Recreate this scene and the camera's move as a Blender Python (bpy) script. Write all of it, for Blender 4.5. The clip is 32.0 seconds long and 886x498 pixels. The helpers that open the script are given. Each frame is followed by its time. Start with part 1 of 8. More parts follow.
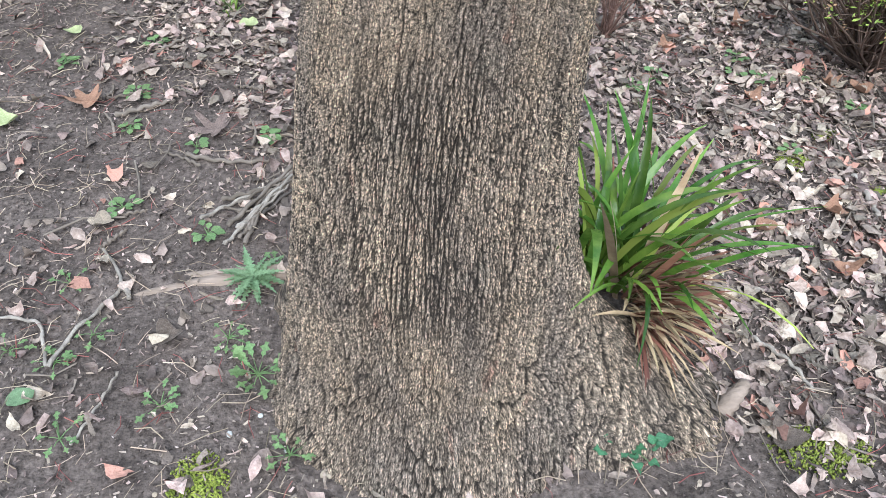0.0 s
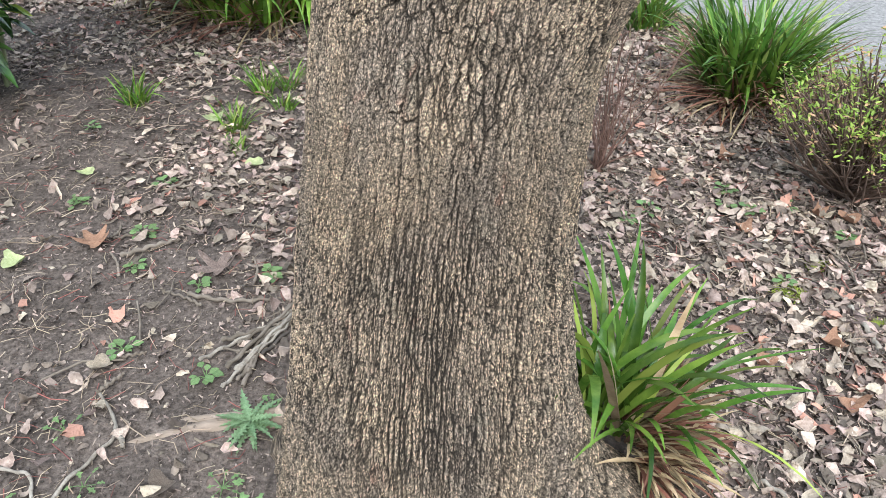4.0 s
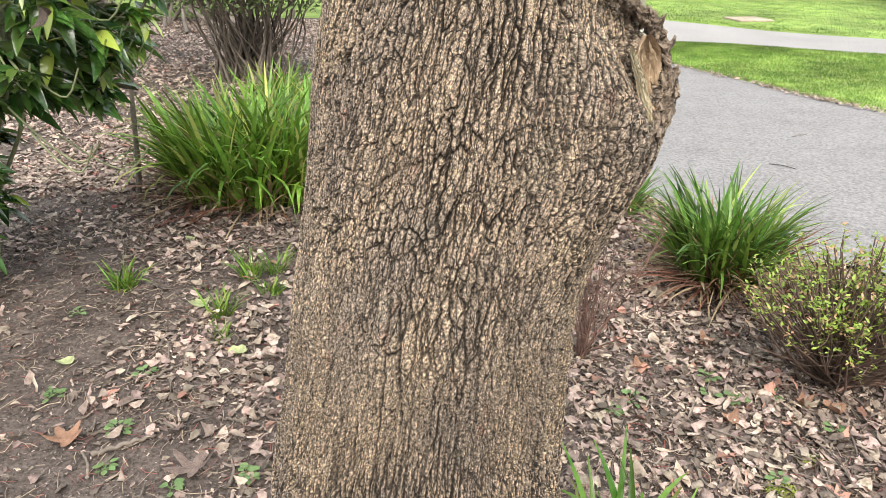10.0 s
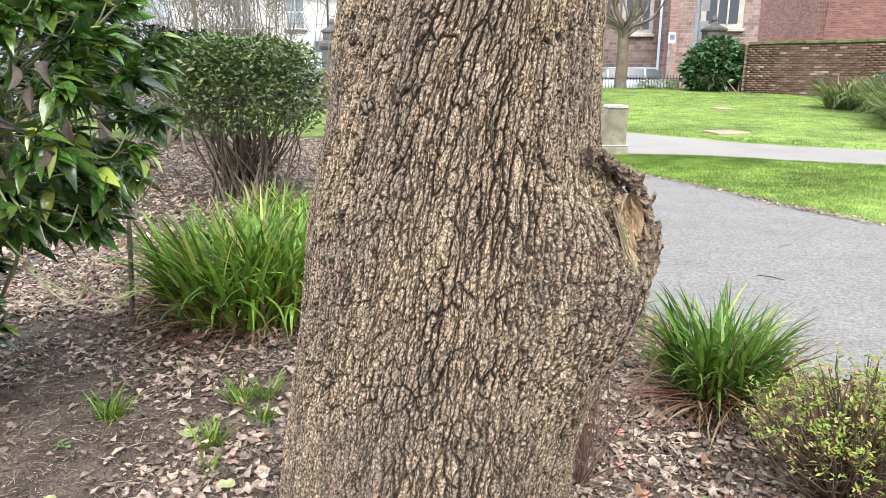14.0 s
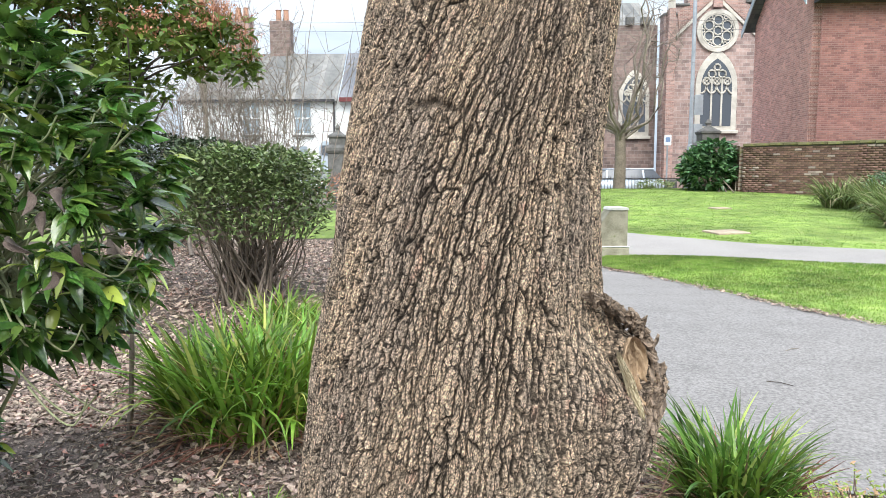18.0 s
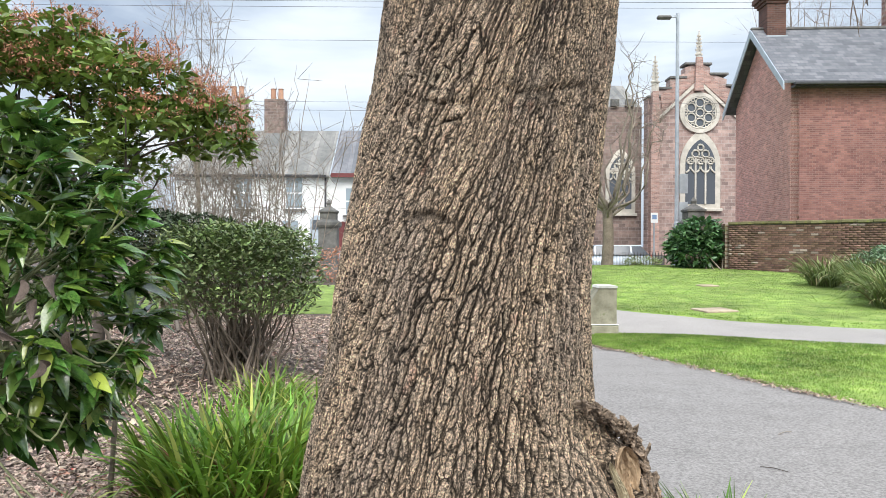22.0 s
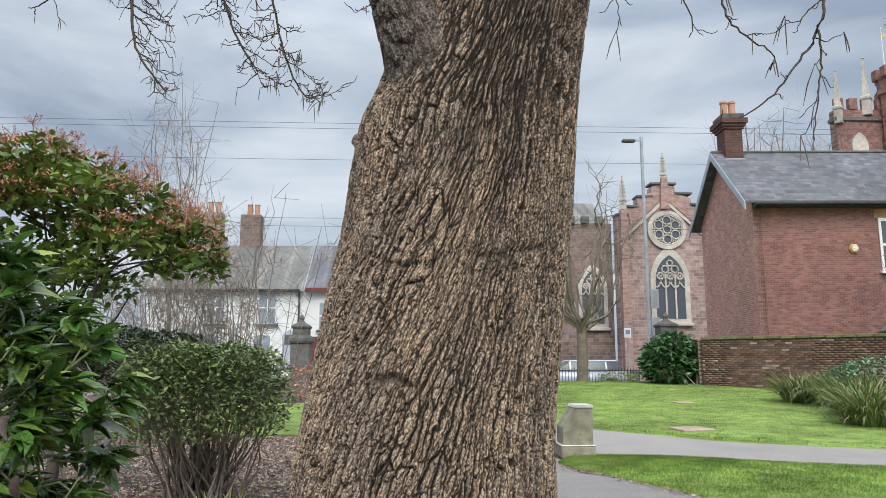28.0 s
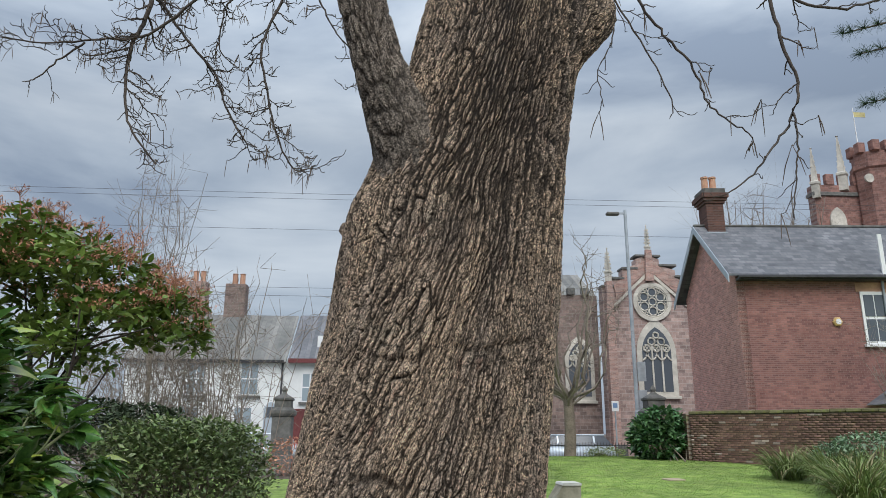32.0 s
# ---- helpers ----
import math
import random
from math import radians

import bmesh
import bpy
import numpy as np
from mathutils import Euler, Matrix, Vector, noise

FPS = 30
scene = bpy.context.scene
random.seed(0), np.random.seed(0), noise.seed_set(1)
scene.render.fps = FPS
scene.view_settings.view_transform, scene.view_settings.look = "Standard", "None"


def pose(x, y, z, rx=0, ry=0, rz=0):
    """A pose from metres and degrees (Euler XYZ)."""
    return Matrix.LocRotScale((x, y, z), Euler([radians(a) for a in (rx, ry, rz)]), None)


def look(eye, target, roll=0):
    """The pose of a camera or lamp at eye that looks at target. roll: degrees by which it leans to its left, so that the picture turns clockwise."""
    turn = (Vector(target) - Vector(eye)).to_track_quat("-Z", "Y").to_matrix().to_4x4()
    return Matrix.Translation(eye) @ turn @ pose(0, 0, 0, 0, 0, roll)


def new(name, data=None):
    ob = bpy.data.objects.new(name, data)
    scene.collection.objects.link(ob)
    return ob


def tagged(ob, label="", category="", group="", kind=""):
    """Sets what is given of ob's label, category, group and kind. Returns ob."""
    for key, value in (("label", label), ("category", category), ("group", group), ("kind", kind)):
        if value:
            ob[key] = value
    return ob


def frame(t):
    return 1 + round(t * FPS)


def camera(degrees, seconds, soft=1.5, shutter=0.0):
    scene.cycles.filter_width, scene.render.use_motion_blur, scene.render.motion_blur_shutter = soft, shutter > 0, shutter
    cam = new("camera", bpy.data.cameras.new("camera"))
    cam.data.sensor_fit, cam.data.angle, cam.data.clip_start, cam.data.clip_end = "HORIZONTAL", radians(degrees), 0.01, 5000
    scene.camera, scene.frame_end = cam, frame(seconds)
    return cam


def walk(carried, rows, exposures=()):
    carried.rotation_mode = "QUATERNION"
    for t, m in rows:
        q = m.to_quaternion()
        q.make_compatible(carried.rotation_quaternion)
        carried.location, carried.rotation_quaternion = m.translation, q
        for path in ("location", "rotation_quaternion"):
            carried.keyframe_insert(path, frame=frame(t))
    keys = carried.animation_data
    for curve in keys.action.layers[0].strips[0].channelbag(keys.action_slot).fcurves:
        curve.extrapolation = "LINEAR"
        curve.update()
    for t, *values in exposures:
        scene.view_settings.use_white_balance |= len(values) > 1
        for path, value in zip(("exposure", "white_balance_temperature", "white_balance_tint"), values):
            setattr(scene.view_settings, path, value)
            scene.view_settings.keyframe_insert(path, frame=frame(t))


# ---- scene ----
cam = camera(64.256, 32.0, soft=0.5)
PATH = [
    (0, look((-0.0095, -1.5417, 1.2360), (-0.0809, 1.9923, -2.3004), 1.623)),
    (1, look((-0.0047, -1.5388, 1.2511), (-0.1004, 2.1371, -2.1369), 1.262)),
    (2, look((-0.0045, -1.5329, 1.2640), (-0.1104, 2.2793, -1.9695), 0.970)),
    (3, look((-0.0019, -1.5204, 1.2781), (-0.1142, 2.4154, -1.8037), 0.792)),
    (3.5, look((-0.0021, -1.5133, 1.2860), (-0.1178, 2.4796, -1.7212), 0.683)),
    (5.5, look((0.0025, -1.4964, 1.3155), (-0.1144, 2.7201, -1.3693), 0.498)),
    (6, look((0.0034, -1.4917, 1.3260), (-0.1086, 2.7785, -1.2726), 0.528)),
    (7, look((0.0028, -1.4830, 1.3450), (-0.0898, 2.8915, -1.0747), 0.638)),
    (8, look((0.0033, -1.4774, 1.3583), (-0.0655, 2.9871, -0.8920), 0.804)),
    (9, look((0.0039, -1.4754, 1.3696), (-0.0473, 3.0619, -0.7304), 0.921)),
    (10, look((0.0010, -1.4686, 1.3844), (-0.0392, 3.1373, -0.5608), 0.980)),
    (11, look((0.0003, -1.4661, 1.4045), (-0.0318, 3.2145, -0.3534), 0.951)),
    (12, look((-0.0000, -1.4651, 1.4228), (-0.0183, 3.2853, -0.1371), 0.793)),
    (13, look((0.0012, -1.4637, 1.4373), (-0.0005, 3.3409, 0.0531), 0.498)),
    (14, look((0.0015, -1.4597, 1.4501), (0.0007, 3.3874, 0.2231), 0.197)),
    (14.5, look((0.0025, -1.4563, 1.4587), (-0.0077, 3.4112, 0.3153), 0.095)),
    (16.5, look((0.0007, -1.4574, 1.4968), (-0.0290, 3.4838, 0.7332), -0.183)),
    (17, look((0.0015, -1.4565, 1.5040), (-0.0254, 3.4966, 0.8214), -0.222)),
    (18, look((0.0016, -1.4553, 1.5160), (-0.0240, 3.5144, 0.9672), -0.208)),
    (19, look((-0.0016, -1.4554, 1.5289), (-0.0187, 3.5261, 1.1002), -0.038)),
    (20, look((-0.0032, -1.4572, 1.5404), (0.0009, 3.5340, 1.2425), 0.078)),
    (21, look((-0.0026, -1.4720, 1.5521), (0.0295, 3.5253, 1.3914), 0.115)),
    (22, look((-0.0045, -1.4736, 1.5660), (0.0451, 3.5260, 1.5395), 0.205)),
    (23, look((-0.0003, -1.4834, 1.5762), (0.0654, 3.5151, 1.6818), 0.116)),
    (24, look((0.0024, -1.4834, 1.5873), (0.0855, 3.5106, 1.8163), -0.015)),
    (25, look((0.0014, -1.4872, 1.5971), (0.1110, 3.4987, 1.9564), -0.101)),
    (25.5, look((0.0013, -1.4889, 1.6051), (0.1286, 3.4912, 2.0325), -0.064)),
    (27.5, look((0.0076, -1.4930, 1.6290), (0.2096, 3.4526, 2.3369), 0.035)),
    (28, look((0.0119, -1.4934, 1.6339), (0.2367, 3.4412, 2.4077), 0.063)),
    (29, look((0.0191, -1.5003, 1.6418), (0.2919, 3.4102, 2.5429), 0.214)),
    (30, look((0.0168, -1.5023, 1.6521), (0.3160, 3.3809, 2.6840), 0.242)),
    (31, look((0.0158, -1.5049, 1.6609), (0.3238, 3.3514, 2.8102), 0.268)),
    (32, look((0.0101, -1.4935, 1.6698), (0.3258, 3.3350, 2.9289), 0.217)),
]
EXPOSURES = [(0, 1.08, 5620, 8), (3.5, 1.1, 5820, 6), (5.5, 1.08, 6650, 9), (9, 1.13, 6750, 10), (13, 1.2, 6600, 10), (19, 1.1, 6350, 9), (25, 0.74, 6650, 10), (28, 0.46, 6450, 10), (32, 0.16, 6250, 9)]
walk(cam, PATH, EXPOSURES)

# ---- light: a bright overcast sky with broken cloud ----
world = bpy.data.worlds.new("overcast_sky")
scene.world = world
world.use_nodes = True
wn, wl = world.node_tree.nodes, world.node_tree.links
wn.clear()
sky = wn.new("ShaderNodeTexSky")
sky.sky_type, sky.sun_disc = "NISHITA", False
sky.sun_elevation, sky.sun_rotation = radians(48), radians(174)
sky.air_density, sky.dust_density = 1.0, 3.0
w_out, w_bg, w_bg2, w_mix = wn.new("ShaderNodeOutputWorld"), wn.new("ShaderNodeBackground"), wn.new("ShaderNodeBackground"), wn.new("ShaderNodeMixShader")
w_co, w_map, w_noise, w_noise2, w_ramp, w_add = (wn.new("ShaderNodeTexCoord"), wn.new("ShaderNodeMapping"), wn.new("ShaderNodeTexNoise"),
                                                  wn.new("ShaderNodeTexNoise"), wn.new("ShaderNodeValToRGB"), wn.new("ShaderNodeMath"))
w_map.inputs["Scale"].default_value = (1.0, 1.0, 3.2)
w_noise.inputs["Scale"].default_value, w_noise.inputs["Detail"].default_value, w_noise.inputs["Roughness"].default_value = 2.1, 7.0, 0.52
w_noise.inputs["Distortion"].default_value = 0.35
w_ramp.color_ramp.elements[0].position, w_ramp.color_ramp.elements[0].color = 0.36, (0.36, 0.43, 0.54, 1)
w_ramp.color_ramp.elements[1].position, w_ramp.color_ramp.elements[1].color = 0.66, (0.84, 0.90, 0.96, 1)
mid = w_ramp.color_ramp.elements.new(0.5)
mid.color = (0.57, 0.645, 0.74, 1)
w_bg.inputs["Strength"].default_value = 0.10
w_bg2.inputs["Strength"].default_value = 0.85
w_mix.inputs[0].default_value = 0.88
# an overcast sky is brightest overhead
w_sep, w_up = wn.new("ShaderNodeSeparateXYZ"), wn.new("ShaderNodeMapRange")
for key_, val_ in (("From Min", 0.40), ("From Max", 1.0), ("To Min", 0.69), ("To Max", 1.75)):
    w_up.inputs[key_].default_value = val_
wl.new(w_co.outputs["Generated"], w_sep.inputs[0])
wl.new(w_sep.outputs["Z"], w_up.inputs["Value"])
wl.new(w_up.outputs["Result"], w_bg2.inputs["Strength"])
wl.new(w_co.outputs["Generated"], w_map.inputs["Vector"])
wl.new(w_map.outputs["Vector"], w_noise.inputs["Vector"])
wl.new(w_noise.outputs["Fac"], w_ramp.inputs["Fac"])
wl.new(w_ramp.outputs["Color"], w_bg2.inputs["Color"])
wl.new(sky.outputs["Color"], w_bg.inputs["Color"])
wl.new(w_bg.outputs[0], w_mix.inputs[1])
wl.new(w_bg2.outputs[0], w_mix.inputs[2])
wl.new(w_mix.outputs[0], w_out.inputs["Surface"])
sun_data = bpy.data.lights.new("sun", "SUN")
sun_data.energy, sun_data.angle, sun_data.color = 2.1, radians(45), (1.0, 0.96, 0.9)
sun = new("sun", sun_data)
sun.matrix_world = look((0.8, -8, 9.0), (0, 0, 0))

# ---- materials ----
def mat(name, c1, c2, scale=20.0, rough=0.8, bump=0.3, bscale=80.0, vary=0.0, stain=0.25, metal=0.0, spec=0.4, stretch=(1, 1, 1), by="island",
        detail=6.0, c3=None, c3_at=0.62, coat=0.0, trans=0.0, alt=None, alt_part=0.2, stain_scale=None):
    """A surface of two tones mixed by noise, with larger stains, piece-to-piece variation and fine relief."""
    m = bpy.data.materials.new(name)
    m.use_nodes = True
    n, l = m.node_tree.nodes, m.node_tree.links
    b = n["Principled BSDF"]
    co, mp = n.new("ShaderNodeTexCoord"), n.new("ShaderNodeMapping")
    mp.inputs["Scale"].default_value = stretch
    l.new(co.outputs["Object"], mp.inputs["Vector"])
    tx = n.new("ShaderNodeTexNoise")
    tx.inputs["Scale"].default_value, tx.inputs["Detail"].default_value, tx.inputs["Roughness"].default_value = scale, detail, 0.65
    l.new(mp.outputs["Vector"], tx.inputs["Vector"])
    rp = n.new("ShaderNodeValToRGB")
    rp.color_ramp.elements[0].position, rp.color_ramp.elements[0].color = 0.33, (*c1, 1)
    rp.color_ramp.elements[1].position, rp.color_ramp.elements[1].color = 0.67, (*c2, 1)
    if c3:
        e = rp.color_ramp.elements.new(c3_at)
        e.color = (*c2, 1)
        rp.color_ramp.elements[2].color = (*c3, 1)
        rp.color_ramp.elements[2].position = min(0.98, c3_at + 0.1)
    l.new(tx.outputs["Fac"], rp.inputs["Fac"])
    last = rp.outputs["Color"]
    if stain:
        big = n.new("ShaderNodeTexNoise")
        big.inputs["Scale"].default_value, big.inputs["Detail"].default_value = stain_scale or scale * 0.13, 4.0
        l.new(co.outputs["Object"], big.inputs["Vector"])
        mr = n.new("ShaderNodeMapRange")
        mr.inputs["From Min"].default_value, mr.inputs["From Max"].default_value = 0.3, 0.7
        mr.inputs["To Min"].default_value, mr.inputs["To Max"].default_value = 1.0 - stain, 1.0 + stain
        l.new(big.outputs["Fac"], mr.inputs["Value"])
        hs = n.new("ShaderNodeHueSaturation")
        l.new(mr.outputs["Result"], hs.inputs["Value"])
        l.new(last, hs.inputs["Color"])
        last = hs.outputs["Color"]
    if vary or alt:
        src = n.new("ShaderNodeNewGeometry").outputs["Random Per Island"] if by == "island" else n.new("ShaderNodeObjectInfo").outputs["Random"]
        if alt:
            gt = n.new("ShaderNodeMath")
            gt.operation = "LESS_THAN"
            gt.inputs[1].default_value = alt_part
            l.new(src, gt.inputs[0])
            mx = n.new("ShaderNodeMix")
            mx.data_type = "RGBA"
            mx.inputs[7].default_value = (*alt, 1)
            l.new(gt.outputs[0], mx.inputs[0])
            l.new(last, mx.inputs[6])
            last = mx.outputs[2]
        if vary:
            wn_ = n.new("ShaderNodeTexWhiteNoise")
            wn_.noise_dimensions = "1D"
            l.new(src, wn_.inputs["W"])
            m2 = n.new("ShaderNodeMapRange")
            m2.inputs["To Min"].default_value, m2.inputs["To Max"].default_value = 1.0 - vary, 1.0 + vary
            l.new(wn_.outputs["Value"], m2.inputs["Value"])
            h2 = n.new("ShaderNodeHueSaturation")
            l.new(m2.outputs["Result"], h2.inputs["Value"])
            m3 = n.new("ShaderNodeMapRange")
            m3.inputs["To Min"].default_value, m3.inputs["To Max"].default_value = 0.5 - 0.04 * vary, 0.5 + 0.04 * vary
            l.new(src, m3.inputs["Value"])
            l.new(m3.outputs["Result"], h2.inputs["Hue"])
            l.new(last, h2.inputs["Color"])
            last = h2.outputs["Color"]
    l.new(last, b.inputs["Base Color"])
    b.inputs["Roughness"].default_value, b.inputs["Metallic"].default_value, b.inputs["Specular IOR Level"].default_value = rough, metal, spec
    if coat:
        b.inputs["Coat Weight"].default_value, b.inputs["Coat Roughness"].default_value = coat, 0.15
    if bump:
        t2, bp = n.new("ShaderNodeTexNoise"), n.new("ShaderNodeBump")
        t2.inputs["Scale"].default_value, t2.inputs["Detail"].default_value = bscale, 8.0
        l.new(mp.outputs["Vector"], t2.inputs["Vector"])
        bp.inputs["Strength"].default_value, bp.inputs["Distance"].default_value = bump, 1.0 / bscale
        l.new(t2.outputs["Fac"], bp.inputs["Height"])
        l.new(bp.outputs["Normal"], b.inputs["Normal"])
    if trans:
        add, tr, mixs = n.new("ShaderNodeMixShader"), n.new("ShaderNodeBsdfTranslucent"), n["Material Output"]
        l.new(last, tr.inputs["Color"])
        add.inputs[0].default_value = trans
        l.new(b.outputs[0], add.inputs[1])
        l.new(tr.outputs[0], add.inputs[2])
        l.new(add.outputs[0], mixs.inputs["Surface"])
    return m


def brick_mat(name, c1, c2, mortar, w=0.225, h=0.075, axis="x", moss=None):
    """Weathered brickwork in courses, on upright walls that run along x or y."""
    m = mat(name, c1, c2, scale=3.0, rough=0.9, bump=0.0, stain=0.2)
    n, l = m.node_tree.nodes, m.node_tree.links
    b = n["Principled BSDF"]
    base = b.inputs["Base Color"].links[0].from_socket
    co = n.new("ShaderNodeTexCoord")
    sep, com = n.new("ShaderNodeSeparateXYZ"), n.new("ShaderNodeCombineXYZ")
    l.new(co.outputs["Object"], sep.inputs[0])
    l.new(sep.outputs["X" if axis == "x" else "Y"], com.inputs[0])
    l.new(sep.outputs["Z"], com.inputs[1])
    br = n.new("ShaderNodeTexBrick")
    br.inputs["Scale"].default_value = 1.0
    br.inputs["Brick Width"].default_value, br.inputs["Row Height"].default_value, br.inputs["Mortar Size"].default_value = w, h, 0.010
    br.inputs["Mortar Smooth"].default_value, br.inputs["Bias"].default_value = 0.4, 0.0
    br.inputs["Color1"].default_value, br.inputs["Color2"].default_value, br.inputs["Mortar"].default_value = (0.72, 0.72, 0.72, 1), (1.25, 1.2, 1.15, 1), (1, 1, 1, 1)
    l.new(com.outputs[0], br.inputs["Vector"])
    mul = n.new("ShaderNodeMix")
    mul.data_type, mul.blend_type = "RGBA", "MULTIPLY"
    mul.inputs[0].default_value = 1.0
    l.new(base, mul.inputs[6])
    l.new(br.outputs["Color"], mul.inputs[7])
    mx = n.new("ShaderNodeMix")
    mx.data_type = "RGBA"
    l.new(br.outputs["Fac"], mx.inputs[0])
    l.new(mul.outputs[2], mx.inputs[6])
    mx.inputs[7].default_value = (*mortar, 1)
    last = mx.outputs[2]
    if moss:
        tn, rr, m4 = n.new("ShaderNodeTexNoise"), n.new("ShaderNodeMapRange"), n.new("ShaderNodeMix")
        tn.inputs["Scale"].default_value, tn.inputs["Detail"].default_value = 1.6, 8.0
        l.new(co.outputs["Object"], tn.inputs["Vector"])
        rr.inputs["From Min"].default_value, rr.inputs["From Max"].default_value = 0.52, 0.68
        l.new(tn.outputs["Fac"], rr.inputs["Value"])
        m4.data_type = "RGBA"
        l.new(rr.outputs["Result"], m4.inputs[0])
        l.new(last, m4.inputs[6])
        m4.inputs[7].default_value = (*moss, 1)
        last = m4.outputs[2]
    l.new(last, b.inputs["Base Color"])
    bp = n.new("ShaderNodeBump")
    bp.invert = True
    bp.inputs["Strength"].default_value, bp.inputs["Distance"].default_value = 0.6, 0.01
    l.new(br.outputs["Fac"], bp.inputs["Height"])
    l.new(bp.outputs["Normal"], b.inputs["Normal"])
    return m


def bark_mat(name, grey, tan, dark, red, fine=1.0):
    """Fissured bark: the plates' tones, dirt and painted-in shade in the fissures, lichen and rusty flakes, and a fine
    crumbling grain.
    """
    m = bpy.data.materials.new(name)
    m.use_nodes = True
    n, l = m.node_tree.nodes, m.node_tree.links
    b = n["Principled BSDF"]
    uv, zone, crack, tone = (n.new("ShaderNodeAttribute") for _ in range(4))
    uv.attribute_name, zone.attribute_name, crack.attribute_name, tone.attribute_name = "grain", "zone", "crack", "tone"

    def noise(sx, sz, detail, rough=0.6, off=0.0):
        mp, tx = n.new("ShaderNodeMapping"), n.new("ShaderNodeTexNoise")
        mp.inputs["Scale"].default_value, mp.inputs["Location"].default_value = (sx, sz, 1.0), (off, off * 0.7, off)
        tx.inputs["Scale"].default_value, tx.inputs["Detail"].default_value, tx.inputs["Roughness"].default_value = 1.0, detail, rough
        l.new(uv.outputs["Vector"], mp.inputs["Vector"])
        l.new(mp.outputs["Vector"], tx.inputs["Vector"])
        return tx.outputs["Fac"]

    def calc(op, x, y):
        k = n.new("ShaderNodeMath")
        k.operation = op
        for i, v in enumerate((x, y)):
            if isinstance(v, float):
                k.inputs[i].default_value = v
            else:
                l.new(v, k.inputs[i])
        return k.outputs[0]

    def ranged(v, f0, f1, t0, t1):
        r = n.new("ShaderNodeMapRange")
        for key, val in (("From Min", f0), ("From Max", f1), ("To Min", t0), ("To Max", t1)):
            r.inputs[key].default_value = val
        l.new(v, r.inputs["Value"])
        return r.outputs["Result"]

    def mix(x, y, fac):
        k = n.new("ShaderNodeMix")
        k.data_type = "RGBA"
        l.new(fac, k.inputs[0])
        for i, v in ((6, x), (7, y)):
            if isinstance(v, tuple):
                k.inputs[i].default_value = (*v, 1)
            else:
                l.new(v, k.inputs[i])
        return k.outputs[2]

    col = mix(grey, tan, ranged(noise(9, 4.5, 5.0, 0.6, 2.0), 0.38, 0.62, 0.0, 1.0))
    col = mix(col, (0.30, 0.285, 0.20), ranged(noise(13, 9, 6.0, 0.7, 9.0), 0.56, 0.70, 0.0, 0.4))
    col = mix(col, red, ranged(noise(21, 9, 4.0, 0.6, 21.0), 0.63, 0.71, 0.0, 0.75))
    # hair cracks between the small scales of each plate
    def scales(sx, sz, width):
        mp, e, f = n.new("ShaderNodeMapping"), n.new("ShaderNodeTexVoronoi"), n.new("ShaderNodeTexVoronoi")
        jit, sub, mul, way = n.new("ShaderNodeTexNoise"), n.new("ShaderNodeVectorMath"), n.new("ShaderNodeVectorMath"), n.new("ShaderNodeVectorMath")
        jit.inputs["Scale"].default_value, jit.inputs["Detail"].default_value = 130.0, 3.0
        sub.operation, mul.operation, way.operation = "SUBTRACT", "MULTIPLY", "ADD"
        sub.inputs[1].default_value, mul.inputs[1].default_value = (0.5, 0.5, 0.5), (0.008, 0.016, 0)
        l.new(uv.outputs["Vector"], jit.inputs["Vector"])
        l.new(jit.outputs["Color"], sub.inputs[0])
        l.new(sub.outputs[0], mul.inputs[0])
        l.new(mul.outputs[0], way.inputs[0])
        l.new(uv.outputs["Vector"], way.inputs[1])
        mp.inputs["Scale"].default_value = (1 / sx, 1 / sz, 1.0)
        l.new(way.outputs[0], mp.inputs["Vector"])
        for v in (e, f):
            v.voronoi_dimensions = "2D"
            v.inputs["Scale"].default_value = 1.0
            l.new(mp.outputs["Vector"], v.inputs["Vector"])
        e.feature = "DISTANCE_TO_EDGE"
        off, unit, xyz = n.new("ShaderNodeVectorMath"), n.new("ShaderNodeVectorMath"), n.new("ShaderNodeSeparateXYZ")
        off.operation, unit.operation = "SUBTRACT", "NORMALIZE"
        l.new(mp.outputs["Vector"], off.inputs[0])
        l.new(f.outputs["Position"], off.inputs[1])
        l.new(off.outputs[0], unit.inputs[0])
        l.new(unit.outputs[0], xyz.inputs[0])
        across = calc("MAXIMUM", calc("ABSOLUTE", xyz.outputs["X"], 0.0), 2.4 * sx / sz)
        wide = ranged(noise(60, 24, 2.0, 0.6, 11.0), 0.36, 0.64, 0.25 * width, 1.15 * width)
        return ranged(calc("DIVIDE", calc("DIVIDE", e.outputs["Distance"], across), wide), 0.40, 0.95, 0.0, 1.0), ranged(f.outputs["Color"], 0.0, 1.0, 0.0, 1.0)

    lo_e, lo_v = scales(0.0070, 0.060, 0.24)
    hi_e, hi_v = scales(0.0105, 0.038, 0.115)
    blend, blend_v = n.new("ShaderNodeMix"), n.new("ShaderNodeMix")
    for k, x, y in ((blend, lo_e, hi_e), (blend_v, lo_v, hi_v)):
        l.new(zone.outputs["Fac"], k.inputs[0])
        l.new(x, k.inputs[2])
        l.new(y, k.inputs[3])
    hair, scale_tone = blend.outputs[0], blend_v.outputs[0]
    crumple = noise(240, 200, 5.0, 0.72, 4.0)
    grit = noise(480, 380, 2.0, 0.6, 1.0)
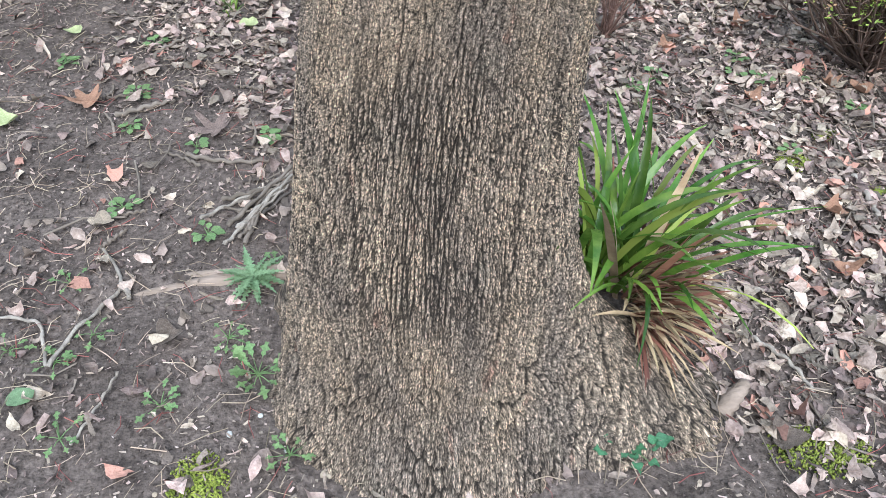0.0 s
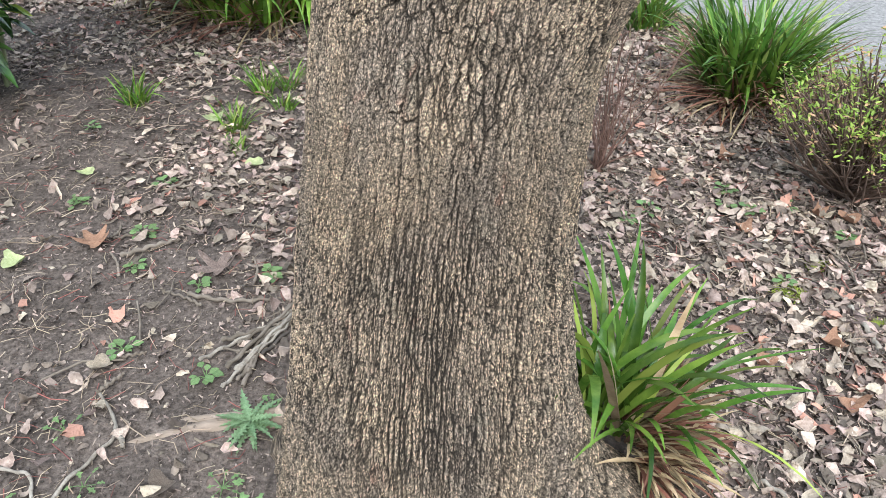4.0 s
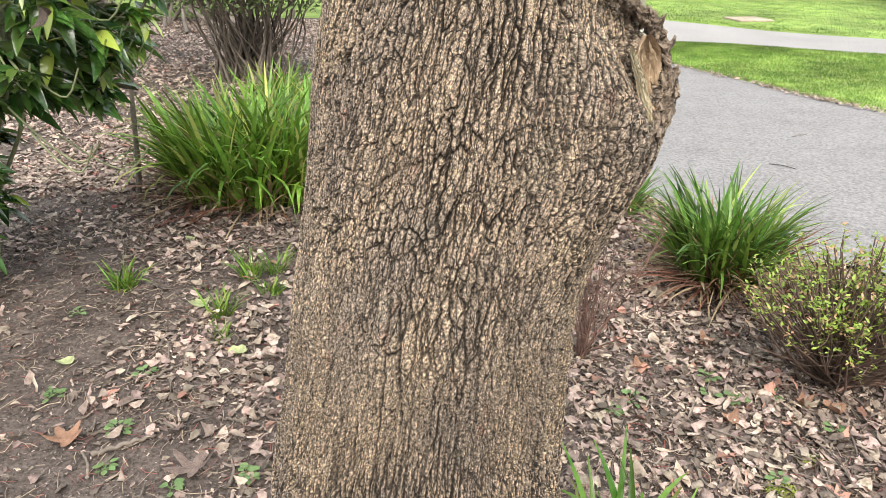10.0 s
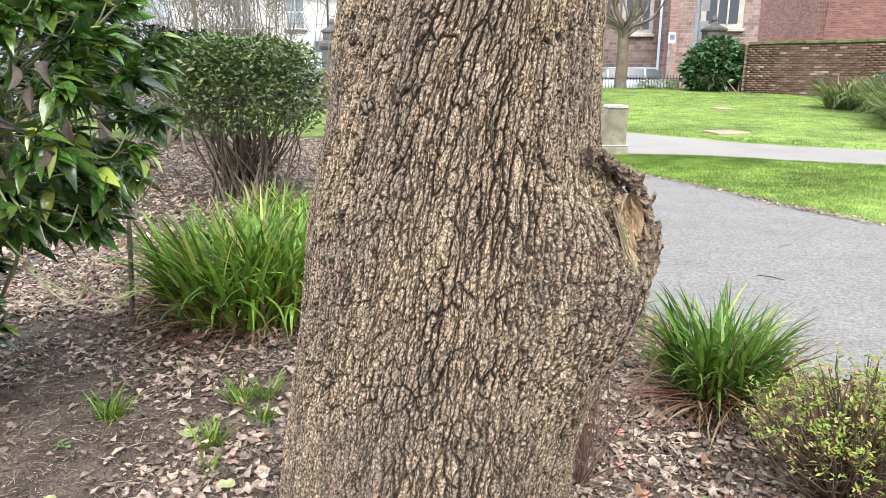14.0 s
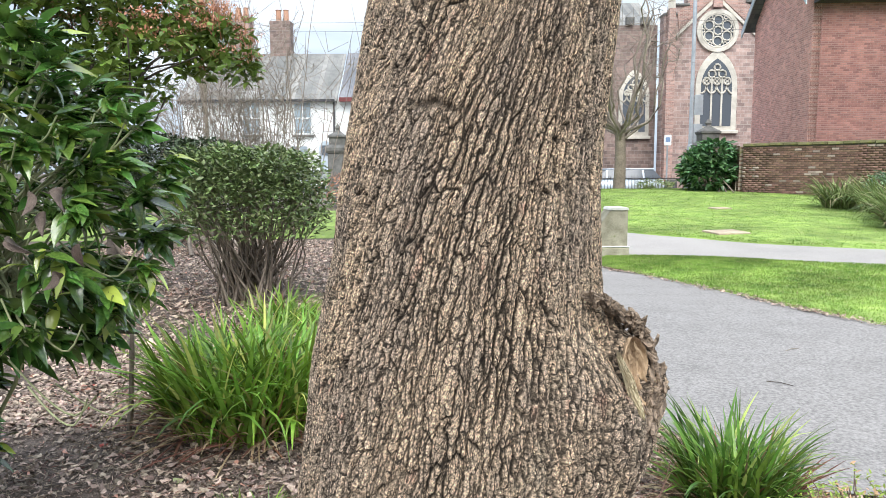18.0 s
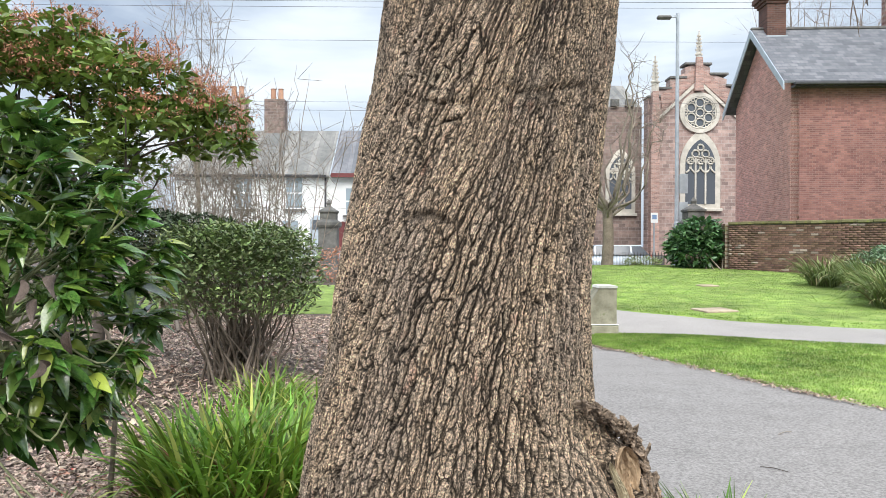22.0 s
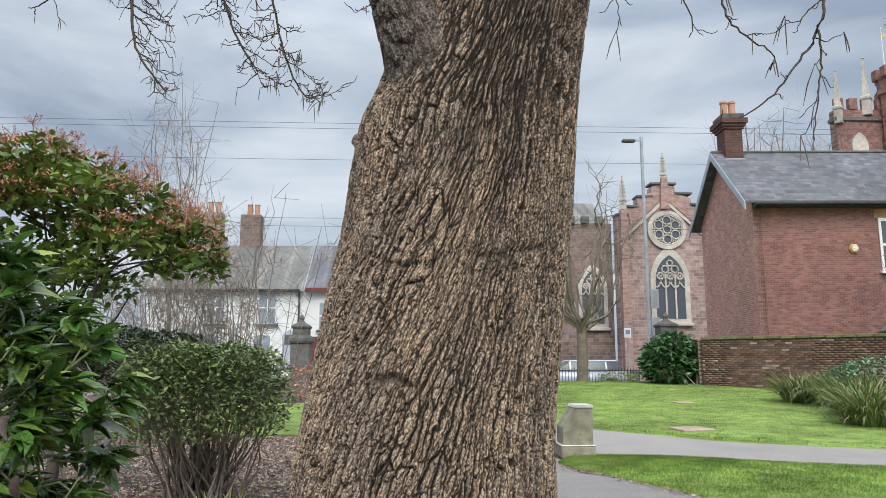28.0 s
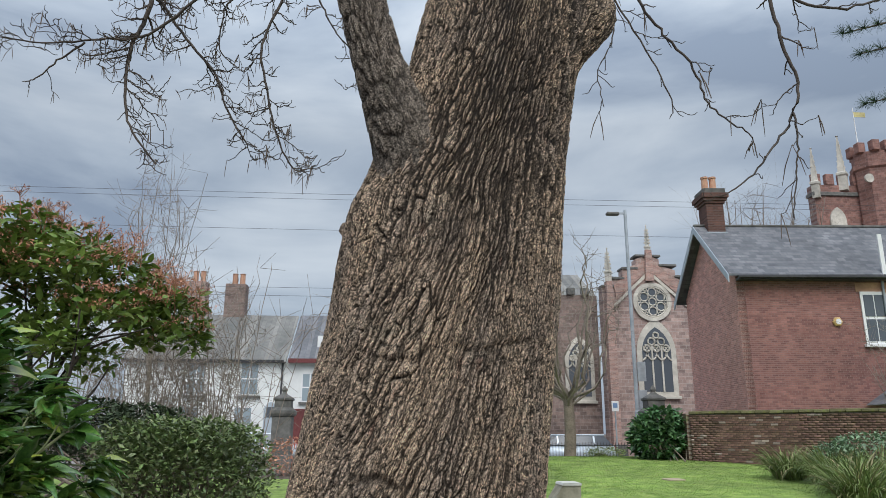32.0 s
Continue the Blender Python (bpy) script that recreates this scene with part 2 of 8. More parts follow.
    value = calc("MULTIPLY", calc("MULTIPLY", ranged(tone.outputs["Fac"], 0.0, 1.0, 0.90, 1.18), ranged(scale_tone, 0.0, 1.0, 0.90, 1.12)), calc("MULTIPLY", ranged(crumple, 0.41, 0.59, 0.46, 1.95), ranged(grit, 0.41, 0.59, 0.62, 1.45)))
    hs = n.new("ShaderNodeHueSaturation")
    l.new(value, hs.inputs["Value"])
    l.new(col, hs.inputs["Color"])
    # fissures go near-black: dirt plus the crevices' own shade, painted into the colour
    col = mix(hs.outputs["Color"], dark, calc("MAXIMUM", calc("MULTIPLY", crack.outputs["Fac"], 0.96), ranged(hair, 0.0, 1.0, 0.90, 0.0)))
    l.new(col, b.inputs["Base Color"])
    b.inputs["Roughness"].default_value, b.inputs["Specular IOR Level"].default_value = 0.9, 0.3
    bp = n.new("ShaderNodeBump")
    bp.inputs["Strength"].default_value, bp.inputs["Distance"].default_value = 1.0, 0.010 * fine
    l.new(calc("ADD", calc("MULTIPLY", hair, 0.30), calc("ADD", calc("MULTIPLY", crumple, 1.9), calc("MULTIPLY", grit, 0.6))), bp.inputs["Height"])
    l.new(bp.outputs["Normal"], b.inputs["Normal"])
    return m


M = {
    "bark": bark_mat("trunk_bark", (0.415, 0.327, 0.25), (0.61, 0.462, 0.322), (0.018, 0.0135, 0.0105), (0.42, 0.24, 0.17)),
    "limb_bark": bark_mat("limb_bark", (0.19, 0.16, 0.128), (0.30, 0.25, 0.20), (0.03, 0.025, 0.021), (0.26, 0.19, 0.15), 0.7),
    "twig": mat("dark_twig", (0.05, 0.042, 0.035), (0.11, 0.09, 0.075), 30, 0.85),
    "maroon": mat("dark_maroon_paint", (0.12, 0.03, 0.03), (0.16, 0.045, 0.045), 4, 0.6),
    "torn_bark": mat("torn_dark_bark", (0.045, 0.034, 0.027), (0.33, 0.25, 0.18), 150, 0.92, 1.0, 200),
    "chimney_brick": brick_mat("dark_chimney_brick", (0.085, 0.045, 0.038), (0.15, 0.075, 0.06), (0.13, 0.10, 0.09)),
    "pod": mat("dry_seed_pod", (0.10, 0.075, 0.055), (0.17, 0.13, 0.10), 30, 0.8, vary=0.2),
    "heart_wood": mat("split_heart_wood", (0.16, 0.105, 0.062), (0.46, 0.33, 0.205), 60, 0.88, 1.0, 140, stretch=(1, 0.18, 1), c3=(0.56, 0.44, 0.29)),
    "cut_wood": mat("cut_wood", (0.36, 0.30, 0.19), (0.58, 0.51, 0.35), 30, 0.85, 1.0, 120, stretch=(1, 0.2, 1), c3=(0.34, 0.33, 0.2)),
    "root": mat("bare_root", (0.20, 0.15, 0.11), (0.36, 0.28, 0.22), 18, 0.9, 0.7, 120, stretch=(0.3, 1, 1)),
    "soil": mat("dark_soil", (0.046, 0.036, 0.030), (0.165, 0.131, 0.111), 70, 0.95, 1.0, 170, stain=0.35, spec=0.2, c3=(0.22, 0.18, 0.152), c3_at=0.63, stain_scale=5.0),
    "crumb": mat("soil_crumb", (0.055, 0.043, 0.036), (0.17, 0.136, 0.115), 40, 0.95, vary=0.5, alt=(0.34, 0.29, 0.25), alt_part=0.06),
    "litter": mat("dry_leaf", (0.245, 0.177, 0.137), (0.56, 0.44, 0.36), 46, 0.72, 0.9, 160, vary=0.62, stain=0.25, trans=0.12, alt=(0.42, 0.26, 0.165), alt_part=0.045),
    "litter_dark": mat("old_leaf_mould", (0.10, 0.075, 0.062), (0.27, 0.205, 0.17), 22, 0.8, 0.5, 120, vary=0.5),
    "red_leaf": mat("red_fallen_leaf", (0.40, 0.07, 0.06), (0.5, 0.13, 0.1), 20, 0.7, trans=0.15),
    "fragment": mat("leaf_fragment", (0.12, 0.09, 0.072), (0.36, 0.28, 0.23), 22, 0.85, 0.0, vary=0.6, stain=0.0, alt=(0.40, 0.325, 0.265), alt_part=0.07),
    "needle": mat("dry_stalk", (0.26, 0.19, 0.13), (0.42, 0.33, 0.25), 30, 0.8, vary=0.45, alt=(0.24, 0.10, 0.07), alt_part=0.25),
    "grey_stick": mat("lichened_stick", (0.20, 0.168, 0.135), (0.39, 0.345, 0.29), 30, 0.9, 0.8, 150),
    "maple_leaf": mat("orange_brown_leaf", (0.27, 0.145, 0.09), (0.43, 0.25, 0.16), 25, 0.7, 0.4, 100, trans=0.15),
    "yellow_leaf": mat("yellow_green_leaf", (0.36, 0.41, 0.17), (0.54, 0.57, 0.32), 18, 0.65, trans=0.2),
    "weed": mat("fresh_weed_leaf", (0.125, 0.215, 0.075), (0.22, 0.32, 0.13), 35, 0.55, 0.3, 140, vary=0.22, trans=0.2, by="object"),
    "weed_blue": mat("blue_green_leaf", (0.125, 0.215, 0.10), (0.23, 0.325, 0.17), 35, 0.55, 0.3, 140, vary=0.2, trans=0.15, by="object"),
    "ivy": mat("cut_leaf", (0.05, 0.14, 0.06), (0.10, 0.25, 0.12), 35, 0.5, vary=0.2, trans=0.15, by="object"),
    "moss": mat("bright_moss", (0.16, 0.20, 0.03), (0.36, 0.40, 0.08), 40, 0.95, vary=0.3),
    "blade": mat("sedge_blade", (0.095, 0.20, 0.02), (0.255, 0.385, 0.062), 12, 0.34, 0.15, 200, vary=0.6, trans=0.28, alt=(0.40, 0.45, 0.13), alt_part=0.07),
    "blade_near": mat("glossy_sedge_blade", (0.055, 0.14, 0.018), (0.19, 0.30, 0.05), 12, 0.25, 0.15, 200, vary=0.55, trans=0.3, by="object", alt=(0.26, 0.36, 0.07), alt_part=0.15),
    "blade_dark": mat("dark_sedge_blade", (0.05, 0.125, 0.016), (0.175, 0.285, 0.05), 12, 0.30, 0.15, 200, vary=0.6, trans=0.25, alt=(0.27, 0.37, 0.10), alt_part=0.05),
    "straw": mat("dry_straw_blade", (0.25, 0.165, 0.095), (0.46, 0.34, 0.215), 18, 0.75, vary=0.5, trans=0.1, alt=(0.20, 0.095, 0.055), alt_part=0.45),
    "azalea_leaf": mat("young_azalea_leaf", (0.20, 0.30, 0.04), (0.37, 0.46, 0.095), 40, 0.5, vary=0.3, trans=0.3, alt=(0.52, 0.34, 0.18), alt_part=0.22),
    "azalea_twig": mat("azalea_twig", (0.10, 0.065, 0.05), (0.20, 0.135, 0.10), 40, 0.85),
    "red_twig": mat("dead_reddish_twig", (0.15, 0.085, 0.062), (0.26, 0.155, 0.12), 40, 0.85),
    "aucuba": mat("glossy_spotted_leaf", (0.046, 0.115, 0.02), (0.13, 0.23, 0.046), 12, 0.25, 0.1, 60, vary=0.6, trans=0.18, by="object", c3=(0.28, 0.37, 0.11), c3_at=0.8, coat=1.0, alt=(0.28, 0.40, 0.07), alt_part=0.05),
    # darker copy of the laurel leaf: shade inside the shrub put into the colour
    "aucuba_in": mat("glossy_inner_leaf_shaded", (0.042, 0.10, 0.02), (0.11, 0.20, 0.042), 12, 0.26, 0.1, 60, vary=0.65, trans=0.18, coat=0.8, alt=(0.24, 0.35, 0.06), alt_part=0.08),
    "aucuba_stem": mat("green_brown_stem", (0.20, 0.23, 0.11), (0.38, 0.40, 0.23), 25, 0.6),
    "bush_leaf": mat("small_grey_green_leaf", (0.075, 0.125, 0.035), (0.175, 0.225, 0.085), 20, 0.36, vary=0.5, trans=0.12, alt=(0.22, 0.27, 0.13), alt_part=0.15),
    "bush_twig": mat("grey_brown_stem", (0.13, 0.105, 0.08), (0.25, 0.205, 0.165), 20, 0.9),
    "photinia_leaf": mat("leathery_green_leaf", (0.085, 0.15, 0.022), (0.20, 0.28, 0.06), 10, 0.32, vary=0.4, trans=0.2),
    "photinia_bud": mat("rust_pink_flower_bud", (0.40, 0.175, 0.10), (0.56, 0.30, 0.20), 20, 0.8, vary=0.35, trans=0.15),
    "laurel_leaf": mat("dark_laurel_leaf", (0.042, 0.105, 0.04), (0.125, 0.225, 0.10), 10, 0.22, vary=0.55, trans=0.1),
    "tuft": mat("grey_green_tuft", (0.115, 0.17, 0.045), (0.27, 0.32, 0.125), 6, 0.55, vary=0.5, trans=0.2, alt=(0.36, 0.33, 0.17), alt_part=0.12),
    "grey_leaf": mat("pale_grey_green_leaf", (0.11, 0.19, 0.10), (0.24, 0.34, 0.20), 10, 0.4, vary=0.4, trans=0.1),
    "bare": mat("bare_grey_twig", (0.17, 0.142, 0.118), (0.29, 0.245, 0.205), 10, 0.9),
    "hedge_dark": mat("far_dark_leaf", (0.022, 0.04, 0.018), (0.06, 0.085, 0.04), 8, 0.7, vary=0.4),
    "asphalt": mat("worn_grey_asphalt", (0.14, 0.132, 0.126), (0.335, 0.314, 0.30), 50, 0.9, 0.6, 260, stain=0.07, detail=14, stain_scale=2.2),
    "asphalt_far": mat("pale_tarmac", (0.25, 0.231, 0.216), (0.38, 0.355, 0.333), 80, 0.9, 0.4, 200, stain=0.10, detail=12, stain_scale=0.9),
    "lawn_soil": mat("grassy_turf", (0.115, 0.19, 0.036), (0.25, 0.335, 0.08), 3.2, 0.95, 0.5, 60, c3=(0.30, 0.28, 0.13), stain_scale=0.9, stain=0.35, detail=9.0),
    "grass": mat("lawn_grass", (0.115, 0.215, 0.035), (0.27, 0.385, 0.085), 3.2, 0.75, 0.0, vary=0.25, trans=0.4, c3=(0.34, 0.37, 0.15), alt=(0.40, 0.36, 0.2), alt_part=0.04, stain_scale=0.9, stain=0.35, detail=9.0),
    "slab": mat("sandy_stone_slab", (0.33, 0.26, 0.18), (0.46, 0.38, 0.285), 8, 0.9),
    "stone_block": mat("lichened_stone", (0.19, 0.178, 0.125), (0.33, 0.31, 0.235), 5, 0.92, 0.5, 60, stain=0.35, c3=(0.16, 0.18, 0.08)),
    "stone_cap": mat("pale_stone_cap", (0.46, 0.46, 0.42), (0.64, 0.63, 0.58), 6, 0.9),
    "pale_stone": mat("pale_dressed_stone", (0.46, 0.43, 0.375), (0.62, 0.585, 0.52), 3, 0.9),
    "dark_stone": mat("sooty_stone", (0.10, 0.10, 0.095), (0.19, 0.185, 0.175), 4, 0.92),
    # church rubble: red stone with the haze of distance mixed into its colour
    "rubble": brick_mat("hazed_red_rubble_stone", (0.27, 0.19, 0.175), (0.42, 0.325, 0.30), (0.45, 0.40, 0.37), 0.42, 0.21),
    "tower_stone": brick_mat("red_tower_stone", (0.20, 0.105, 0.09), (0.32, 0.185, 0.16), (0.30, 0.22, 0.20), 0.5, 0.26),
    "rubble_dark": brick_mat("dark_rubble_stone", (0.17, 0.125, 0.112), (0.28, 0.215, 0.195), (0.3, 0.26, 0.235), 0.42, 0.21),
    "orange_brick": brick_mat("orange_brick", (0.32, 0.19, 0.165), (0.43, 0.29, 0.255), (0.43, 0.36, 0.32)),
    # one brick in two tones: the gable's is brightened to stand in for light
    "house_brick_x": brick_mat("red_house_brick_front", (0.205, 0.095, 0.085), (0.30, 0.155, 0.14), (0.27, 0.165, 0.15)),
    "house_brick_y": brick_mat("red_house_brick_gable_brightened", (0.46, 0.235, 0.205), (0.58, 0.335, 0.295), (0.54, 0.36, 0.32), axis="y"),
    "brick": mat("old_wall_brick", (0.115, 0.068, 0.052), (0.215, 0.13, 0.10), 9, 0.92, 0.5, 60, vary=0.35, by="object", alt=(0.31, 0.255, 0.21), alt_part=0.06),
    "mortar": mat("wall_mortar", (0.11, 0.092, 0.075), (0.20, 0.17, 0.14), 6, 0.95),
    "coping": mat("mossy_coping", (0.10, 0.10, 0.035), (0.20, 0.18, 0.10), 5, 0.95, vary=0.2, by="object", c3=(0.2, 0.22, 0.05)),
    "slate": brick_mat("grey_slate", (0.13, 0.138, 0.158), (0.18, 0.19, 0.21), (0.115, 0.12, 0.137), 0.3, 0.16),
    "slate_old": brick_mat("weathered_slate", (0.175, 0.18, 0.178), (0.25, 0.252, 0.245), (0.14, 0.142, 0.14), 0.3, 0.18),
    "render_white": mat("white_render", (0.68, 0.70, 0.70), (0.80, 0.81, 0.80), 1.5, 0.85, stain=0.06),
    "white_paint": mat("white_paint", (0.74, 0.75, 0.76), (0.82, 0.82, 0.82), 4, 0.6, stain=0.04),
    "blue_grey": mat("blue_grey_bargeboard", (0.36, 0.42, 0.48), (0.46, 0.52, 0.58), 4, 0.6, stain=0.06),
    "dark_paint": mat("dark_gutter", (0.03, 0.03, 0.035), (0.06, 0.06, 0.065), 6, 0.5),
    "pot": mat("terracotta_pot", (0.42, 0.23, 0.15), (0.54, 0.32, 0.22), 6, 0.8),
    "lamp_grey": mat("galvanised_steel", (0.34, 0.38, 0.42), (0.44, 0.48, 0.52), 5, 0.5, metal=0.3),
    "iron": mat("black_iron", (0.02, 0.02, 0.02), (0.045, 0.045, 0.045), 8, 0.55),
    "alarm": mat("yellow_alarm_plastic", (0.62, 0.42, 0.17), (0.72, 0.50, 0.22), 4, 0.4, stain=0.05),
    "car_paint": mat("pale_blue_car_paint", (0.58, 0.66, 0.74), (0.64, 0.72, 0.80), 2, 0.35, bump=0, stain=0.03, metal=0.1, coat=0.8),
    "car_dark": mat("blue_car_paint", (0.14, 0.24, 0.42), (0.2, 0.3, 0.5), 2, 0.3, bump=0, stain=0.03, coat=0.8),
    "tyre": mat("tyre_rubber", (0.02, 0.02, 0.02), (0.04, 0.04, 0.04), 8, 0.8),
    "tail_red": mat("red_lens", (0.5, 0.02, 0.02), (0.6, 0.04, 0.04), 4, 0.2, bump=0),
    "pine": mat("pine_needle", (0.02, 0.052, 0.028), (0.05, 0.095, 0.048), 8, 0.6, vary=0.3),
    "yellow_cloth": mat("yellow_flag_cloth", (0.5, 0.44, 0.2), (0.6, 0.53, 0.27), 4, 0.8),
    "wire": mat("black_cable", (0.05, 0.05, 0.055), (0.09, 0.09, 0.095), 8, 0.6),
}
glass = bpy.data.materials.new("dark_window_glass")
glass.use_nodes = True
gb = glass.node_tree.nodes["Principled BSDF"]
gb.inputs["Base Color"].default_value, gb.inputs["Roughness"].default_value = (0.10, 0.115, 0.135, 1), 0.15
M["glass"] = glass
pale_glass = bpy.data.materials.new("pale_window_glass")
pale_glass.use_nodes = True
pg = pale_glass.node_tree.nodes["Principled BSDF"]
pg.inputs["Base Color"].default_value, pg.inputs["Roughness"].default_value = (0.30, 0.36, 0.40, 1), 0.12
M["pale_glass"] = pale_glass


# ---- tools ----
def mesh_of(name, verts, faces, smooth=False):
    """A mesh from arrays: verts (n, 3) and faces (m, 3 or 4)."""
    verts, faces = np.asarray(verts, np.float32), np.asarray(faces, np.int32)
    me = bpy.data.meshes.new(name)
    k = faces.shape[1]
    me.vertices.add(len(verts))
    me.vertices.foreach_set("co", verts.ravel())
    me.loops.add(faces.size)
    me.loops.foreach_set("vertex_index", faces.ravel())
    me.polygons.add(len(faces))
    me.polygons.foreach_set("loop_start", np.arange(0, faces.size, k, dtype=np.int32))
    me.update(calc_edges=True)
    if smooth:
        me.polygons.foreach_set("use_smooth", np.ones(len(faces), bool))
    return me


def to_mesh(name, bm, smooth=False):
    me = bpy.data.meshes.new(name)
    bm.to_mesh(me)
    bm.free()
    if smooth:
        me.polygons.foreach_set("use_smooth", np.ones(len(me.polygons), bool))
    return me


def part(name, shape, material, parent=None, label="", smooth=False, kind=""):
    """One mesh object from a bmesh or a mesh, under a thing or a part."""
    me = shape if isinstance(shape, bpy.types.Mesh) else to_mesh(name, shape, smooth)
    if material is not None and not me.materials:
        me.materials.append(material)
    ob = new(name, me)
    if parent is not None:
        ob.parent = parent
    return tagged(ob, label=label, kind=kind)


def thing(name, label, category, place=(0, 0, 0), group="", kind="", turn=0.0):
    ob = new(name)
    ob.matrix_basis = pose(*place, 0, 0, turn)
    ob.empty_display_size = 0.1
    return tagged(ob, label, category, group, kind)


def single(name, shape, material, label, category, group="", kind="", smooth=False):
    ob = part(name, shape, material, smooth=smooth)
    return tagged(ob, label, category, group, kind)


def box(bm, x0, x1, y0, y1, z0, z1, bevel=0.0):
    r = bmesh.ops.create_cube(bm, size=1.0)
    vs = r["verts"]
    for v in vs:
        v.co = Vector(((x0 + x1) / 2 + v.co.x * (x1 - x0), (y0 + y1) / 2 + v.co.y * (y1 - y0), (z0 + z1) / 2 + v.co.z * (z1 - z0)))
    if bevel:
        es = list({e for v in vs for e in v.link_edges})
        bmesh.ops.bevel(bm, geom=es, offset=bevel, segments=1, affect="EDGES")
    return bm


def boxed(*a, **k):
    return box(bmesh.new(), *a, **k)


def lathe(profile, n=16, cx=0.0, cy=0.0):
    """A turned form from (radius, height) rows."""
    bm = bmesh.new()
    rings = [[bm.verts.new((cx + r * math.cos(2 * math.pi * k / n), cy + r * math.sin(2 * math.pi * k / n), z)) for k in range(n)] for r, z in profile]
    for a, b in zip(rings, rings[1:]):
        for k in range(n):
            bm.faces.new((a[k], a[(k + 1) % n], b[(k + 1) % n], b[k]))
    bm.faces.new(rings[0][::-1])
    bm.faces.new(rings[-1])
    return bm


def tubes(paths, sides=6):
    """Tapered tubes joined into arrays. paths: rows of (points (n, 3), radii (n,))."""
    vs, fs, base = [], [], 0
    for pts, rad in paths:
        pts, rad = np.asarray(pts, float), np.asarray(rad, float)
        d = np.gradient(pts, axis=0)
        d /= np.linalg.norm(d, axis=1, keepdims=True) + 1e-9
        ref = np.where(np.abs(d[:, 2:3]) > 0.9, np.array([[1.0, 0, 0]]), np.array([[0, 0, 1.0]]))
        a = np.cross(d, ref)
        a /= np.linalg.norm(a, axis=1, keepdims=True) + 1e-9
        b = np.cross(d, a)
        ang = np.arange(sides) * 2 * np.pi / sides
        ring = pts[:, None] + rad[:, None, None] * (np.cos(ang)[None, :, None] * a[:, None] + np.sin(ang)[None, :, None] * b[:, None])
        n = len(pts)
        vs.append(ring.reshape(-1, 3))
        i, k = np.meshgrid(np.arange(n - 1), np.arange(sides), indexing="ij")
        q = np.stack([i * sides + k, i * sides + (k + 1) % sides, (i + 1) * sides + (k + 1) % sides, (i + 1) * sides + k], -1).reshape(-1, 4)
        fs.append(q + base)
        base += n * sides
    return np.concatenate(vs), np.concatenate(fs)


def tube_mesh(name, paths, sides=6):
    return mesh_of(name, *tubes(paths, sides), smooth=True)


def curve_through(pts, n):
    """n points on a smooth line through the given ones."""
    pts = np.asarray(pts, float)
    t = np.linspace(0, len(pts) - 1, n)
    i = np.clip(t.astype(int), 0, len(pts) - 2)
    f = (t - i)[:, None]
    p0, p1, p2, p3 = pts[np.maximum(i - 1, 0)], pts[i], pts[i + 1], pts[np.minimum(i + 2, len(pts) - 1)]
    return 0.5 * (2 * p1 + (p2 - p0) * f + (2 * p0 - 5 * p1 + 4 * p2 - p3) * f**2 + (3 * p1 - p0 - 3 * p2 + p3) * f**3)


rng = np.random.default_rng(7)
TABLE = np.random.default_rng(3).random((256, 256))


def vnoise(x, y):
    """Smooth value noise in 0..1."""
    xi, yi = np.floor(x).astype(int), np.floor(y).astype(int)
    fx, fy = x - xi, y - yi
    fx, fy = fx * fx * (3 - 2 * fx), fy * fy * (3 - 2 * fy)
    a, b = TABLE[xi & 255, yi & 255], TABLE[(xi + 1) & 255, yi & 255]
    c, d = TABLE[xi & 255, (yi + 1) & 255], TABLE[(xi + 1) & 255, (yi + 1) & 255]
    return (a * (1 - fx) + b * fx) * (1 - fy) + (c * (1 - fx) + d * fx) * fy


def fbm(x, y, octaves=4):
    s, a, out = 0.0, 0.5, 0.0
    for k in range(octaves):
        out = out + a * vnoise(x * 2**k + 17.3 * k, y * 2**k + 9.1 * k)
        s += a
        a *= 0.5
    return out / s


def cells(x, y):
    """Cell noise: the gap between the two nearest centres, and a value for each cell."""
    xi, yi = np.floor(x).astype(int), np.floor(y).astype(int)
    f1, f2, val = np.full(x.shape, 9.0), np.full(x.shape, 9.0), np.zeros(x.shape)
    for dx in (-1, 0, 1):
        for dy in (-1, 0, 1):
            cx, cy = xi + dx, yi + dy
            px, py = cx + TABLE[cx & 255, cy & 255], cy + TABLE[(cy + 91) & 255, (cx + 37) & 255]
            d = np.hypot(px - x, py - y)
            nearer = d < f1
            f2 = np.where(nearer, f1, np.minimum(f2, d))
            val = np.where(nearer, TABLE[(cx + 53) & 255, (cy + 11) & 255], val)
            f1 = np.where(nearer, d, f1)
    return f2 - f1, val


def smooth01(a, b, x):
    t = np.clip((x - a) / (b - a), 0, 1)
    return t * t * (3 - 2 * t)


def turns(yaw, pitch, roll):
    """Turn matrices (n, 3, 3) that send +y along a leaf's length, +z to its upper face."""
    cy, sy, cp, sp, cr, sr = np.cos(yaw), np.sin(yaw), np.cos(pitch), np.sin(pitch), np.cos(roll), np.sin(roll)
    o, z = np.ones_like(cy), np.zeros_like(cy)
    rz = np.stack([np.stack([cy, -sy, z], -1), np.stack([sy, cy, z], -1), np.stack([z, z, o], -1)], -2)
    rx = np.stack([np.stack([o, z, z], -1), np.stack([z, cp, -sp], -1), np.stack([z, sp, cp], -1)], -2)
    ry = np.stack([np.stack([cr, z, sr], -1), np.stack([z, o, z], -1), np.stack([-sr, z, cr], -1)], -2)
    return rz @ rx @ ry


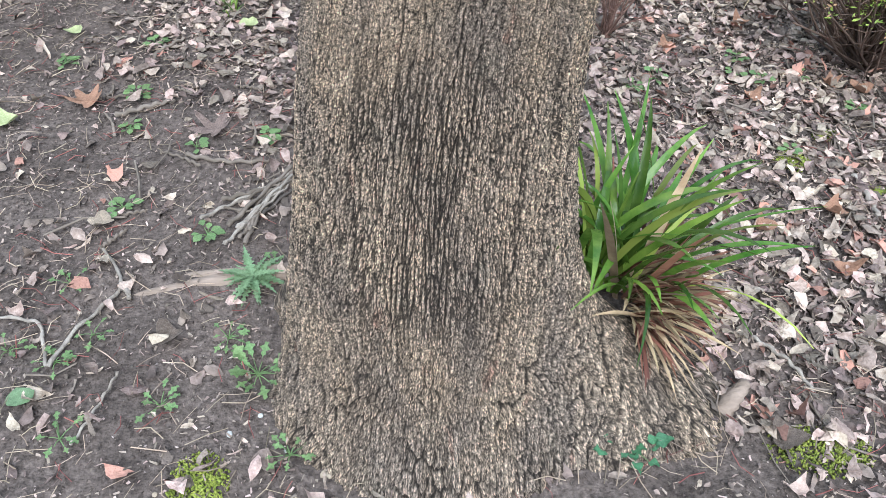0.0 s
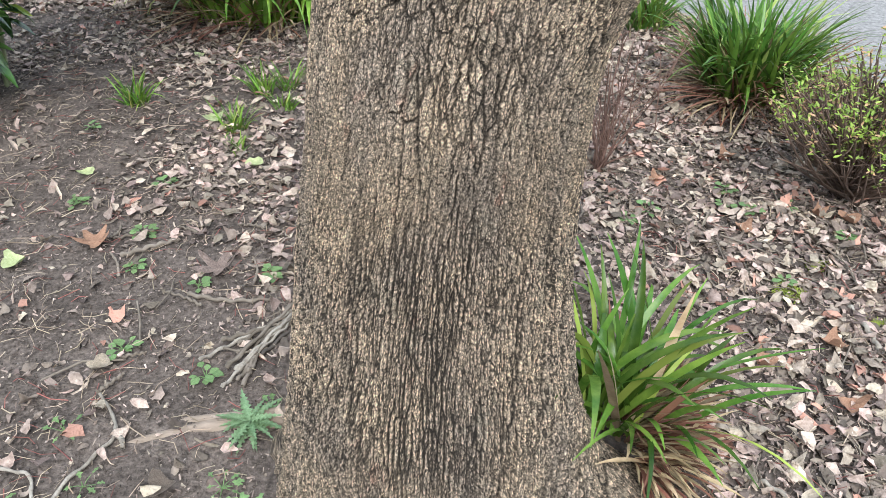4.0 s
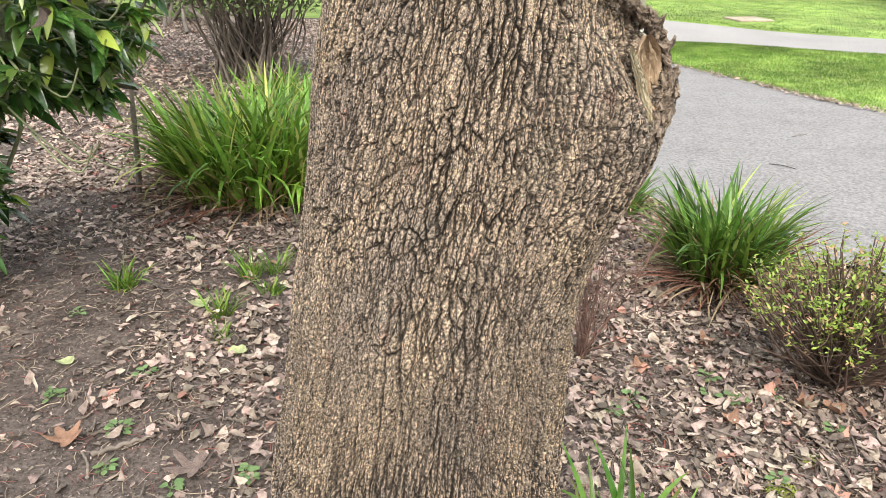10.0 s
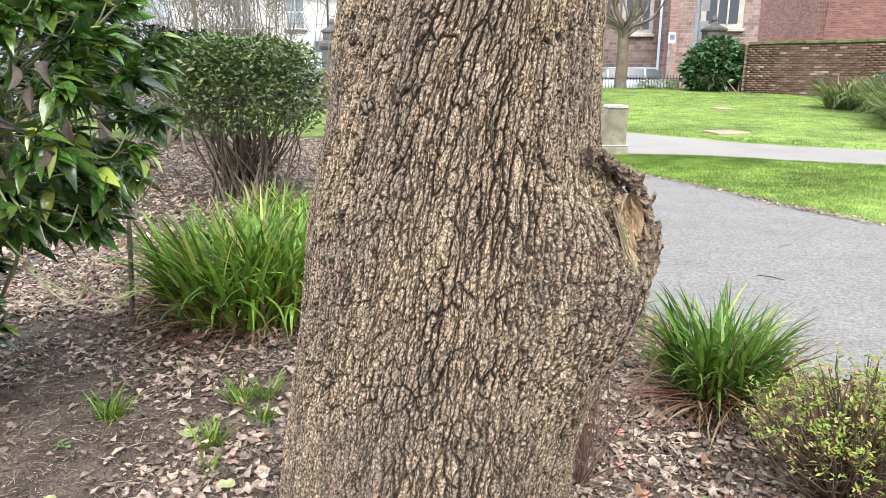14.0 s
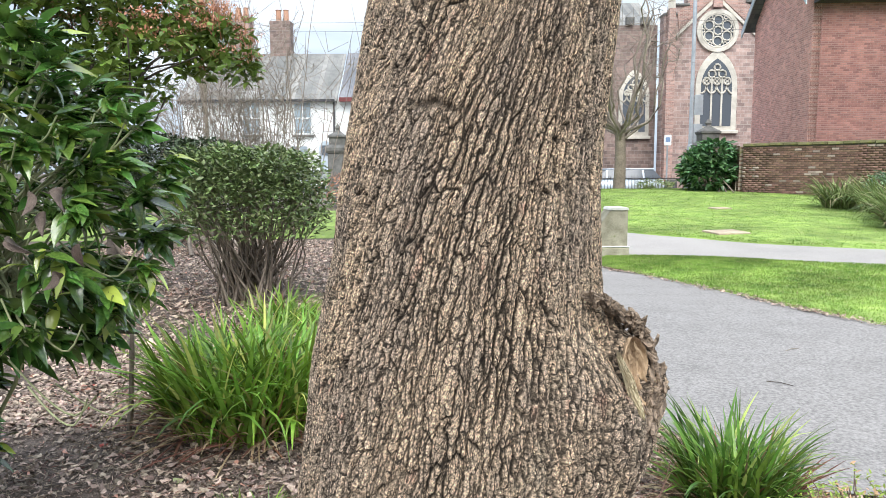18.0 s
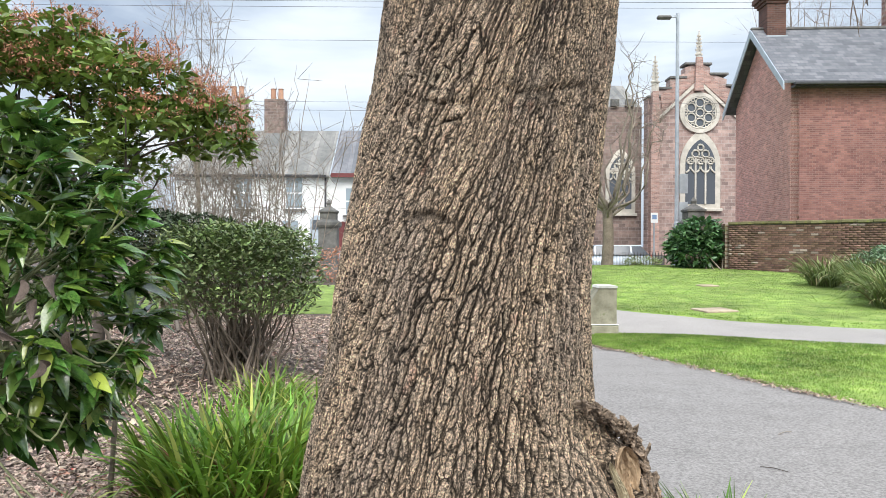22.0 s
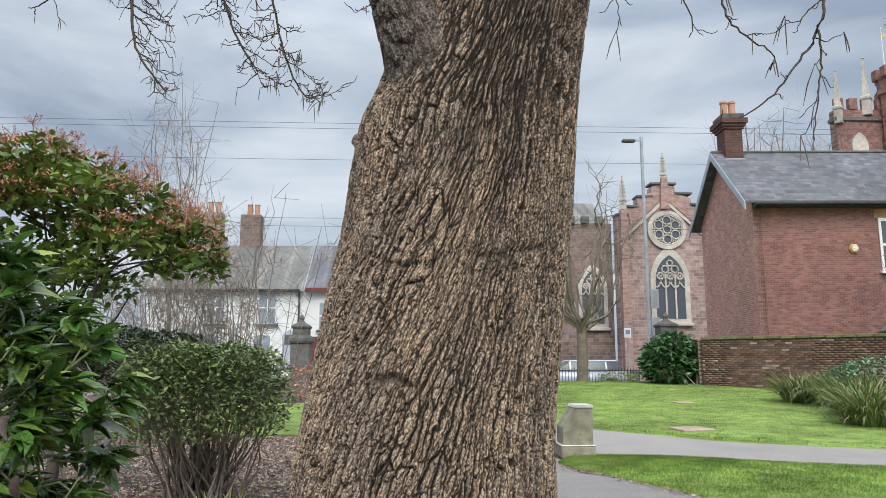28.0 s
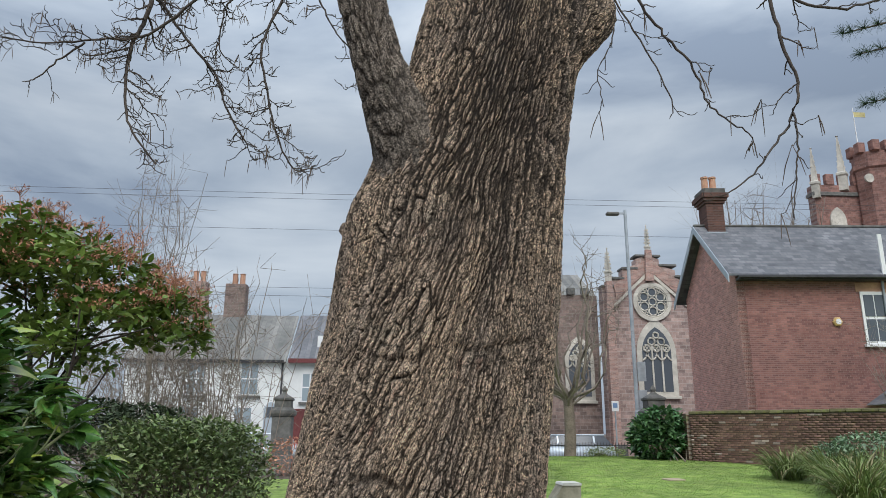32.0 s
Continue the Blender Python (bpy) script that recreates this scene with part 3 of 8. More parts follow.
def spread(shape, places, yaw, pitch, roll, size):
    """Many copies of one leaf shape (verts, faces), joined into arrays."""
    v, f = shape
    r = turns(yaw, pitch, roll)
    size = np.asarray(size, float)
    size = size[:, None] * np.ones(3) if size.ndim == 1 else size
    allv = np.einsum("nij,nvj->nvi", r, v[None] * size[:, None, :]) + places[:, None]
    allf = f[None] + (np.arange(len(places)) * len(v))[:, None, None]
    return allv.reshape(-1, 3), allf.reshape(-1, f.shape[1])


def leaf_shape(width=0.4, fold=0.12, droop=0.12, rows=4, tip=1.0, wave=0.0):
    """A pointed leaf one unit long, folded on its midrib: rows of three points."""
    t = np.linspace(0, 1, rows + 1)
    w = width * np.sin(np.pi * np.clip(t, 0.03, 0.985) ** (0.8 * tip)) ** 0.9 / 2
    z = -droop * t**2
    v = np.concatenate([np.stack([s * w, t, z + (abs(s) * w * fold * 2) + wave * np.sin(9 * t + s) * abs(s) * width], -1) for s in (-1.0, 0.0, 1.0)])
    n = rows + 1
    f = [(c * n + r, (c + 1) * n + r, (c + 1) * n + r + 1, c * n + r + 1) for c in (0, 1) for r in range(rows)]
    return v, np.array(f)


def blades(n, base, spread_r, length, width, lean, droop, seed, segs=6, upright=0.35, flop=0.0, mess=0.6, sector=6.2832, first=0.0):
    """Arching strap blades from a tuft: ribbons with a shallow keel, joined."""
    g = np.random.default_rng(seed)
    ang = first + g.random(n) * sector
    rr = spread_r * np.sqrt(g.random(n))
    root = np.stack([base[0] + rr * np.cos(ang), base[1] + rr * np.sin(ang), np.full(n, base[2])], -1)
    out = ang + g.normal(0, mess, n)
    el = length * g.uniform(0.55, 1.1, n)
    th = lean * (0.25 + 0.9 * rr / max(spread_r, 1e-6)) * g.uniform(0.5, 1.3, n) + upright * 0.3 * g.random(n)
    bend = droop * g.uniform(0.3, 1.5, n) + flop * (g.random(n) < 0.12)
    t = np.linspace(0, 1, segs + 1)
    tilt = th[:, None] + bend[:, None] * t[None] ** 1.6
    dx = np.cumsum(np.sin(tilt), 1) - np.sin(tilt[:, :1])
    dz = np.cumsum(np.cos(tilt), 1) - np.cos(tilt[:, :1])
    h, z = dx / segs * el[:, None], dz / segs * el[:, None]
    mid_ = np.stack([root[:, 0:1] + h * np.cos(out)[:, None], root[:, 1:2] + h * np.sin(out)[:, None], root[:, 2:3] + z], -1)
    wd = width * g.uniform(0.6, 1.2, n)[:, None] * (np.minimum(1, (1.02 - t) * 2.6) ** 0.8)[None] * np.minimum(1, 0.6 + t * 2)[None]
    side = np.stack([-np.sin(out), np.cos(out), np.zeros(n)], -1)
    tw = g.normal(0, 0.5, n)
    side = side * np.cos(tw)[:, None] + np.stack([np.cos(out), np.sin(out), np.zeros(n)], -1) * np.sin(tw)[:, None]
    lift = np.array([0, 0, 0.25])
    rows_ = [mid_ + (s * side[:, None] + abs(s) * lift) * wd[..., None] / 2 for s in (-1, 0, 1)]
    v = np.stack(rows_, 2)
    k = segs + 1
    f = np.array([(r * 3 + c, r * 3 + c + 1, r * 3 + c + 4, r * 3 + c + 3) for r in range(segs) for c in (0, 1)])
    return v.reshape(-1, 3), (f[None] + (np.arange(n) * k * 3)[:, None, None]).reshape(-1, 4)


def ground_z(x, y):
    """The lie of the land: level beds and path, a lawn that rises to the wall, then a drop to the road."""
    x, y = np.asarray(x, float), np.asarray(y, float)
    rise = np.clip(y - 6.5, 0, 18.5) * 0.042 * smooth01(-1.0, 2.5, x)
    drop = smooth01(26.0, 29.5, y)
    return rise * (1 - drop) + 0.12 * drop


# ---- ground ----
def grown(a, b, step, far, ratio=1.22):
    mid_ = list(np.arange(a, b + 1e-6, step))
    lo, hi, s = a, b, step
    left, right = [], []
    while hi < far:
        s *= ratio
        lo, hi = lo - s, hi + s
        left.append(lo)
        right.append(hi)
    return np.array(left[::-1] + mid_ + right)


gx, gy = grown(-2.4, 2.4, 0.026, 900), grown(-1.7, 3.6, 0.026, 900)
GX, GY = np.meshgrid(gx, gy, indexing="ij")


def soil_relief(x, y):
    near = smooth01(9.0, 5.0, np.hypot(x, y - 1.0))
    return near * (0.035 * (fbm(x * 2.2 + 40, y * 2.2 + 40, 3) - 0.5) + 0.022 * (fbm(x * 13 + 90, y * 13 + 50, 4) - 0.5))


def soil_z(x, y):
    """The bed's surface; it sinks a little under the path and lawns."""
    return ground_z(x, y) + soil_relief(x, y) - 0.03 * smooth01(1.1, 1.6, np.asarray(x) + 0.25 * np.minimum(np.asarray(y) - 2.6, 0))


GZ = soil_z(GX, GY)
nx, ny = len(gx), len(gy)
ii, jj = np.meshgrid(np.arange(nx - 1), np.arange(ny - 1), indexing="ij")
quads = np.stack([ii * ny + jj, (ii + 1) * ny + jj, (ii + 1) * ny + jj + 1, ii * ny + jj + 1], -1).reshape(-1, 4)
ground = single("ground", mesh_of("ground", np.stack([GX, GY, GZ], -1).reshape(-1, 3), quads, True), M["soil"],
                "dark bare crumbly soil of a shaded shrub bed", "ground", kind="structure")


def strip(name, near, far, material, lift, label, category, nu=160, nv=26):
    """A sheet laid over the land between two edge lines."""
    a, b = curve_through(near, nu), curve_through(far, nu)
    wob = 0.03 * (fbm(np.arange(nu) * 0.35, np.full(nu, 3.0), 3) - 0.5)
    a[:, 1] += wob
    v = np.linspace(0, 1, nv)[None, :, None]
    p = a[:, None] * (1 - v) + b[:, None] * v
    z = ground_z(p[..., 0], p[..., 1]) + lift
    z[:, 0] -= 0.6 * lift + 0.008
    z[:, -1] -= 0.6 * lift + 0.008
    verts = np.concatenate([p, z[..., None]], -1).reshape(-1, 3)
    i, j = np.meshgrid(np.arange(nu - 1), np.arange(nv - 1), indexing="ij")
    q = np.stack([i * nv + j, (i + 1) * nv + j, (i + 1) * nv + j + 1, i * nv + j + 1], -1).reshape(-1, 4)[:, ::-1]
    return single(name, mesh_of(name, verts, q, True), material, label, category, kind="structure"), a, b


bed_edge = [(9.0, -9.0), (6.2, -5.0), (4.3, -1.6), (3.0, 0.55), (2.1, 1.62), (1.68, 1.85), (1.26, 2.75), (1.02, 4.5), (0.9, 7.0), (0.8, 11.0), (0.6, 17.0)]
lawn_near = [(12.0, -9.0), (9.2, -4.0), (7.0, 0.2), (5.5, 3.0), (4.24, 5.27), (3.84, 6.11), (3.53, 6.81), (3.10, 7.54), (2.59, 8.35), (2.34, 8.64), (2.2, 9.2)]
lawn_far = [(40.0, 5.0), (26.0, 6.0), (18.0, 7.0), (12.0, 7.8), (9.0, 8.35), (7.6, 8.62), (6.62, 8.84), (5.39, 9.18), (4.65, 9.46), (3.85, 9.70), (2.6, 9.80)]
path2_far = [(40.0, 6.0), (26.0, 7.2), (18.0, 8.2), (12.0, 9.2), (9.2, 9.85), (7.54, 10.26), (6.2, 10.75), (5.37, 11.18), (4.59, 11.86), (3.7, 12.6), (1.6, 15.0)]
lawn2_far = [(60.0, 27.0), (45.0, 27.0), (32.0, 27.0), (24.0, 27.0), (19.0, 27.0), (15.0, 27.0), (12.0, 27.0), (9.0, 27.0), (6.0, 27.0), (3.0, 27.0), (-4.0, 27.0)]
def moved(line, dx, dy):
    return [(x + dx, y + dy) for x, y in line]


# the paths run on a little under the turf's edge
strip("path", bed_edge, moved(lawn_near, 0.14, 0.08), M["asphalt"], 0.012, "worn grey asphalt park path with faint tar patches", "path")
lawn_1, l1a, l1b = strip("lawn", lawn_near, lawn_far, M["lawn_soil"], 0.03, "green mown grass strip between two paths", "lawn")
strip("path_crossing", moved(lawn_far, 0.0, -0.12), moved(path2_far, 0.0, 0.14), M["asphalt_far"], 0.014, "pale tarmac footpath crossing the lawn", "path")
lawn_2, l2a, l2b = strip("lawn", path2_far, lawn2_far, M["lawn_soil"], 0.035, "bright mown lawn rising to a brick wall", "lawn")
strip("lawn", [(2.0, 15.2), (-2.0, 14.6), (-6.0, 14.2), (-10.0, 14.0), (-18.0, 14.0)], [(2.0, 27.0), (-2.0, 27.0), (-6.0, 27.0), (-10.0, 27.0), (-18.0, 27.0)], M["lawn_soil"], 0.03, "green grass beyond the shrub bed", "lawn", 60, 8)
strip("road", [(60.0, 29.5), (20.0, 29.5), (0.0, 29.5), (-20.0, 29.5), (-60.0, 29.5)], [(60.0, 39.0), (20.0, 39.0), (0.0, 39.0), (-20.0, 39.0), (-60.0, 39.0)],
      M["asphalt"], 0.02, "grey street behind the churchyard lawn", "road", 60, 6)


def turf(name, a, b, n, height, seed, keep, label):
    """Short grass over a sheet: narrow leaning blades, joined."""
    g = np.random.default_rng(seed)
    u, v = g.random(n * 3) * (len(a) - 1.001), g.random(n * 3)
    i = u.astype(int)
    f = (u - i)[:, None]
    p = (a[i] * (1 - f) + a[i + 1] * f) * (1 - v[:, None]) + (b[i] * (1 - f) + b[i + 1] * f) * v[:, None]
    p = p[keep(p)][:n]
    n = len(p)
    base = np.concatenate([p, (ground_z(p[:, 0], p[:, 1]) + 0.028)[:, None]], -1)
    yaw, h = g.random(n) * 2 * np.pi, height * g.uniform(0.4, 1.2, n)
    w = 0.005 + 0.0014 * np.maximum(0, p[:, 1] - 6)
    side = np.stack([np.cos(yaw), np.sin(yaw), 0 * yaw], -1) * w[:, None]
    tip = base + np.stack([-np.sin(yaw) * h * g.uniform(0.1, 0.8, n), np.cos(yaw) * h * g.uniform(0.1, 0.8, n), h], -1)
    vs = np.stack([base - side, base + side, tip], 1).reshape(-1, 3)
    return single(name, mesh_of(name, vs, np.arange(n * 3).reshape(-1, 3)), M["grass"], label, "grass", kind="stuff")


turf("lawn_grass", l1a, l1b, 90000, 0.020, 11, lambda p: (p[:, 0] < 12) & (p[:, 1] > 3.0), "short bright green lawn grass")
turf("far_lawn_grass", l2a, l2b, 60000, 0.022, 12, lambda p: (p[:, 0] < 17) & (p[:, 0] > 1), "short bright green lawn grass")


# ---- the big tree: trunk ----
AX = np.array([(-0.30, -0.05, -0.56, 0.300), (0.0, -0.055, -0.555, 0.300), (0.15, -0.058, -0.545, 0.288), (0.30, -0.056, -0.515, 0.272), (0.42, -0.054, -0.475, 0.264),
               (0.53, -0.050, -0.440, 0.258), (0.65, -0.040, -0.417, 0.250), (0.75, -0.029, -0.407, 0.244), (0.85, -0.022, -0.397, 0.241),
               (0.95, -0.008, -0.378, 0.241), (1.10, 0.008, -0.362, 0.238), (1.25, 0.020, -0.350, 0.228), (1.39, 0.033, -0.340, 0.214), (1.49, 0.038, -0.321, 0.211),
               (1.58, 0.047, -0.300, 0.211), (1.67, 0.061, -0.279, 0.210), (1.77, 0.076, -0.253, 0.210), (1.87, 0.094, -0.231, 0.210),
               (1.98, 0.111, -0.207, 0.209), (2.08, 0.124, -0.184, 0.208), (2.20, 0.153, -0.165, 0.195), (2.41, 0.203, -0.126, 0.184),
               (2.55, 0.228, -0.085, 0.182), (2.75, 0.265, -0.03, 0.178), (3.2, 0.33, 0.06, 0.170), (4.2, 0.42, 0.2, 0.150)])


def axis_at(z):
    return [np.interp(z, AX[:, 0], AX[:, k]) for k in (1, 2, 3)]


def bump_at(th, th0, width, z, z_lo, z_top, z_hi):
    d = np.angle(np.exp(1j * (th - th0)))
    up = smooth01(z_lo, z_top, z) * (1 - smooth01(z_top, z_hi, z))
    return np.exp(-0.5 * (d / width) ** 2) * up


def plates(x, y):
    """Cell noise for bark: the gap at the plate's edge, a value for each plate, and the place across the plate."""
    xi, yi = np.floor(x).astype(int), np.floor(y).astype(int)
    f1, f2, val, off = np.full(x.shape, 9.0), np.full(x.shape, 9.0), np.zeros(x.shape), np.zeros(x.shape)
    for dx in (-1, 0, 1):
        for dy in (-1, 0, 1):
            cx, cy = xi + dx, yi + dy
            px, py = cx + TABLE[cx & 255, cy & 255], cy + TABLE[(cy + 91) & 255, (cx + 37) & 255]
            d = np.hypot(px - x, py - y)
            nearer = d < f1
            f2 = np.where(nearer, f1, np.minimum(f2, d))
            val = np.where(nearer, TABLE[(cx + 53) & 255, (cy + 11) & 255], val)
            off = np.where(nearer, x - px, off)
            f1 = np.where(nearer, d, f1)
    return f2 - f1, val, off


def edge_way(gap, s, z):
    """The gap as a distance in metres from the plate's edge."""
    ds, dz = np.abs(np.diff(gap, axis=1) / (np.diff(s, axis=1) + 1e-9)), np.abs(np.diff(gap, axis=0) / np.diff(z, axis=0))
    gs = np.maximum(np.pad(ds, ((0, 0), (0, 1)), "edge"), np.pad(ds, ((0, 0), (1, 0)), "edge"))
    gz = np.maximum(np.pad(dz, ((0, 1), (0, 0)), "edge"), np.pad(dz, ((1, 0), (0, 0)), "edge"))
    return gap / np.maximum(np.hypot(gs, gz), 8.0)


def bark_layer(s, z, u, v, width, depth, uneven, tilt):
    """One generation of plates: the height, the fissure mask and a tone for each plate."""
    gap, val, off = plates(u, v)
    d = edge_way(gap, s, z)
    w = width * (1 + 0.7 * smooth01(1.85, 2.15, z)) * (0.72 + 0.7 * smooth01(0.25, 0.75, fbm(u * 0.45 + 7, v * 0.6 + 3, 2)))
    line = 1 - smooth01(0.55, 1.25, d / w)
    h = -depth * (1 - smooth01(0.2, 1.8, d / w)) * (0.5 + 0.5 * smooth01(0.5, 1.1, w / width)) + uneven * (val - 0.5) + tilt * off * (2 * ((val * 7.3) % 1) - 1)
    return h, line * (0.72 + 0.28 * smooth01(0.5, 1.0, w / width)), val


def bark_relief(s, z, flare):
    """Height of the bark over the wood, its fissures, plate tones, the share of coarse plates, and the grain's own coordinate across the trunk."""
    up = smooth01(0.60, 1.0, z + 0.2 * (fbm(s * 7 + 3, z * 5, 2) - 0.5))
    foot = smooth01(0.34, 0.12, z - 0.5 * flare)
    lean = 0.10 * np.maximum(z - 1.0, 0) + 0.24 * np.maximum(z - 1.42, 0) - 0.2 * np.maximum(z - 1.95, 0)
    slant = lean * (1 - 0.85 * smooth01(-0.06, 0.30, s))
    wave = 0.010 * (0.25 + 0.75 * up) * (fbm(s * 26 + 5, z * 11, 3) - 0.5) * 2
    ws = s + wave + (0.0015 + 0.0030 * up) * (fbm(s * 110, z * 70 + 2, 3) - 0.5) * 2 - slant
    wz = z + 0.016 * (fbm(s * 40 + 31, z * 25 + 7, 3) - 0.5) * 2
    zf = z - 0.8 * flare + 0.022 * (fbm(s * 22 + 3, z * 22, 3) - 0.5) * 2
    wf = ws + 0.020 * (fbm(s * 24 + 61, z * 20 + 8, 3) - 0.5) * 2
    knot = np.exp(-0.5 * ((z - 1.06 - 0.25 * s) / 0.07) ** 2) + 0.6 * np.exp(-0.5 * ((z - 1.85) / 0.12) ** 2)
    a_h, a_l, a_t = bark_layer(s, z, ws / 0.0165 + 50, wz / 0.088 + 9, 0.0017, 0.0066, 0.0022, 0.0016)
    k_h, k_l, k_t = bark_layer(s, z, ws / 0.0190 + 17, wz / 0.036 + 5, 0.0015, 0.0050, 0.0036, 0.0026)
    b_h, b_l, b_t = bark_layer(s, z, ws / 0.0088 + 20, wz / 0.042 + 31, 0.0011, 0.0026, 0.0009, 0.0006)
    lo_h, lo_l, lo_t = bark_layer(s, z, ws / 0.0085 + 3, wz / 0.100, 0.0016, 0.0056, 0.0020, 0.0014)
    lb_h, lb_l, lb_t = bark_layer(s, z, ws / 0.0048 + 80, wz / 0.024 + 20, 0.0009, 0.0024, 0.0016, 0.0010)
    f_h, f_l, f_t = bark_layer(s, z, wf / 0.0230 + 33, zf / 0.052 + 2, 0.0019, 0.0060, 0.0060, 0.0040)
    kk = np.clip(knot, 0, 1) * smooth01(0.35, 0.6, fbm(s * 12 + 9, z * 14, 2))
    hi_h, hi_l, hi_t = (a * (1 - kk) + b * kk for a, b in ((a_h, k_h), (a_l, k_l), (a_t, k_t)))
    lo = (1 - up) * (1 - foot)
    crumb, grain = fbm(ws * 140 + 9, z * 80, 2) - 0.5, fbm(ws * 300, z * 130 + 4, 1) - 0.5
    h = up * (hi_h + 0.6 * b_h) + lo * (lo_h + lb_h) + foot * (1 - up) * (f_h + 0.7 * lo_h + 0.8 * lb_h) + crumb * (0.0018 + 0.0036 * lo + 0.009 * foot) + grain * (0.0014 + 0.0016 * (1 - up))
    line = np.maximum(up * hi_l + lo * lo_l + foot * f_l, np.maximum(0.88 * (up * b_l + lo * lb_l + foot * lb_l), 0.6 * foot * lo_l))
    tone = 0.55 * (up * hi_t + lo * lo_t + foot * f_t) + 0.45 * (up * b_t + lo * lb_t + foot * lb_t)
    # healed folds that run across the grain
    wob = 0.055 * (fbm(s * 15, z * 0 + 2, 4) - 0.5)
    fold = np.exp(-0.5 * ((z - 1.792 - 0.016 * np.sin(s * 14) - wob) / 0.0038) ** 2) * smooth01(0.26, 0.18, np.abs(s - 0.01)) * smooth01(0.30, 0.55, fbm(s * 22 + 4, z * 0 + 7, 2))
    lip = np.exp(-0.5 * ((z - 1.808 - 0.016 * np.sin(s * 14) - wob) / 0.010) ** 2) * smooth01(0.26, 0.18, np.abs(s - 0.01))
    fold2 = np.exp(-0.5 * ((z - 1.603 + 0.10 * (s + 0.075) - 0.006 * np.sin(s * 60)) / 0.0045) ** 2) * smooth01(0.045, 0.03, np.abs(s + 0.075))
    fold3 = np.exp(-0.5 * ((z - 1.105 - 0.5 * (s + 0.10) - 0.008 * np.sin(s * 70)) / 0.005) ** 2) * smooth01(0.07, 0.05, np.abs(s + 0.11)) * smooth01(0.35, 0.55, fbm(s * 40, z * 0 + 5, 2))
    h = h - 0.005 * fold + 0.002 * lip - 0.007 * fold2 - 0.003 * fold3
    line = np.maximum(line, np.maximum(0.7 * fold * smooth01(0.3, 0.6, fbm(s * 60, z * 60, 2)), np.maximum(0.8 * fold2, 0.4 * fold3)))
    return h, np.clip(line, 0, 1), np.clip(tone, 0, 1), np.clip(up + 0.3 * foot, 0, 1), s - slant + 0.5 * wave


def swell(th, z, cx, cy):
    """Root flare, the old branch collar and the upper pruned stub. Angles: 0 to the right, -pi/2 to the front."""
    low = np.exp(-np.maximum(z, 0) / 0.085)
    front = np.exp(-0.5 * (np.angle(np.exp(1j * (th + 1.57))) / 0.75) ** 2)
    left = np.exp(-0.5 * (np.angle(np.exp(1j * (th - 2.9))) / 0.35) ** 2)
    rootr = np.exp(-0.5 * (np.angle(np.exp(1j * (th + 0.30))) / 0.30) ** 2)
    back = np.exp(-0.5 * (np.angle(np.exp(1j * (th - 1.4))) / 0.8) ** 2)
    lobes = 0.02 * np.sin(th * 5 + 0.7)
    out = low * (0.15 * front + 0.045 * left + 0.06 * back + lobes) + rootr * (0.32 * np.exp(-np.maximum(z, 0) / 0.10) + 0.02 * np.exp(-z / 0.3))
    out = out + 0.078 * bump_at(th, -0.42, 0.34, z, 0.88, 1.20, 1.335) + 0.012 * bump_at(th, -0.5, 0.5, z, 0.8, 1.1, 1.4)
    out = out - 0.036 * bump_at(th - 1.1 * (1.285 - z), -0.60, 0.070, z, 1.14, 1.235, 1.325)
    rim = np.abs(np.angle(np.exp(1j * (th - 1.1 * (1.285 - z) + 0.42))))
    out = out + 0.016 * np.exp(-0.5 * (rim / 0.05) ** 2) * smooth01(1.13, 1.2, z) * smooth01(1.36, 1.30, z) * (0.4 + 1.2 * fbm(th * 40, z * 70, 2))
    out = out + 0.095 * bump_at(th, 0.12, 0.34, z, 2.40, 2.62, 2.80)
    out = out + 0.008 * bump_at(th, -2.7, 0.35, z, 1.85, 2.04, 2.16)
    return out


def bark_coords(me, zone, across, along, crack, tone):
    """What the bark's surface needs: grain coordinates, plate size, fissures and plate tones."""
    for key, value in (("zone", zone), ("crack", crack), ("tone", tone)):
        me.attributes.new(key, "FLOAT", "POINT").data.foreach_set("value", value.ravel().astype(np.float32))
    me.attributes.new("grain", "FLOAT_VECTOR", "POINT").data.foreach_set("vector", np.stack([across, along, 0 * along], -1).ravel().astype(np.float32))


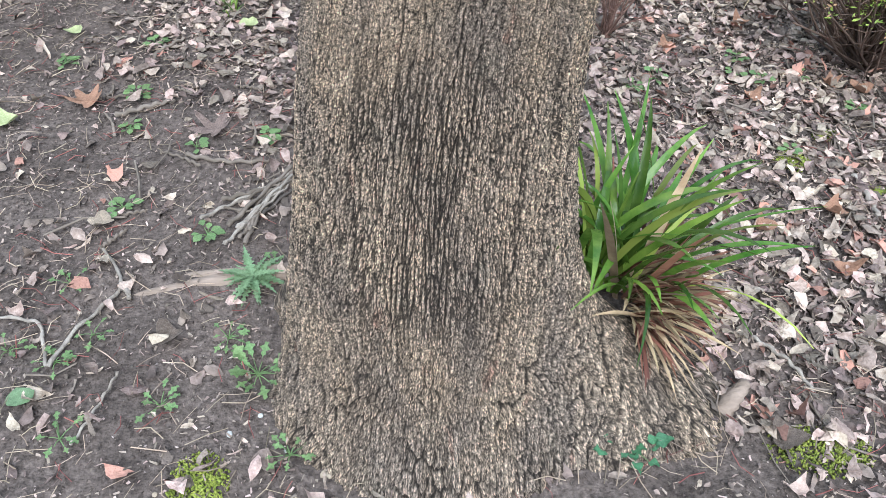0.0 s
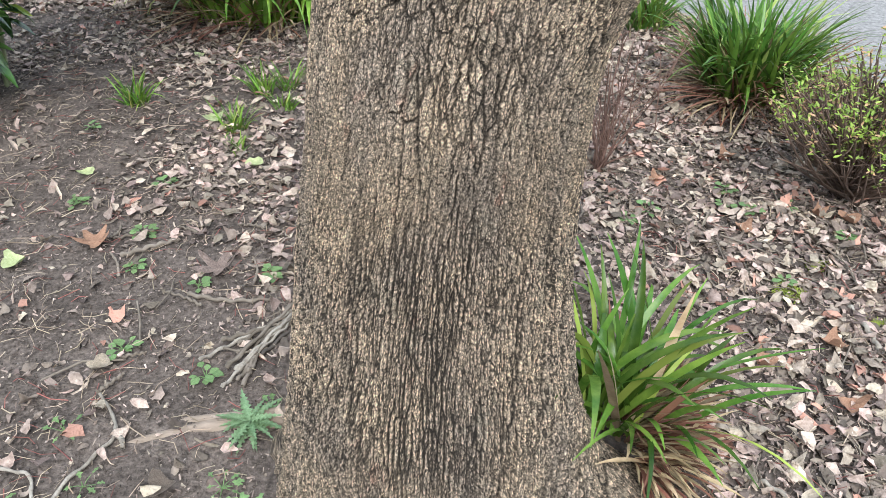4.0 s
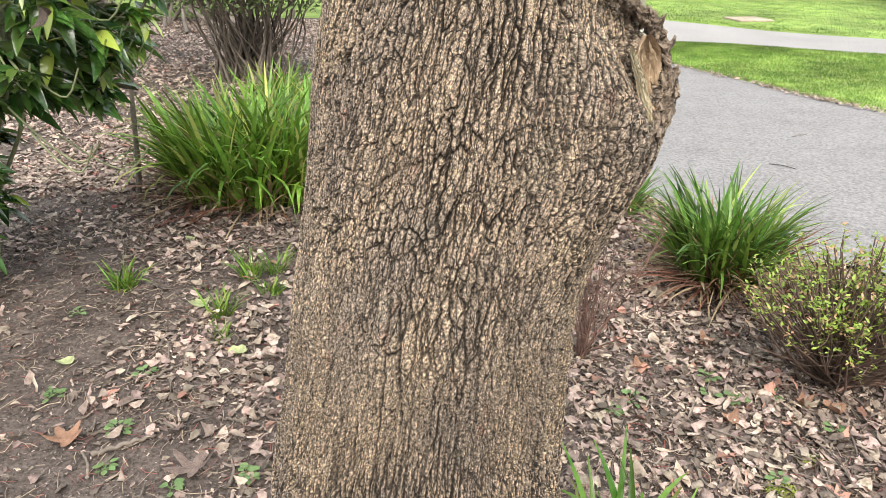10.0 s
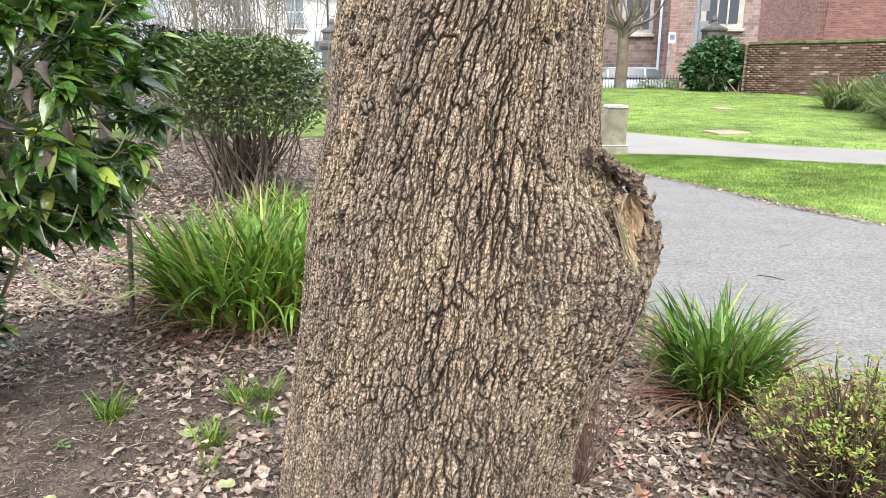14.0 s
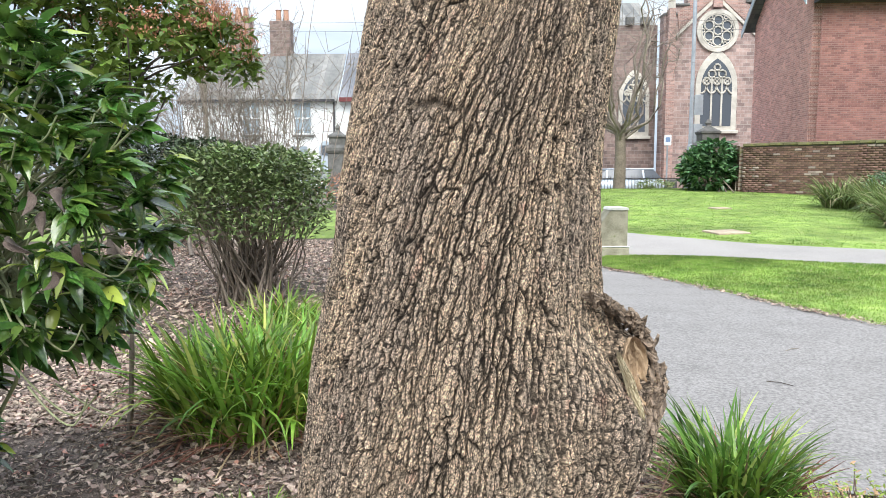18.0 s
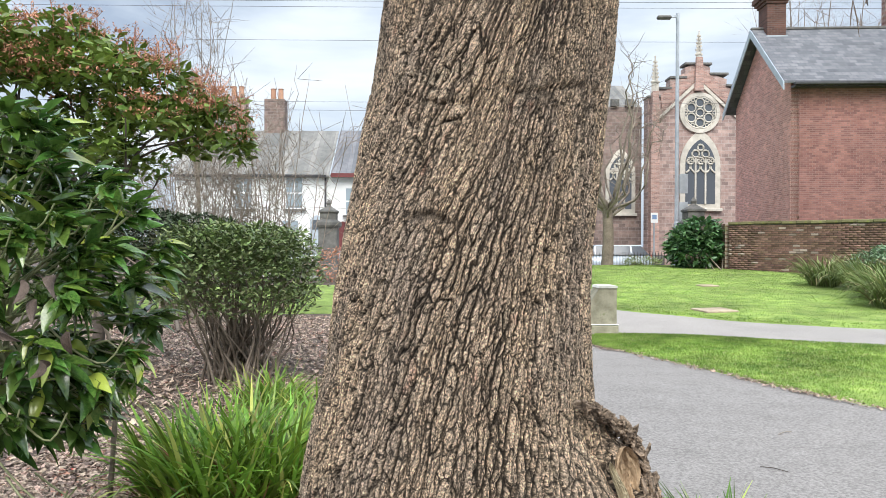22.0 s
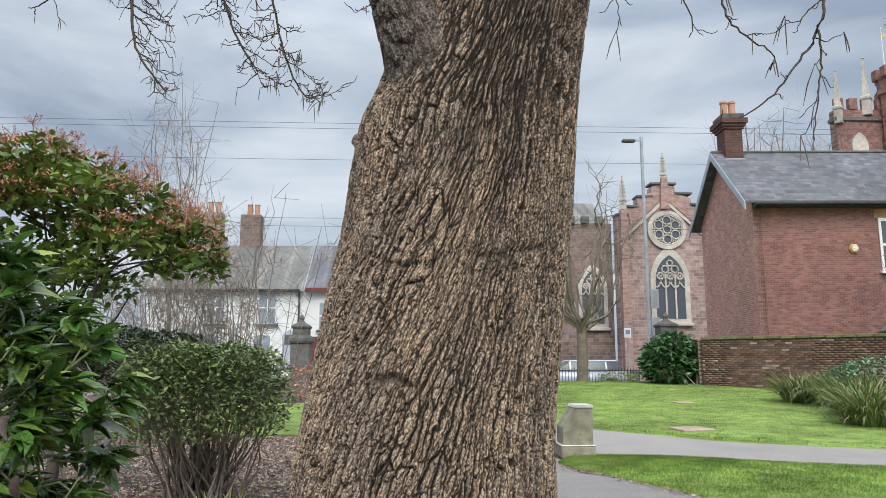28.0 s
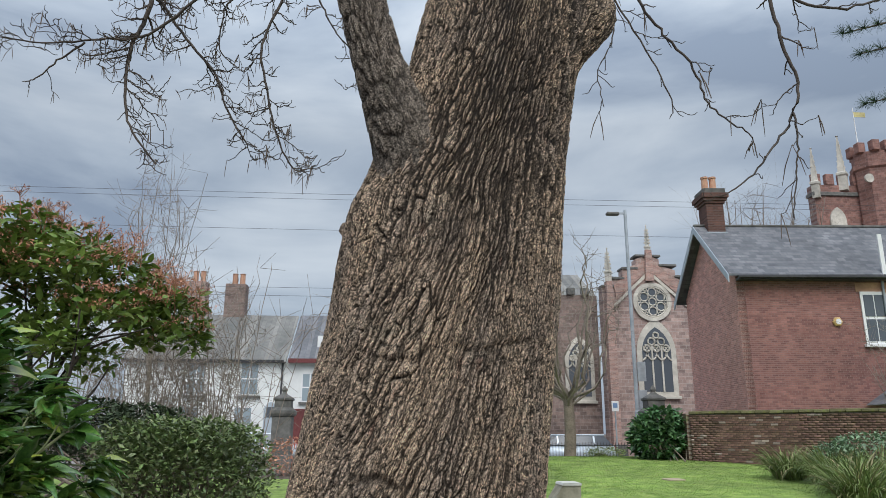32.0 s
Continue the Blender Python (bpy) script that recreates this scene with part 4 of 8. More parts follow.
def trunk_mesh():
    front = -math.pi / 2
    th = np.concatenate([np.linspace(front - 1.62, front + 1.80, 590), np.linspace(front + 1.80, front + 2 * math.pi - 1.62, 50)[1:-1]])
    z = np.concatenate([np.arange(-0.12, 2.70, 0.0023), np.linspace(2.72, 4.2, 60)])
    TH, Z = np.meshgrid(th, z, indexing="xy")
    cx, cy, r = axis_at(Z)
    flare = swell(TH, Z, cx, cy)
    R = r * 0.985 + flare
    # across the trunk in metres, true to each height's own girth near the ground
    k0 = int(np.argmin(np.abs(th - front)))
    arc = np.cumsum(R * np.gradient(th)[None], axis=1)
    arc = arc - arc[:, k0:k0 + 1]
    s = np.where(Z < 0.34, arc, 0) * smooth01(0.34, 0.14, Z) + (TH - front) * 0.235 * (1 - smooth01(0.34, 0.14, Z))
    h, line, tone, zone, ws = bark_relief(s, Z, np.maximum(flare, 0) * smooth01(0.6, 0.3, Z))
    back = (TH > front + 1.80)
    R = R + np.where(back, 0, h) + 0.012 * (fbm(TH * 2.2 + 5, Z * 4, 3) - 0.5) + 0.016 * smooth01(0.3, 0.05, Z) * (fbm(s * 14, Z * 16, 3) - 0.5)
    V = np.stack([cx + R * np.cos(TH), cy + R * np.sin(TH), Z], -1).reshape(-1, 3)
    n, m_ = len(th), len(z)
    i, k = np.meshgrid(np.arange(m_ - 1), np.arange(n), indexing="ij")
    q = np.stack([i * n + k, i * n + (k + 1) % n, (i + 1) * n + (k + 1) % n, (i + 1) * n + k], -1).reshape(-1, 4)
    me = mesh_of("trunk", V, q, True)
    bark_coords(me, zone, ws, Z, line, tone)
    return me


tree = thing("catalpa_tree", "mature leaning tree with deeply fissured grey-brown bark and hanging seed pods", "tree", (0, 0, 0))
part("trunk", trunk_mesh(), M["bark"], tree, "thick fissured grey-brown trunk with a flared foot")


def limb_mesh(name, pts, radii, n=64, sides=48, bark=0.004, seed=0.0):
    """A limb with furrowed bark along a smooth line."""
    p = curve_through(pts, n)
    r = np.interp(np.linspace(0, 1, n), np.linspace(0, 1, len(radii)), radii)
    d = np.gradient(p, axis=0)
    d /= np.linalg.norm(d, axis=1, keepdims=True)
    a = np.cross(d, np.array([0.0, 1.0, 0.0]))
    a /= np.linalg.norm(a, axis=1, keepdims=True)
    b = np.cross(d, a)
    ang = np.linspace(0, 2 * np.pi, sides, endpoint=False)
    along = np.concatenate([[0], np.cumsum(np.linalg.norm(np.diff(p, axis=0), axis=1))])
    A, L = np.meshgrid(ang, along)
    s = A * r.mean()
    g_, v_ = cells(s / 0.013 + seed + 0.008 * fbm(s * 40, L * 20, 2) / 0.013, L / 0.05 + seed)
    c = smooth01(0.02, 0.34, g_)
    rr = r[:, None] + bark * (c - 1) + bark * 0.8 * (v_ - 0.5)
    V = p[:, None] + rr[..., None] * (np.cos(A)[..., None] * a[:, None] + np.sin(A)[..., None] * b[:, None])
    i, k = np.meshgrid(np.arange(n - 1), np.arange(sides), indexing="ij")
    q = np.stack([i * sides + k, i * sides + (k + 1) % sides, (i + 1) * sides + (k + 1) % sides, (i + 1) * sides + k], -1).reshape(-1, 4)
    me = mesh_of(name, V.reshape(-1, 3), q, True)
    bark_coords(me, np.full(A.shape, 0.6), s, L, 0.8 * (1 - c), v_)
    return me


part("limb", limb_mesh("limb", [(0.09, -0.20, 1.92), (0.060, -0.262, 2.08), (0.020, -0.275, 2.20), (-0.028, -0.272, 2.33), (-0.072, -0.262, 2.50), (-0.12, -0.24, 2.75), (-0.25, -0.12, 3.3), (-0.55, 0.35, 4.3)],
                       [0.10, 0.098, 0.072, 0.054, 0.047, 0.046, 0.045, 0.042, 0.035], 260, 90, 0.007), M["limb_bark"], tree, "darker smooth grey side limb rising from the trunk")


# the old pruned stub: a torn bark lip round a sunken face of pale wood
def stub_face(w, h, deep, seed):
    """A ragged sunken strip of split wood, in the plane of the cut."""
    bm, g = bmesh.new(), random.Random(seed)
    nx, ny, grid, bend = 19, 34, [], min(1.0, w / 0.03)
    for j in range(ny):
        v = -1 + 2 * j / (ny - 1)
        half = w * (1 - abs(v) ** 2.6) ** 0.5 * (1 + 0.12 * math.sin(5 * v + seed))
        row = []
        for i in range(nx):
            u = -1 + 2 * i / (nx - 1)
            row.append(bm.verts.new((half * u + 0.003 * bend * math.sin(7 * v), h * v, -deep * (1 - u * u) * (1 - v * v) + bend * (0.0030 * math.sin(13 * u + 2 * v + seed) + 0.0016 * math.sin(31 * u + 3 * v)) + g.uniform(-0.0012, 0.0012))))
        grid.append(row)
    for a, b in zip(grid, grid[1:]):
        for i in range(nx - 1):
            bm.faces.new((a[i], a[i + 1], b[i + 1], b[i]))
    return bm


def ragged_plate(w, h, t, seed):
    """A torn flake of bark: an uneven slab with a broken rim."""
    g, bm = random.Random(seed), bmesh.new()
    n = 11
    top = [bm.verts.new((w * (0.65 + 0.45 * g.random()) * math.cos(2 * math.pi * i / n), h * (0.6 + 0.5 * g.random()) * math.sin(2 * math.pi * i / n), t * (0.4 + 0.8 * g.random()))) for i in range(n)]
    low = [bm.verts.new((v.co.x * 1.08, v.co.y * 1.05, -t * g.random())) for v in top]
    c = bm.verts.new((0, 0, t * 0.9))
    for i in range(n):
        bm.faces.new((top[i], top[(i + 1) % n], c))
        bm.faces.new((low[i], low[(i + 1) % n], top[(i + 1) % n], top[i]))
    bm.faces.new(low[::-1])
    return bm


def rim_mesh(pts, r, seed):
    """A crumbled ridge of torn bark along a line: a sweep broken up into lumps and notches."""
    n, sides = 150, 34
    p = curve_through(pts, n)
    d = np.gradient(p, axis=0)
    d /= np.linalg.norm(d, axis=1, keepdims=True)
    a = np.cross(d, np.array([0.6, -0.75, 0.2]))
    a /= np.linalg.norm(a, axis=1, keepdims=True)
    b = np.cross(d, a)
    ang = np.linspace(0, 2 * np.pi, sides, endpoint=False)
    A, L = np.meshgrid(ang, np.linspace(0, 1, n))
    rr = np.interp(L, np.linspace(0, 1, len(r)), r)
    gap, val = cells(A * 2.4 + seed + 0.9 * fbm(A * 2, L * 20, 2), L * 48 + 3)
    rr = rr * (0.40 + 1.25 * val * smooth01(0.0, 0.15, gap) + 0.5 * (fbm(np.cos(A) * 3 + L * 30, np.sin(A) * 3 + seed, 3) - 0.5))
    V = p[:, None] + rr[..., None] * (np.cos(A)[..., None] * a[:, None] * 0.75 + np.sin(A)[..., None] * b[:, None] * 1.15)
    i, k = np.meshgrid(np.arange(n - 1), np.arange(sides), indexing="ij")
    q = np.stack([i * sides + k, i * sides + (k + 1) % sides, (i + 1) * sides + (k + 1) % sides, (i + 1) * sides + k], -1).reshape(-1, 4)
    return mesh_of("torn_rim", V.reshape(-1, 3), q)


stub_dir = Vector((0.72, -0.68, 0.15)).normalized()
stub_turn = stub_dir.to_track_quat("Z", "Y").to_matrix().to_4x4()
face = part("cut_face", stub_face(0.031, 0.066, 0.014, 5), M["heart_wood"], tree, "sunken split face of tan weathered wood")
face.matrix_basis = Matrix.Translation((0.274, -0.494, 1.226)) @ stub_turn @ pose(0, 0, 0, 0, 0, 22)
face = part("cut_face", stub_face(0.007, 0.060, -0.004, 8), M["cut_wood"], tree, "pale cream edge of split wood")
face.matrix_basis = Matrix.Translation((0.252, -0.521, 1.222)) @ stub_turn @ pose(0, 0, 0, 0, -35, 24)
lip = curve_through([(0.205, -0.485, 1.345), (0.236, -0.472, 1.322), (0.268, -0.464, 1.298), (0.288, -0.462, 1.268), (0.299, -0.464, 1.232), (0.299, -0.476, 1.195), (0.288, -0.494, 1.165), (0.268, -0.512, 1.146)], 26)
part("torn_rim", rim_mesh(lip[::3], [0.004, 0.009, 0.011, 0.009, 0.007, 0.007, 0.006, 0.006, 0.004], 3.0), M["torn_bark"], tree, "dark crumbled rim of torn bark", smooth=False)
lip_rng = random.Random(12)
for k, q_ in enumerate([q for q in lip for _ in range(2)]):
    flake = part("bark_flake", ragged_plate(0.010 + 0.011 * lip_rng.random(), 0.0045 + 0.005 * lip_rng.random(), 0.0018 + 0.0012 * lip_rng.random(), 40 + k), M["torn_bark"], tree, "dark torn bark flake" if k == 0 else "")
    flake.matrix_basis = Matrix.Translation(Vector(q_) + Vector((lip_rng.uniform(-0.006, 0.010), lip_rng.uniform(-0.010, 0.004), lip_rng.uniform(-0.006, 0.008)))) @ stub_turn @ pose(0, 0, 0, lip_rng.uniform(-50, 50), lip_rng.uniform(-50, 50), -50 - 2 * k + lip_rng.uniform(-30, 30))
for k, (px_, py_, pz_, rx_) in enumerate(((-0.075, -0.235, 2.045, -150), (-0.085, -0.24, 2.025, -120))):
    flake = part("bark_flake", ragged_plate(0.012, 0.024, 0.010, 60 + k), M["torn_bark"], tree)
    flake.matrix_basis = pose(px_, py_, pz_, 90, 0, rx_)


# ---- crown: bare hanging branches with dry pods ----
crown_rng = np.random.default_rng(21)
twig_paths, pod_rows = [], []


def grow(pts, r0, r1, depth, gap, length):
    """A branch line and, along it, shorter side twigs that droop and turn up at their tips."""
    n = max(6, len(pts) * 5)
    p = curve_through(pts, n)
    seg = np.linalg.norm(np.diff(p, axis=0), axis=1)
    total = seg.sum()
    p[1:-1] += crown_rng.normal(0, 0.006, (n - 2, 3)) * min(1.0, total)
    twig_paths.append((p, np.linspace(r0, r1, n)))
    if depth == 0:
        if crown_rng.random() < 0.30:
            pod_rows.append((p[-1], crown_rng.uniform(0.12, 0.26)))
        return
    along = np.concatenate([[0], np.cumsum(seg)])
    at = gap * crown_rng.uniform(0.3, 1.0)
    while at < total:
        i = min(int(np.searchsorted(along, at)), n - 1)
        d = p[min(i + 1, n - 1)] - p[max(i - 1, 0)]
        d /= np.linalg.norm(d) + 1e-9
        out = np.cross(d, crown_rng.normal(0, 1, 3))
        out /= np.linalg.norm(out) + 1e-9
        el = length * crown_rng.uniform(0.35, 1.1)
        out[2] = abs(out[2]) * 0.6 - 0.25
        way = 0.40 * d + 0.85 * out
        a = p[i]
        q = [a]
        for k in range(4):
            a = a + way * el / 4 + crown_rng.normal(0, 0.15, 3) * el / 4
            way = way * 0.9 + np.array([0, 0, -0.20 + 0.34 * k])
            q.append(a)
        thin = 0.0018 + 0.00055 * max(p[i][1], 0)
        rr = max(r0 + (r1 - r0) * i / n, 0.003) * 0.55
        grow(np.array(q), max(rr, thin), thin * 0.7, depth - 1, gap * 0.5, length * 0.55)
        at += 0.95 * gap * crown_rng.uniform(0.5, 1.5)


top_a, top_b = (-0.55, 0.35, 4.3), (0.42, 0.2, 4.2)
grow([(*top_b,), (1.41, 1.71, 6.01), (2.81, 3.10, 5.51), (2.82, 3.10, 4.90), (2.89, 3.10, 4.47), (2.96, 3.10, 4.19), (2.87, 3.10, 3.91), (2.71, 3.10, 3.68), (2.52, 3.10, 3.46), (2.32, 3.10, 3.31)], 0.020, 0.005, 2, 0.26, 0.34)
grow([(2.89, 3.10, 3.96), (2.90, 3.10, 3.73), (2.86, 3.10, 3.51), (2.79, 3.10, 3.15)], 0.009, 0.004, 1, 0.12, 0.25)
grow([(*top_b,), (0.87, 1.81, 6.11), (1.74, 3.30, 5.61), (1.87, 3.30, 4.99), (2.05, 3.30, 4.70), (2.27, 3.30, 4.39), (2.34, 3.30, 4.13), (2.50, 3.30, 3.97), (2.66, 3.30, 3.86), (2.69, 3.30, 3.68)], 0.016, 0.004, 2, 0.26, 0.32)
grow([(*top_b,), (0.81, 1.87, 6.18), (1.61, 3.40, 5.68), (1.72, 3.40, 5.05), (1.96, 3.40, 4.55), (2.11, 3.40, 4.17), (2.08, 3.40, 4.02)], 0.012, 0.004, 2, 0.24, 0.30)
grow([(1.71, 3.40, 5.05), (1.68, 3.40, 4.74), (1.54, 3.40, 4.39), (1.57, 3.40, 4.10)], 0.008, 0.003, 1, 0.12, 0.3)
grow([(*top_b,), (1.16, 1.43, 5.49), (2.31, 2.60, 4.99), (2.67, 2.60, 4.58), (2.98, 2.60, 4.51), (3.32, 2.60, 4.59), (3.59, 2.60, 4.74)], 0.016, 0.006, 2, 0.18, 0.35)
grow([(*top_a,), (-1.57, 3.63, 8.32), (-3.14, 6.60, 7.72), (-3.17, 6.60, 6.97), (-3.26, 6.60, 6.56), (-3.36, 6.60, 6.24), (-3.35, 6.60, 5.63), (-3.23, 6.60, 5.19), (-2.90, 6.60, 4.76)], 0.045, 0.01, 2, 0.14, 0.65)
grow([(*top_a,), (-1.12, 3.52, 7.97), (-2.24, 6.40, 7.37), (-2.58, 6.40, 6.86), (-3.10, 6.40, 6.35), (-3.63, 6.40, 6.27), (-4.22, 6.40, 6.20), (-4.82, 6.40, 6.25)], 0.028, 0.008, 2, 0.15, 0.7)
grow([(-3.82, 6.40, 6.22), (-4.12, 6.40, 5.94), (-4.34, 6.40, 5.71), (-4.47, 6.40, 5.67)], 0.014, 0.005, 1, 0.2, 0.45)
grow([(*top_a,), (-1.71, 3.85, 8.35), (-3.41, 7.00, 7.75), (-3.21, 7.00, 7.24), (-2.83, 7.00, 6.66), (-2.42, 7.00, 6.19), (-2.24, 7.00, 5.71), (-1.99, 7.00, 5.29), (-1.81, 7.00, 5.16)], 0.03, 0.008, 2, 0.14, 0.6)
grow([(*top_a,), (-0.73, 3.96, 8.78), (-1.46, 7.20, 8.18), (-1.66, 7.20, 7.45), (-1.88, 7.20, 6.74), (-1.80, 7.20, 6.15), (-1.61, 7.20, 5.43), (-1.36, 7.20, 4.96), (-1.08, 7.20, 5.03)], 0.03, 0.007, 2, 0.14, 0.55)
grow([(*top_a,), (-0.69, 3.96, 8.60), (-1.38, 7.20, 8.00), (-1.15, 7.20, 7.47), (-0.94, 7.20, 7.04), (-0.66, 7.20, 6.66), (-0.53, 7.20, 6.20)], 0.022, 0.006, 2, 0.22, 0.5)
grow([(*top_a,), (-0.91, 3.85, 8.52), (-1.81, 7.00, 7.92), (-2.29, 7.00, 7.28), (-2.38, 7.00, 7.02), (-2.38, 7.00, 6.52), (-2.14, 7.00, 6.28)], 0.022, 0.006, 2, 0.22, 0.5)
tm = tube_mesh("crown", twig_paths, 5)
part("crown", tm, M["twig"], tree, "bare dark drooping branches and twigs", kind="stuff")
pv = []
for place, ln in pod_rows:
    for k in range(int(crown_rng.integers(1, 4))):
        e = ln * crown_rng.uniform(0.7, 1.2)
        o = crown_rng.normal(0, 0.03, 3)
        pv.append((np.array([place, place + (o[0], o[1], -e * 0.5), place + (o[0] * 1.6, o[1] * 1.6, -e)]), np.array([0.003, 0.0045, 0.002])))
part("pod_mass", tube_mesh("seed_pods", pv, 4), M["pod"], tree, "long thin dry brown seed pods", kind="stuff")


# ---- sedge clumps ----
def sedge(name, label, place, n, r, length, width, lean, droop, seed, material, dry, group=""):
    t = thing(name, label, "grass clump", (place[0], place[1], float(soil_z(place[0], place[1])) - 0.01), group)
    part("leaves", mesh_of("leaves", *blades(n, (0, 0, 0), r, length, width, lean, droop, seed, segs=7, flop=1.1, mess=1.2)), material, t, kind="stuff")
    if dry:
        part("dry_leaves", mesh_of("dry_leaves", *blades(dry, (0, 0, 0.05), r * 1.05, length * 0.72, width * 0.55, 1.22, 0.45, seed + 1)), M["straw"], t, "straw-brown withered lower leaves", kind="stuff")
    return t


sedge("sedge_clump", "large arching clump of bright green strap leaves in the leaf litter", (-1.17, 2.72), 1100, 0.47, 0.72, 0.027, 0.20, 1.0, 31, M["blade"], 560, "sedge clumps")
sedge("sedge_clump", "small green sedge tuft behind the large clump", (-0.72, 3.75), 240, 0.24, 0.62, 0.022, 0.40, 0.9, 32, M["blade"], 60, "sedge clumps")
sedge("sedge_clump", "small green sedge tuft at the foot of the clipped bush", (-1.55, 5.2), 180, 0.30, 0.50, 0.022, 0.45, 0.9, 37, M["blade"], 50, "sedge clumps")
sedge("sedge_clump", "dense dark green sedge clump with a straw skirt beside the path", (1.25, 1.47), 420, 0.17, 0.53, 0.019, 0.22, 1.0, 33, M["blade_dark"], 520, "sedge clumps")
sedge("sedge_clump", "dark green sedge clump half hidden behind the trunk", (0.98, 2.40), 120, 0.10, 0.34, 0.015, 0.5, 0.6, 34, M["blade_dark"], 40, "sedge clumps")
for k, (x_, y_, n_, ln_) in enumerate(((-1.42, 1.30, 34, 0.20), (-0.92, 1.06, 26, 0.19), (-0.90, 1.44, 20, 0.22), (-0.80, 1.50, 16, 0.20), (-0.77, 1.27, 18, 0.13), (-0.86, 0.86, 8, 0.12))):
    sedge("grass_sprout", "small tuft of fresh green blades among fallen leaves", (x_, y_), n_ * 2, 0.035, ln_ * 0.85, 0.008, 0.5, 0.6, 50 + k, M["blade"], 0, "grass sprouts")

# the strap-leaved plant on the root: every leaf by itself
root_sedge = thing("sedge_plant", "glossy strap-leaved plant with withered brown bases growing on the tree root", "plant", (0.34, -0.47, 0.02))
for k in range(88):
    ang = (k * 2.399) % (2 * math.pi)
    rr_ = math.sqrt((k % 23) / 23)
    bx_, by_ = 0.11 * rr_ * math.cos(ang), 0.06 * rr_ * math.sin(ang)
    v_, f_ = blades(1, (0, 0, 0), 0.001, 0.42, 0.020, 0.20 + 0.40 * ((k * 7) % 10) / 10, 1.05 + 0.5 * ((k * 3) % 7) / 7, 700 + k, segs=9)
    ob = part("leaf", mesh_of("leaf", v_, f_, True), M["blade_near"], root_sedge)
    ob.matrix_basis = pose(bx_, by_, 0.075 - 0.55 * bx_, 0, 6, 0)
for n_dry, reach_, wide_, lean_, seed_, dip_ in ((230, 0.15, 0.010, 0.75, 91, 10), (170, 0.18, 0.011, 1.30, 93, 26)):
    v_, f_ = blades(n_dry, (0.0, -0.01, 0.03), 0.14, reach_, wide_, lean_, 0.5, seed_, sector=2.3, first=-1.45, mess=0.5)
    ob = part("dry_leaves", mesh_of("dry_leaves", v_, f_), M["straw"], root_sedge, "withered straw and rust-brown leaf bases", kind="stuff")
    ob.matrix_basis = pose(0, 0, 0.06, 0, dip_, 0)
v_, f_ = blades(9, (0.02, -0.03, 0.05), 0.06, 0.34, 0.020, 0.5, 0.15, 92)
part("straw_leaf", mesh_of("straw_leaf", v_, f_), M["straw"], root_sedge, "pale dead standing leaves")


# ---- small weeds: each leaf a part ----
LEAF_ROUND = mesh_of("leaf", *leaf_shape(0.78, 0.08, 0.16, 5, 1.35, 0.05), smooth=True)
tooth_v, tooth_f = leaf_shape(0.34, 0.15, 0.22, 16, 0.6)
tooth_v = tooth_v.reshape(3, 17, 3)
tooth_v[::2, 1::2, 0] *= 0.34
LEAF_TOOTH = mesh_of("leaf", tooth_v.reshape(-1, 3), tooth_f)
lobe_v, lobe_f = leaf_shape(0.62, 0.10, 0.18, 12, 2.3, 0.05)
lobe_v = lobe_v.reshape(3, 13, 3)
lobe_v[::2, :, 0] *= (0.68 + 0.32 * np.cos(np.linspace(0, 6 * np.pi, 13)))[None]
lobe_v[::2, -1, 0] = np.array([-0.10, 0.10])
LEAF_LOBED_PALE = mesh_of("leaf", lobe_v.reshape(-1, 3), lobe_f, smooth=True)
LEAF_LOBED = mesh_of("leaf", *leaf_shape(0.85, 0.10, 0.14, 6, 0.8, 0.16), smooth=True)
for me_, m_ in ((LEAF_ROUND, "weed"), (LEAF_LOBED_PALE, "weed"), (LEAF_TOOTH, "weed_blue"), (LEAF_LOBED, "ivy")):
    me_.materials.append(M[m_])
w_rng = random.Random(8)


def weed(place, leaf_mesh, n, size, label, stalk=0.35, flat=0.30):
    x, y = place
    t = thing("weed", label, "weed", (x, y, float(soil_z(x, y)) + 0.004), "weeds")
    for k in range(n):
        a = 2 * math.pi * (k * 0.382 + w_rng.uniform(-0.05, 0.05))
        s = size * w_rng.uniform(0.6, 1.1)
        d = size * stalk * w_rng.uniform(0.2, 1.0)
        ob_ = part("leaf", leaf_mesh, None, t)
        ob_.matrix_basis = pose(d * math.cos(a), d * math.sin(a), 0.006 + 0.012 * w_rng.random(), math.degrees(flat) * w_rng.uniform(0.3, 1.5), w_rng.uniform(-12, 12), math.degrees(a) - 90) @ Matrix.Diagonal((s, s, s, 1))
        if stalk > 0.5:
            st = part("stalk", tube_mesh("stalk", [(np.array([(0, 0, 0), (d * 0.5 * math.cos(a), d * 0.5 * math.sin(a), 0.008), (d * math.cos(a), d * math.sin(a), 0.01)]), np.array([0.0014, 0.0012, 0.001]))], 4), M["weed"], t)
    return t


weed((-0.475, -0.44), LEAF_TOOTH, 34, 0.082, "grey-green toothed dandelion rosette on bare soil beside the trunk", 0.05)
weed((-0.405, -0.70), LEAF_LOBED_PALE, 15, 0.045, "rosette of pale lobed leaves by the trunk", 0.9, 0.5)
for p_ in ((-0.30, -0.885), (-0.49, -0.61), (-0.78, -0.625), (-0.58, -0.79), (-0.75, -0.87), (-0.94, -0.68), (-0.88, -0.49), (-0.83, -0.70), (-0.43, -0.40)):
    weed(p_, LEAF_LOBED_PALE, w_rng.randint(6, 10), 0.029, "little round-leaved green seedling on bare soil", 1.1, 0.2)
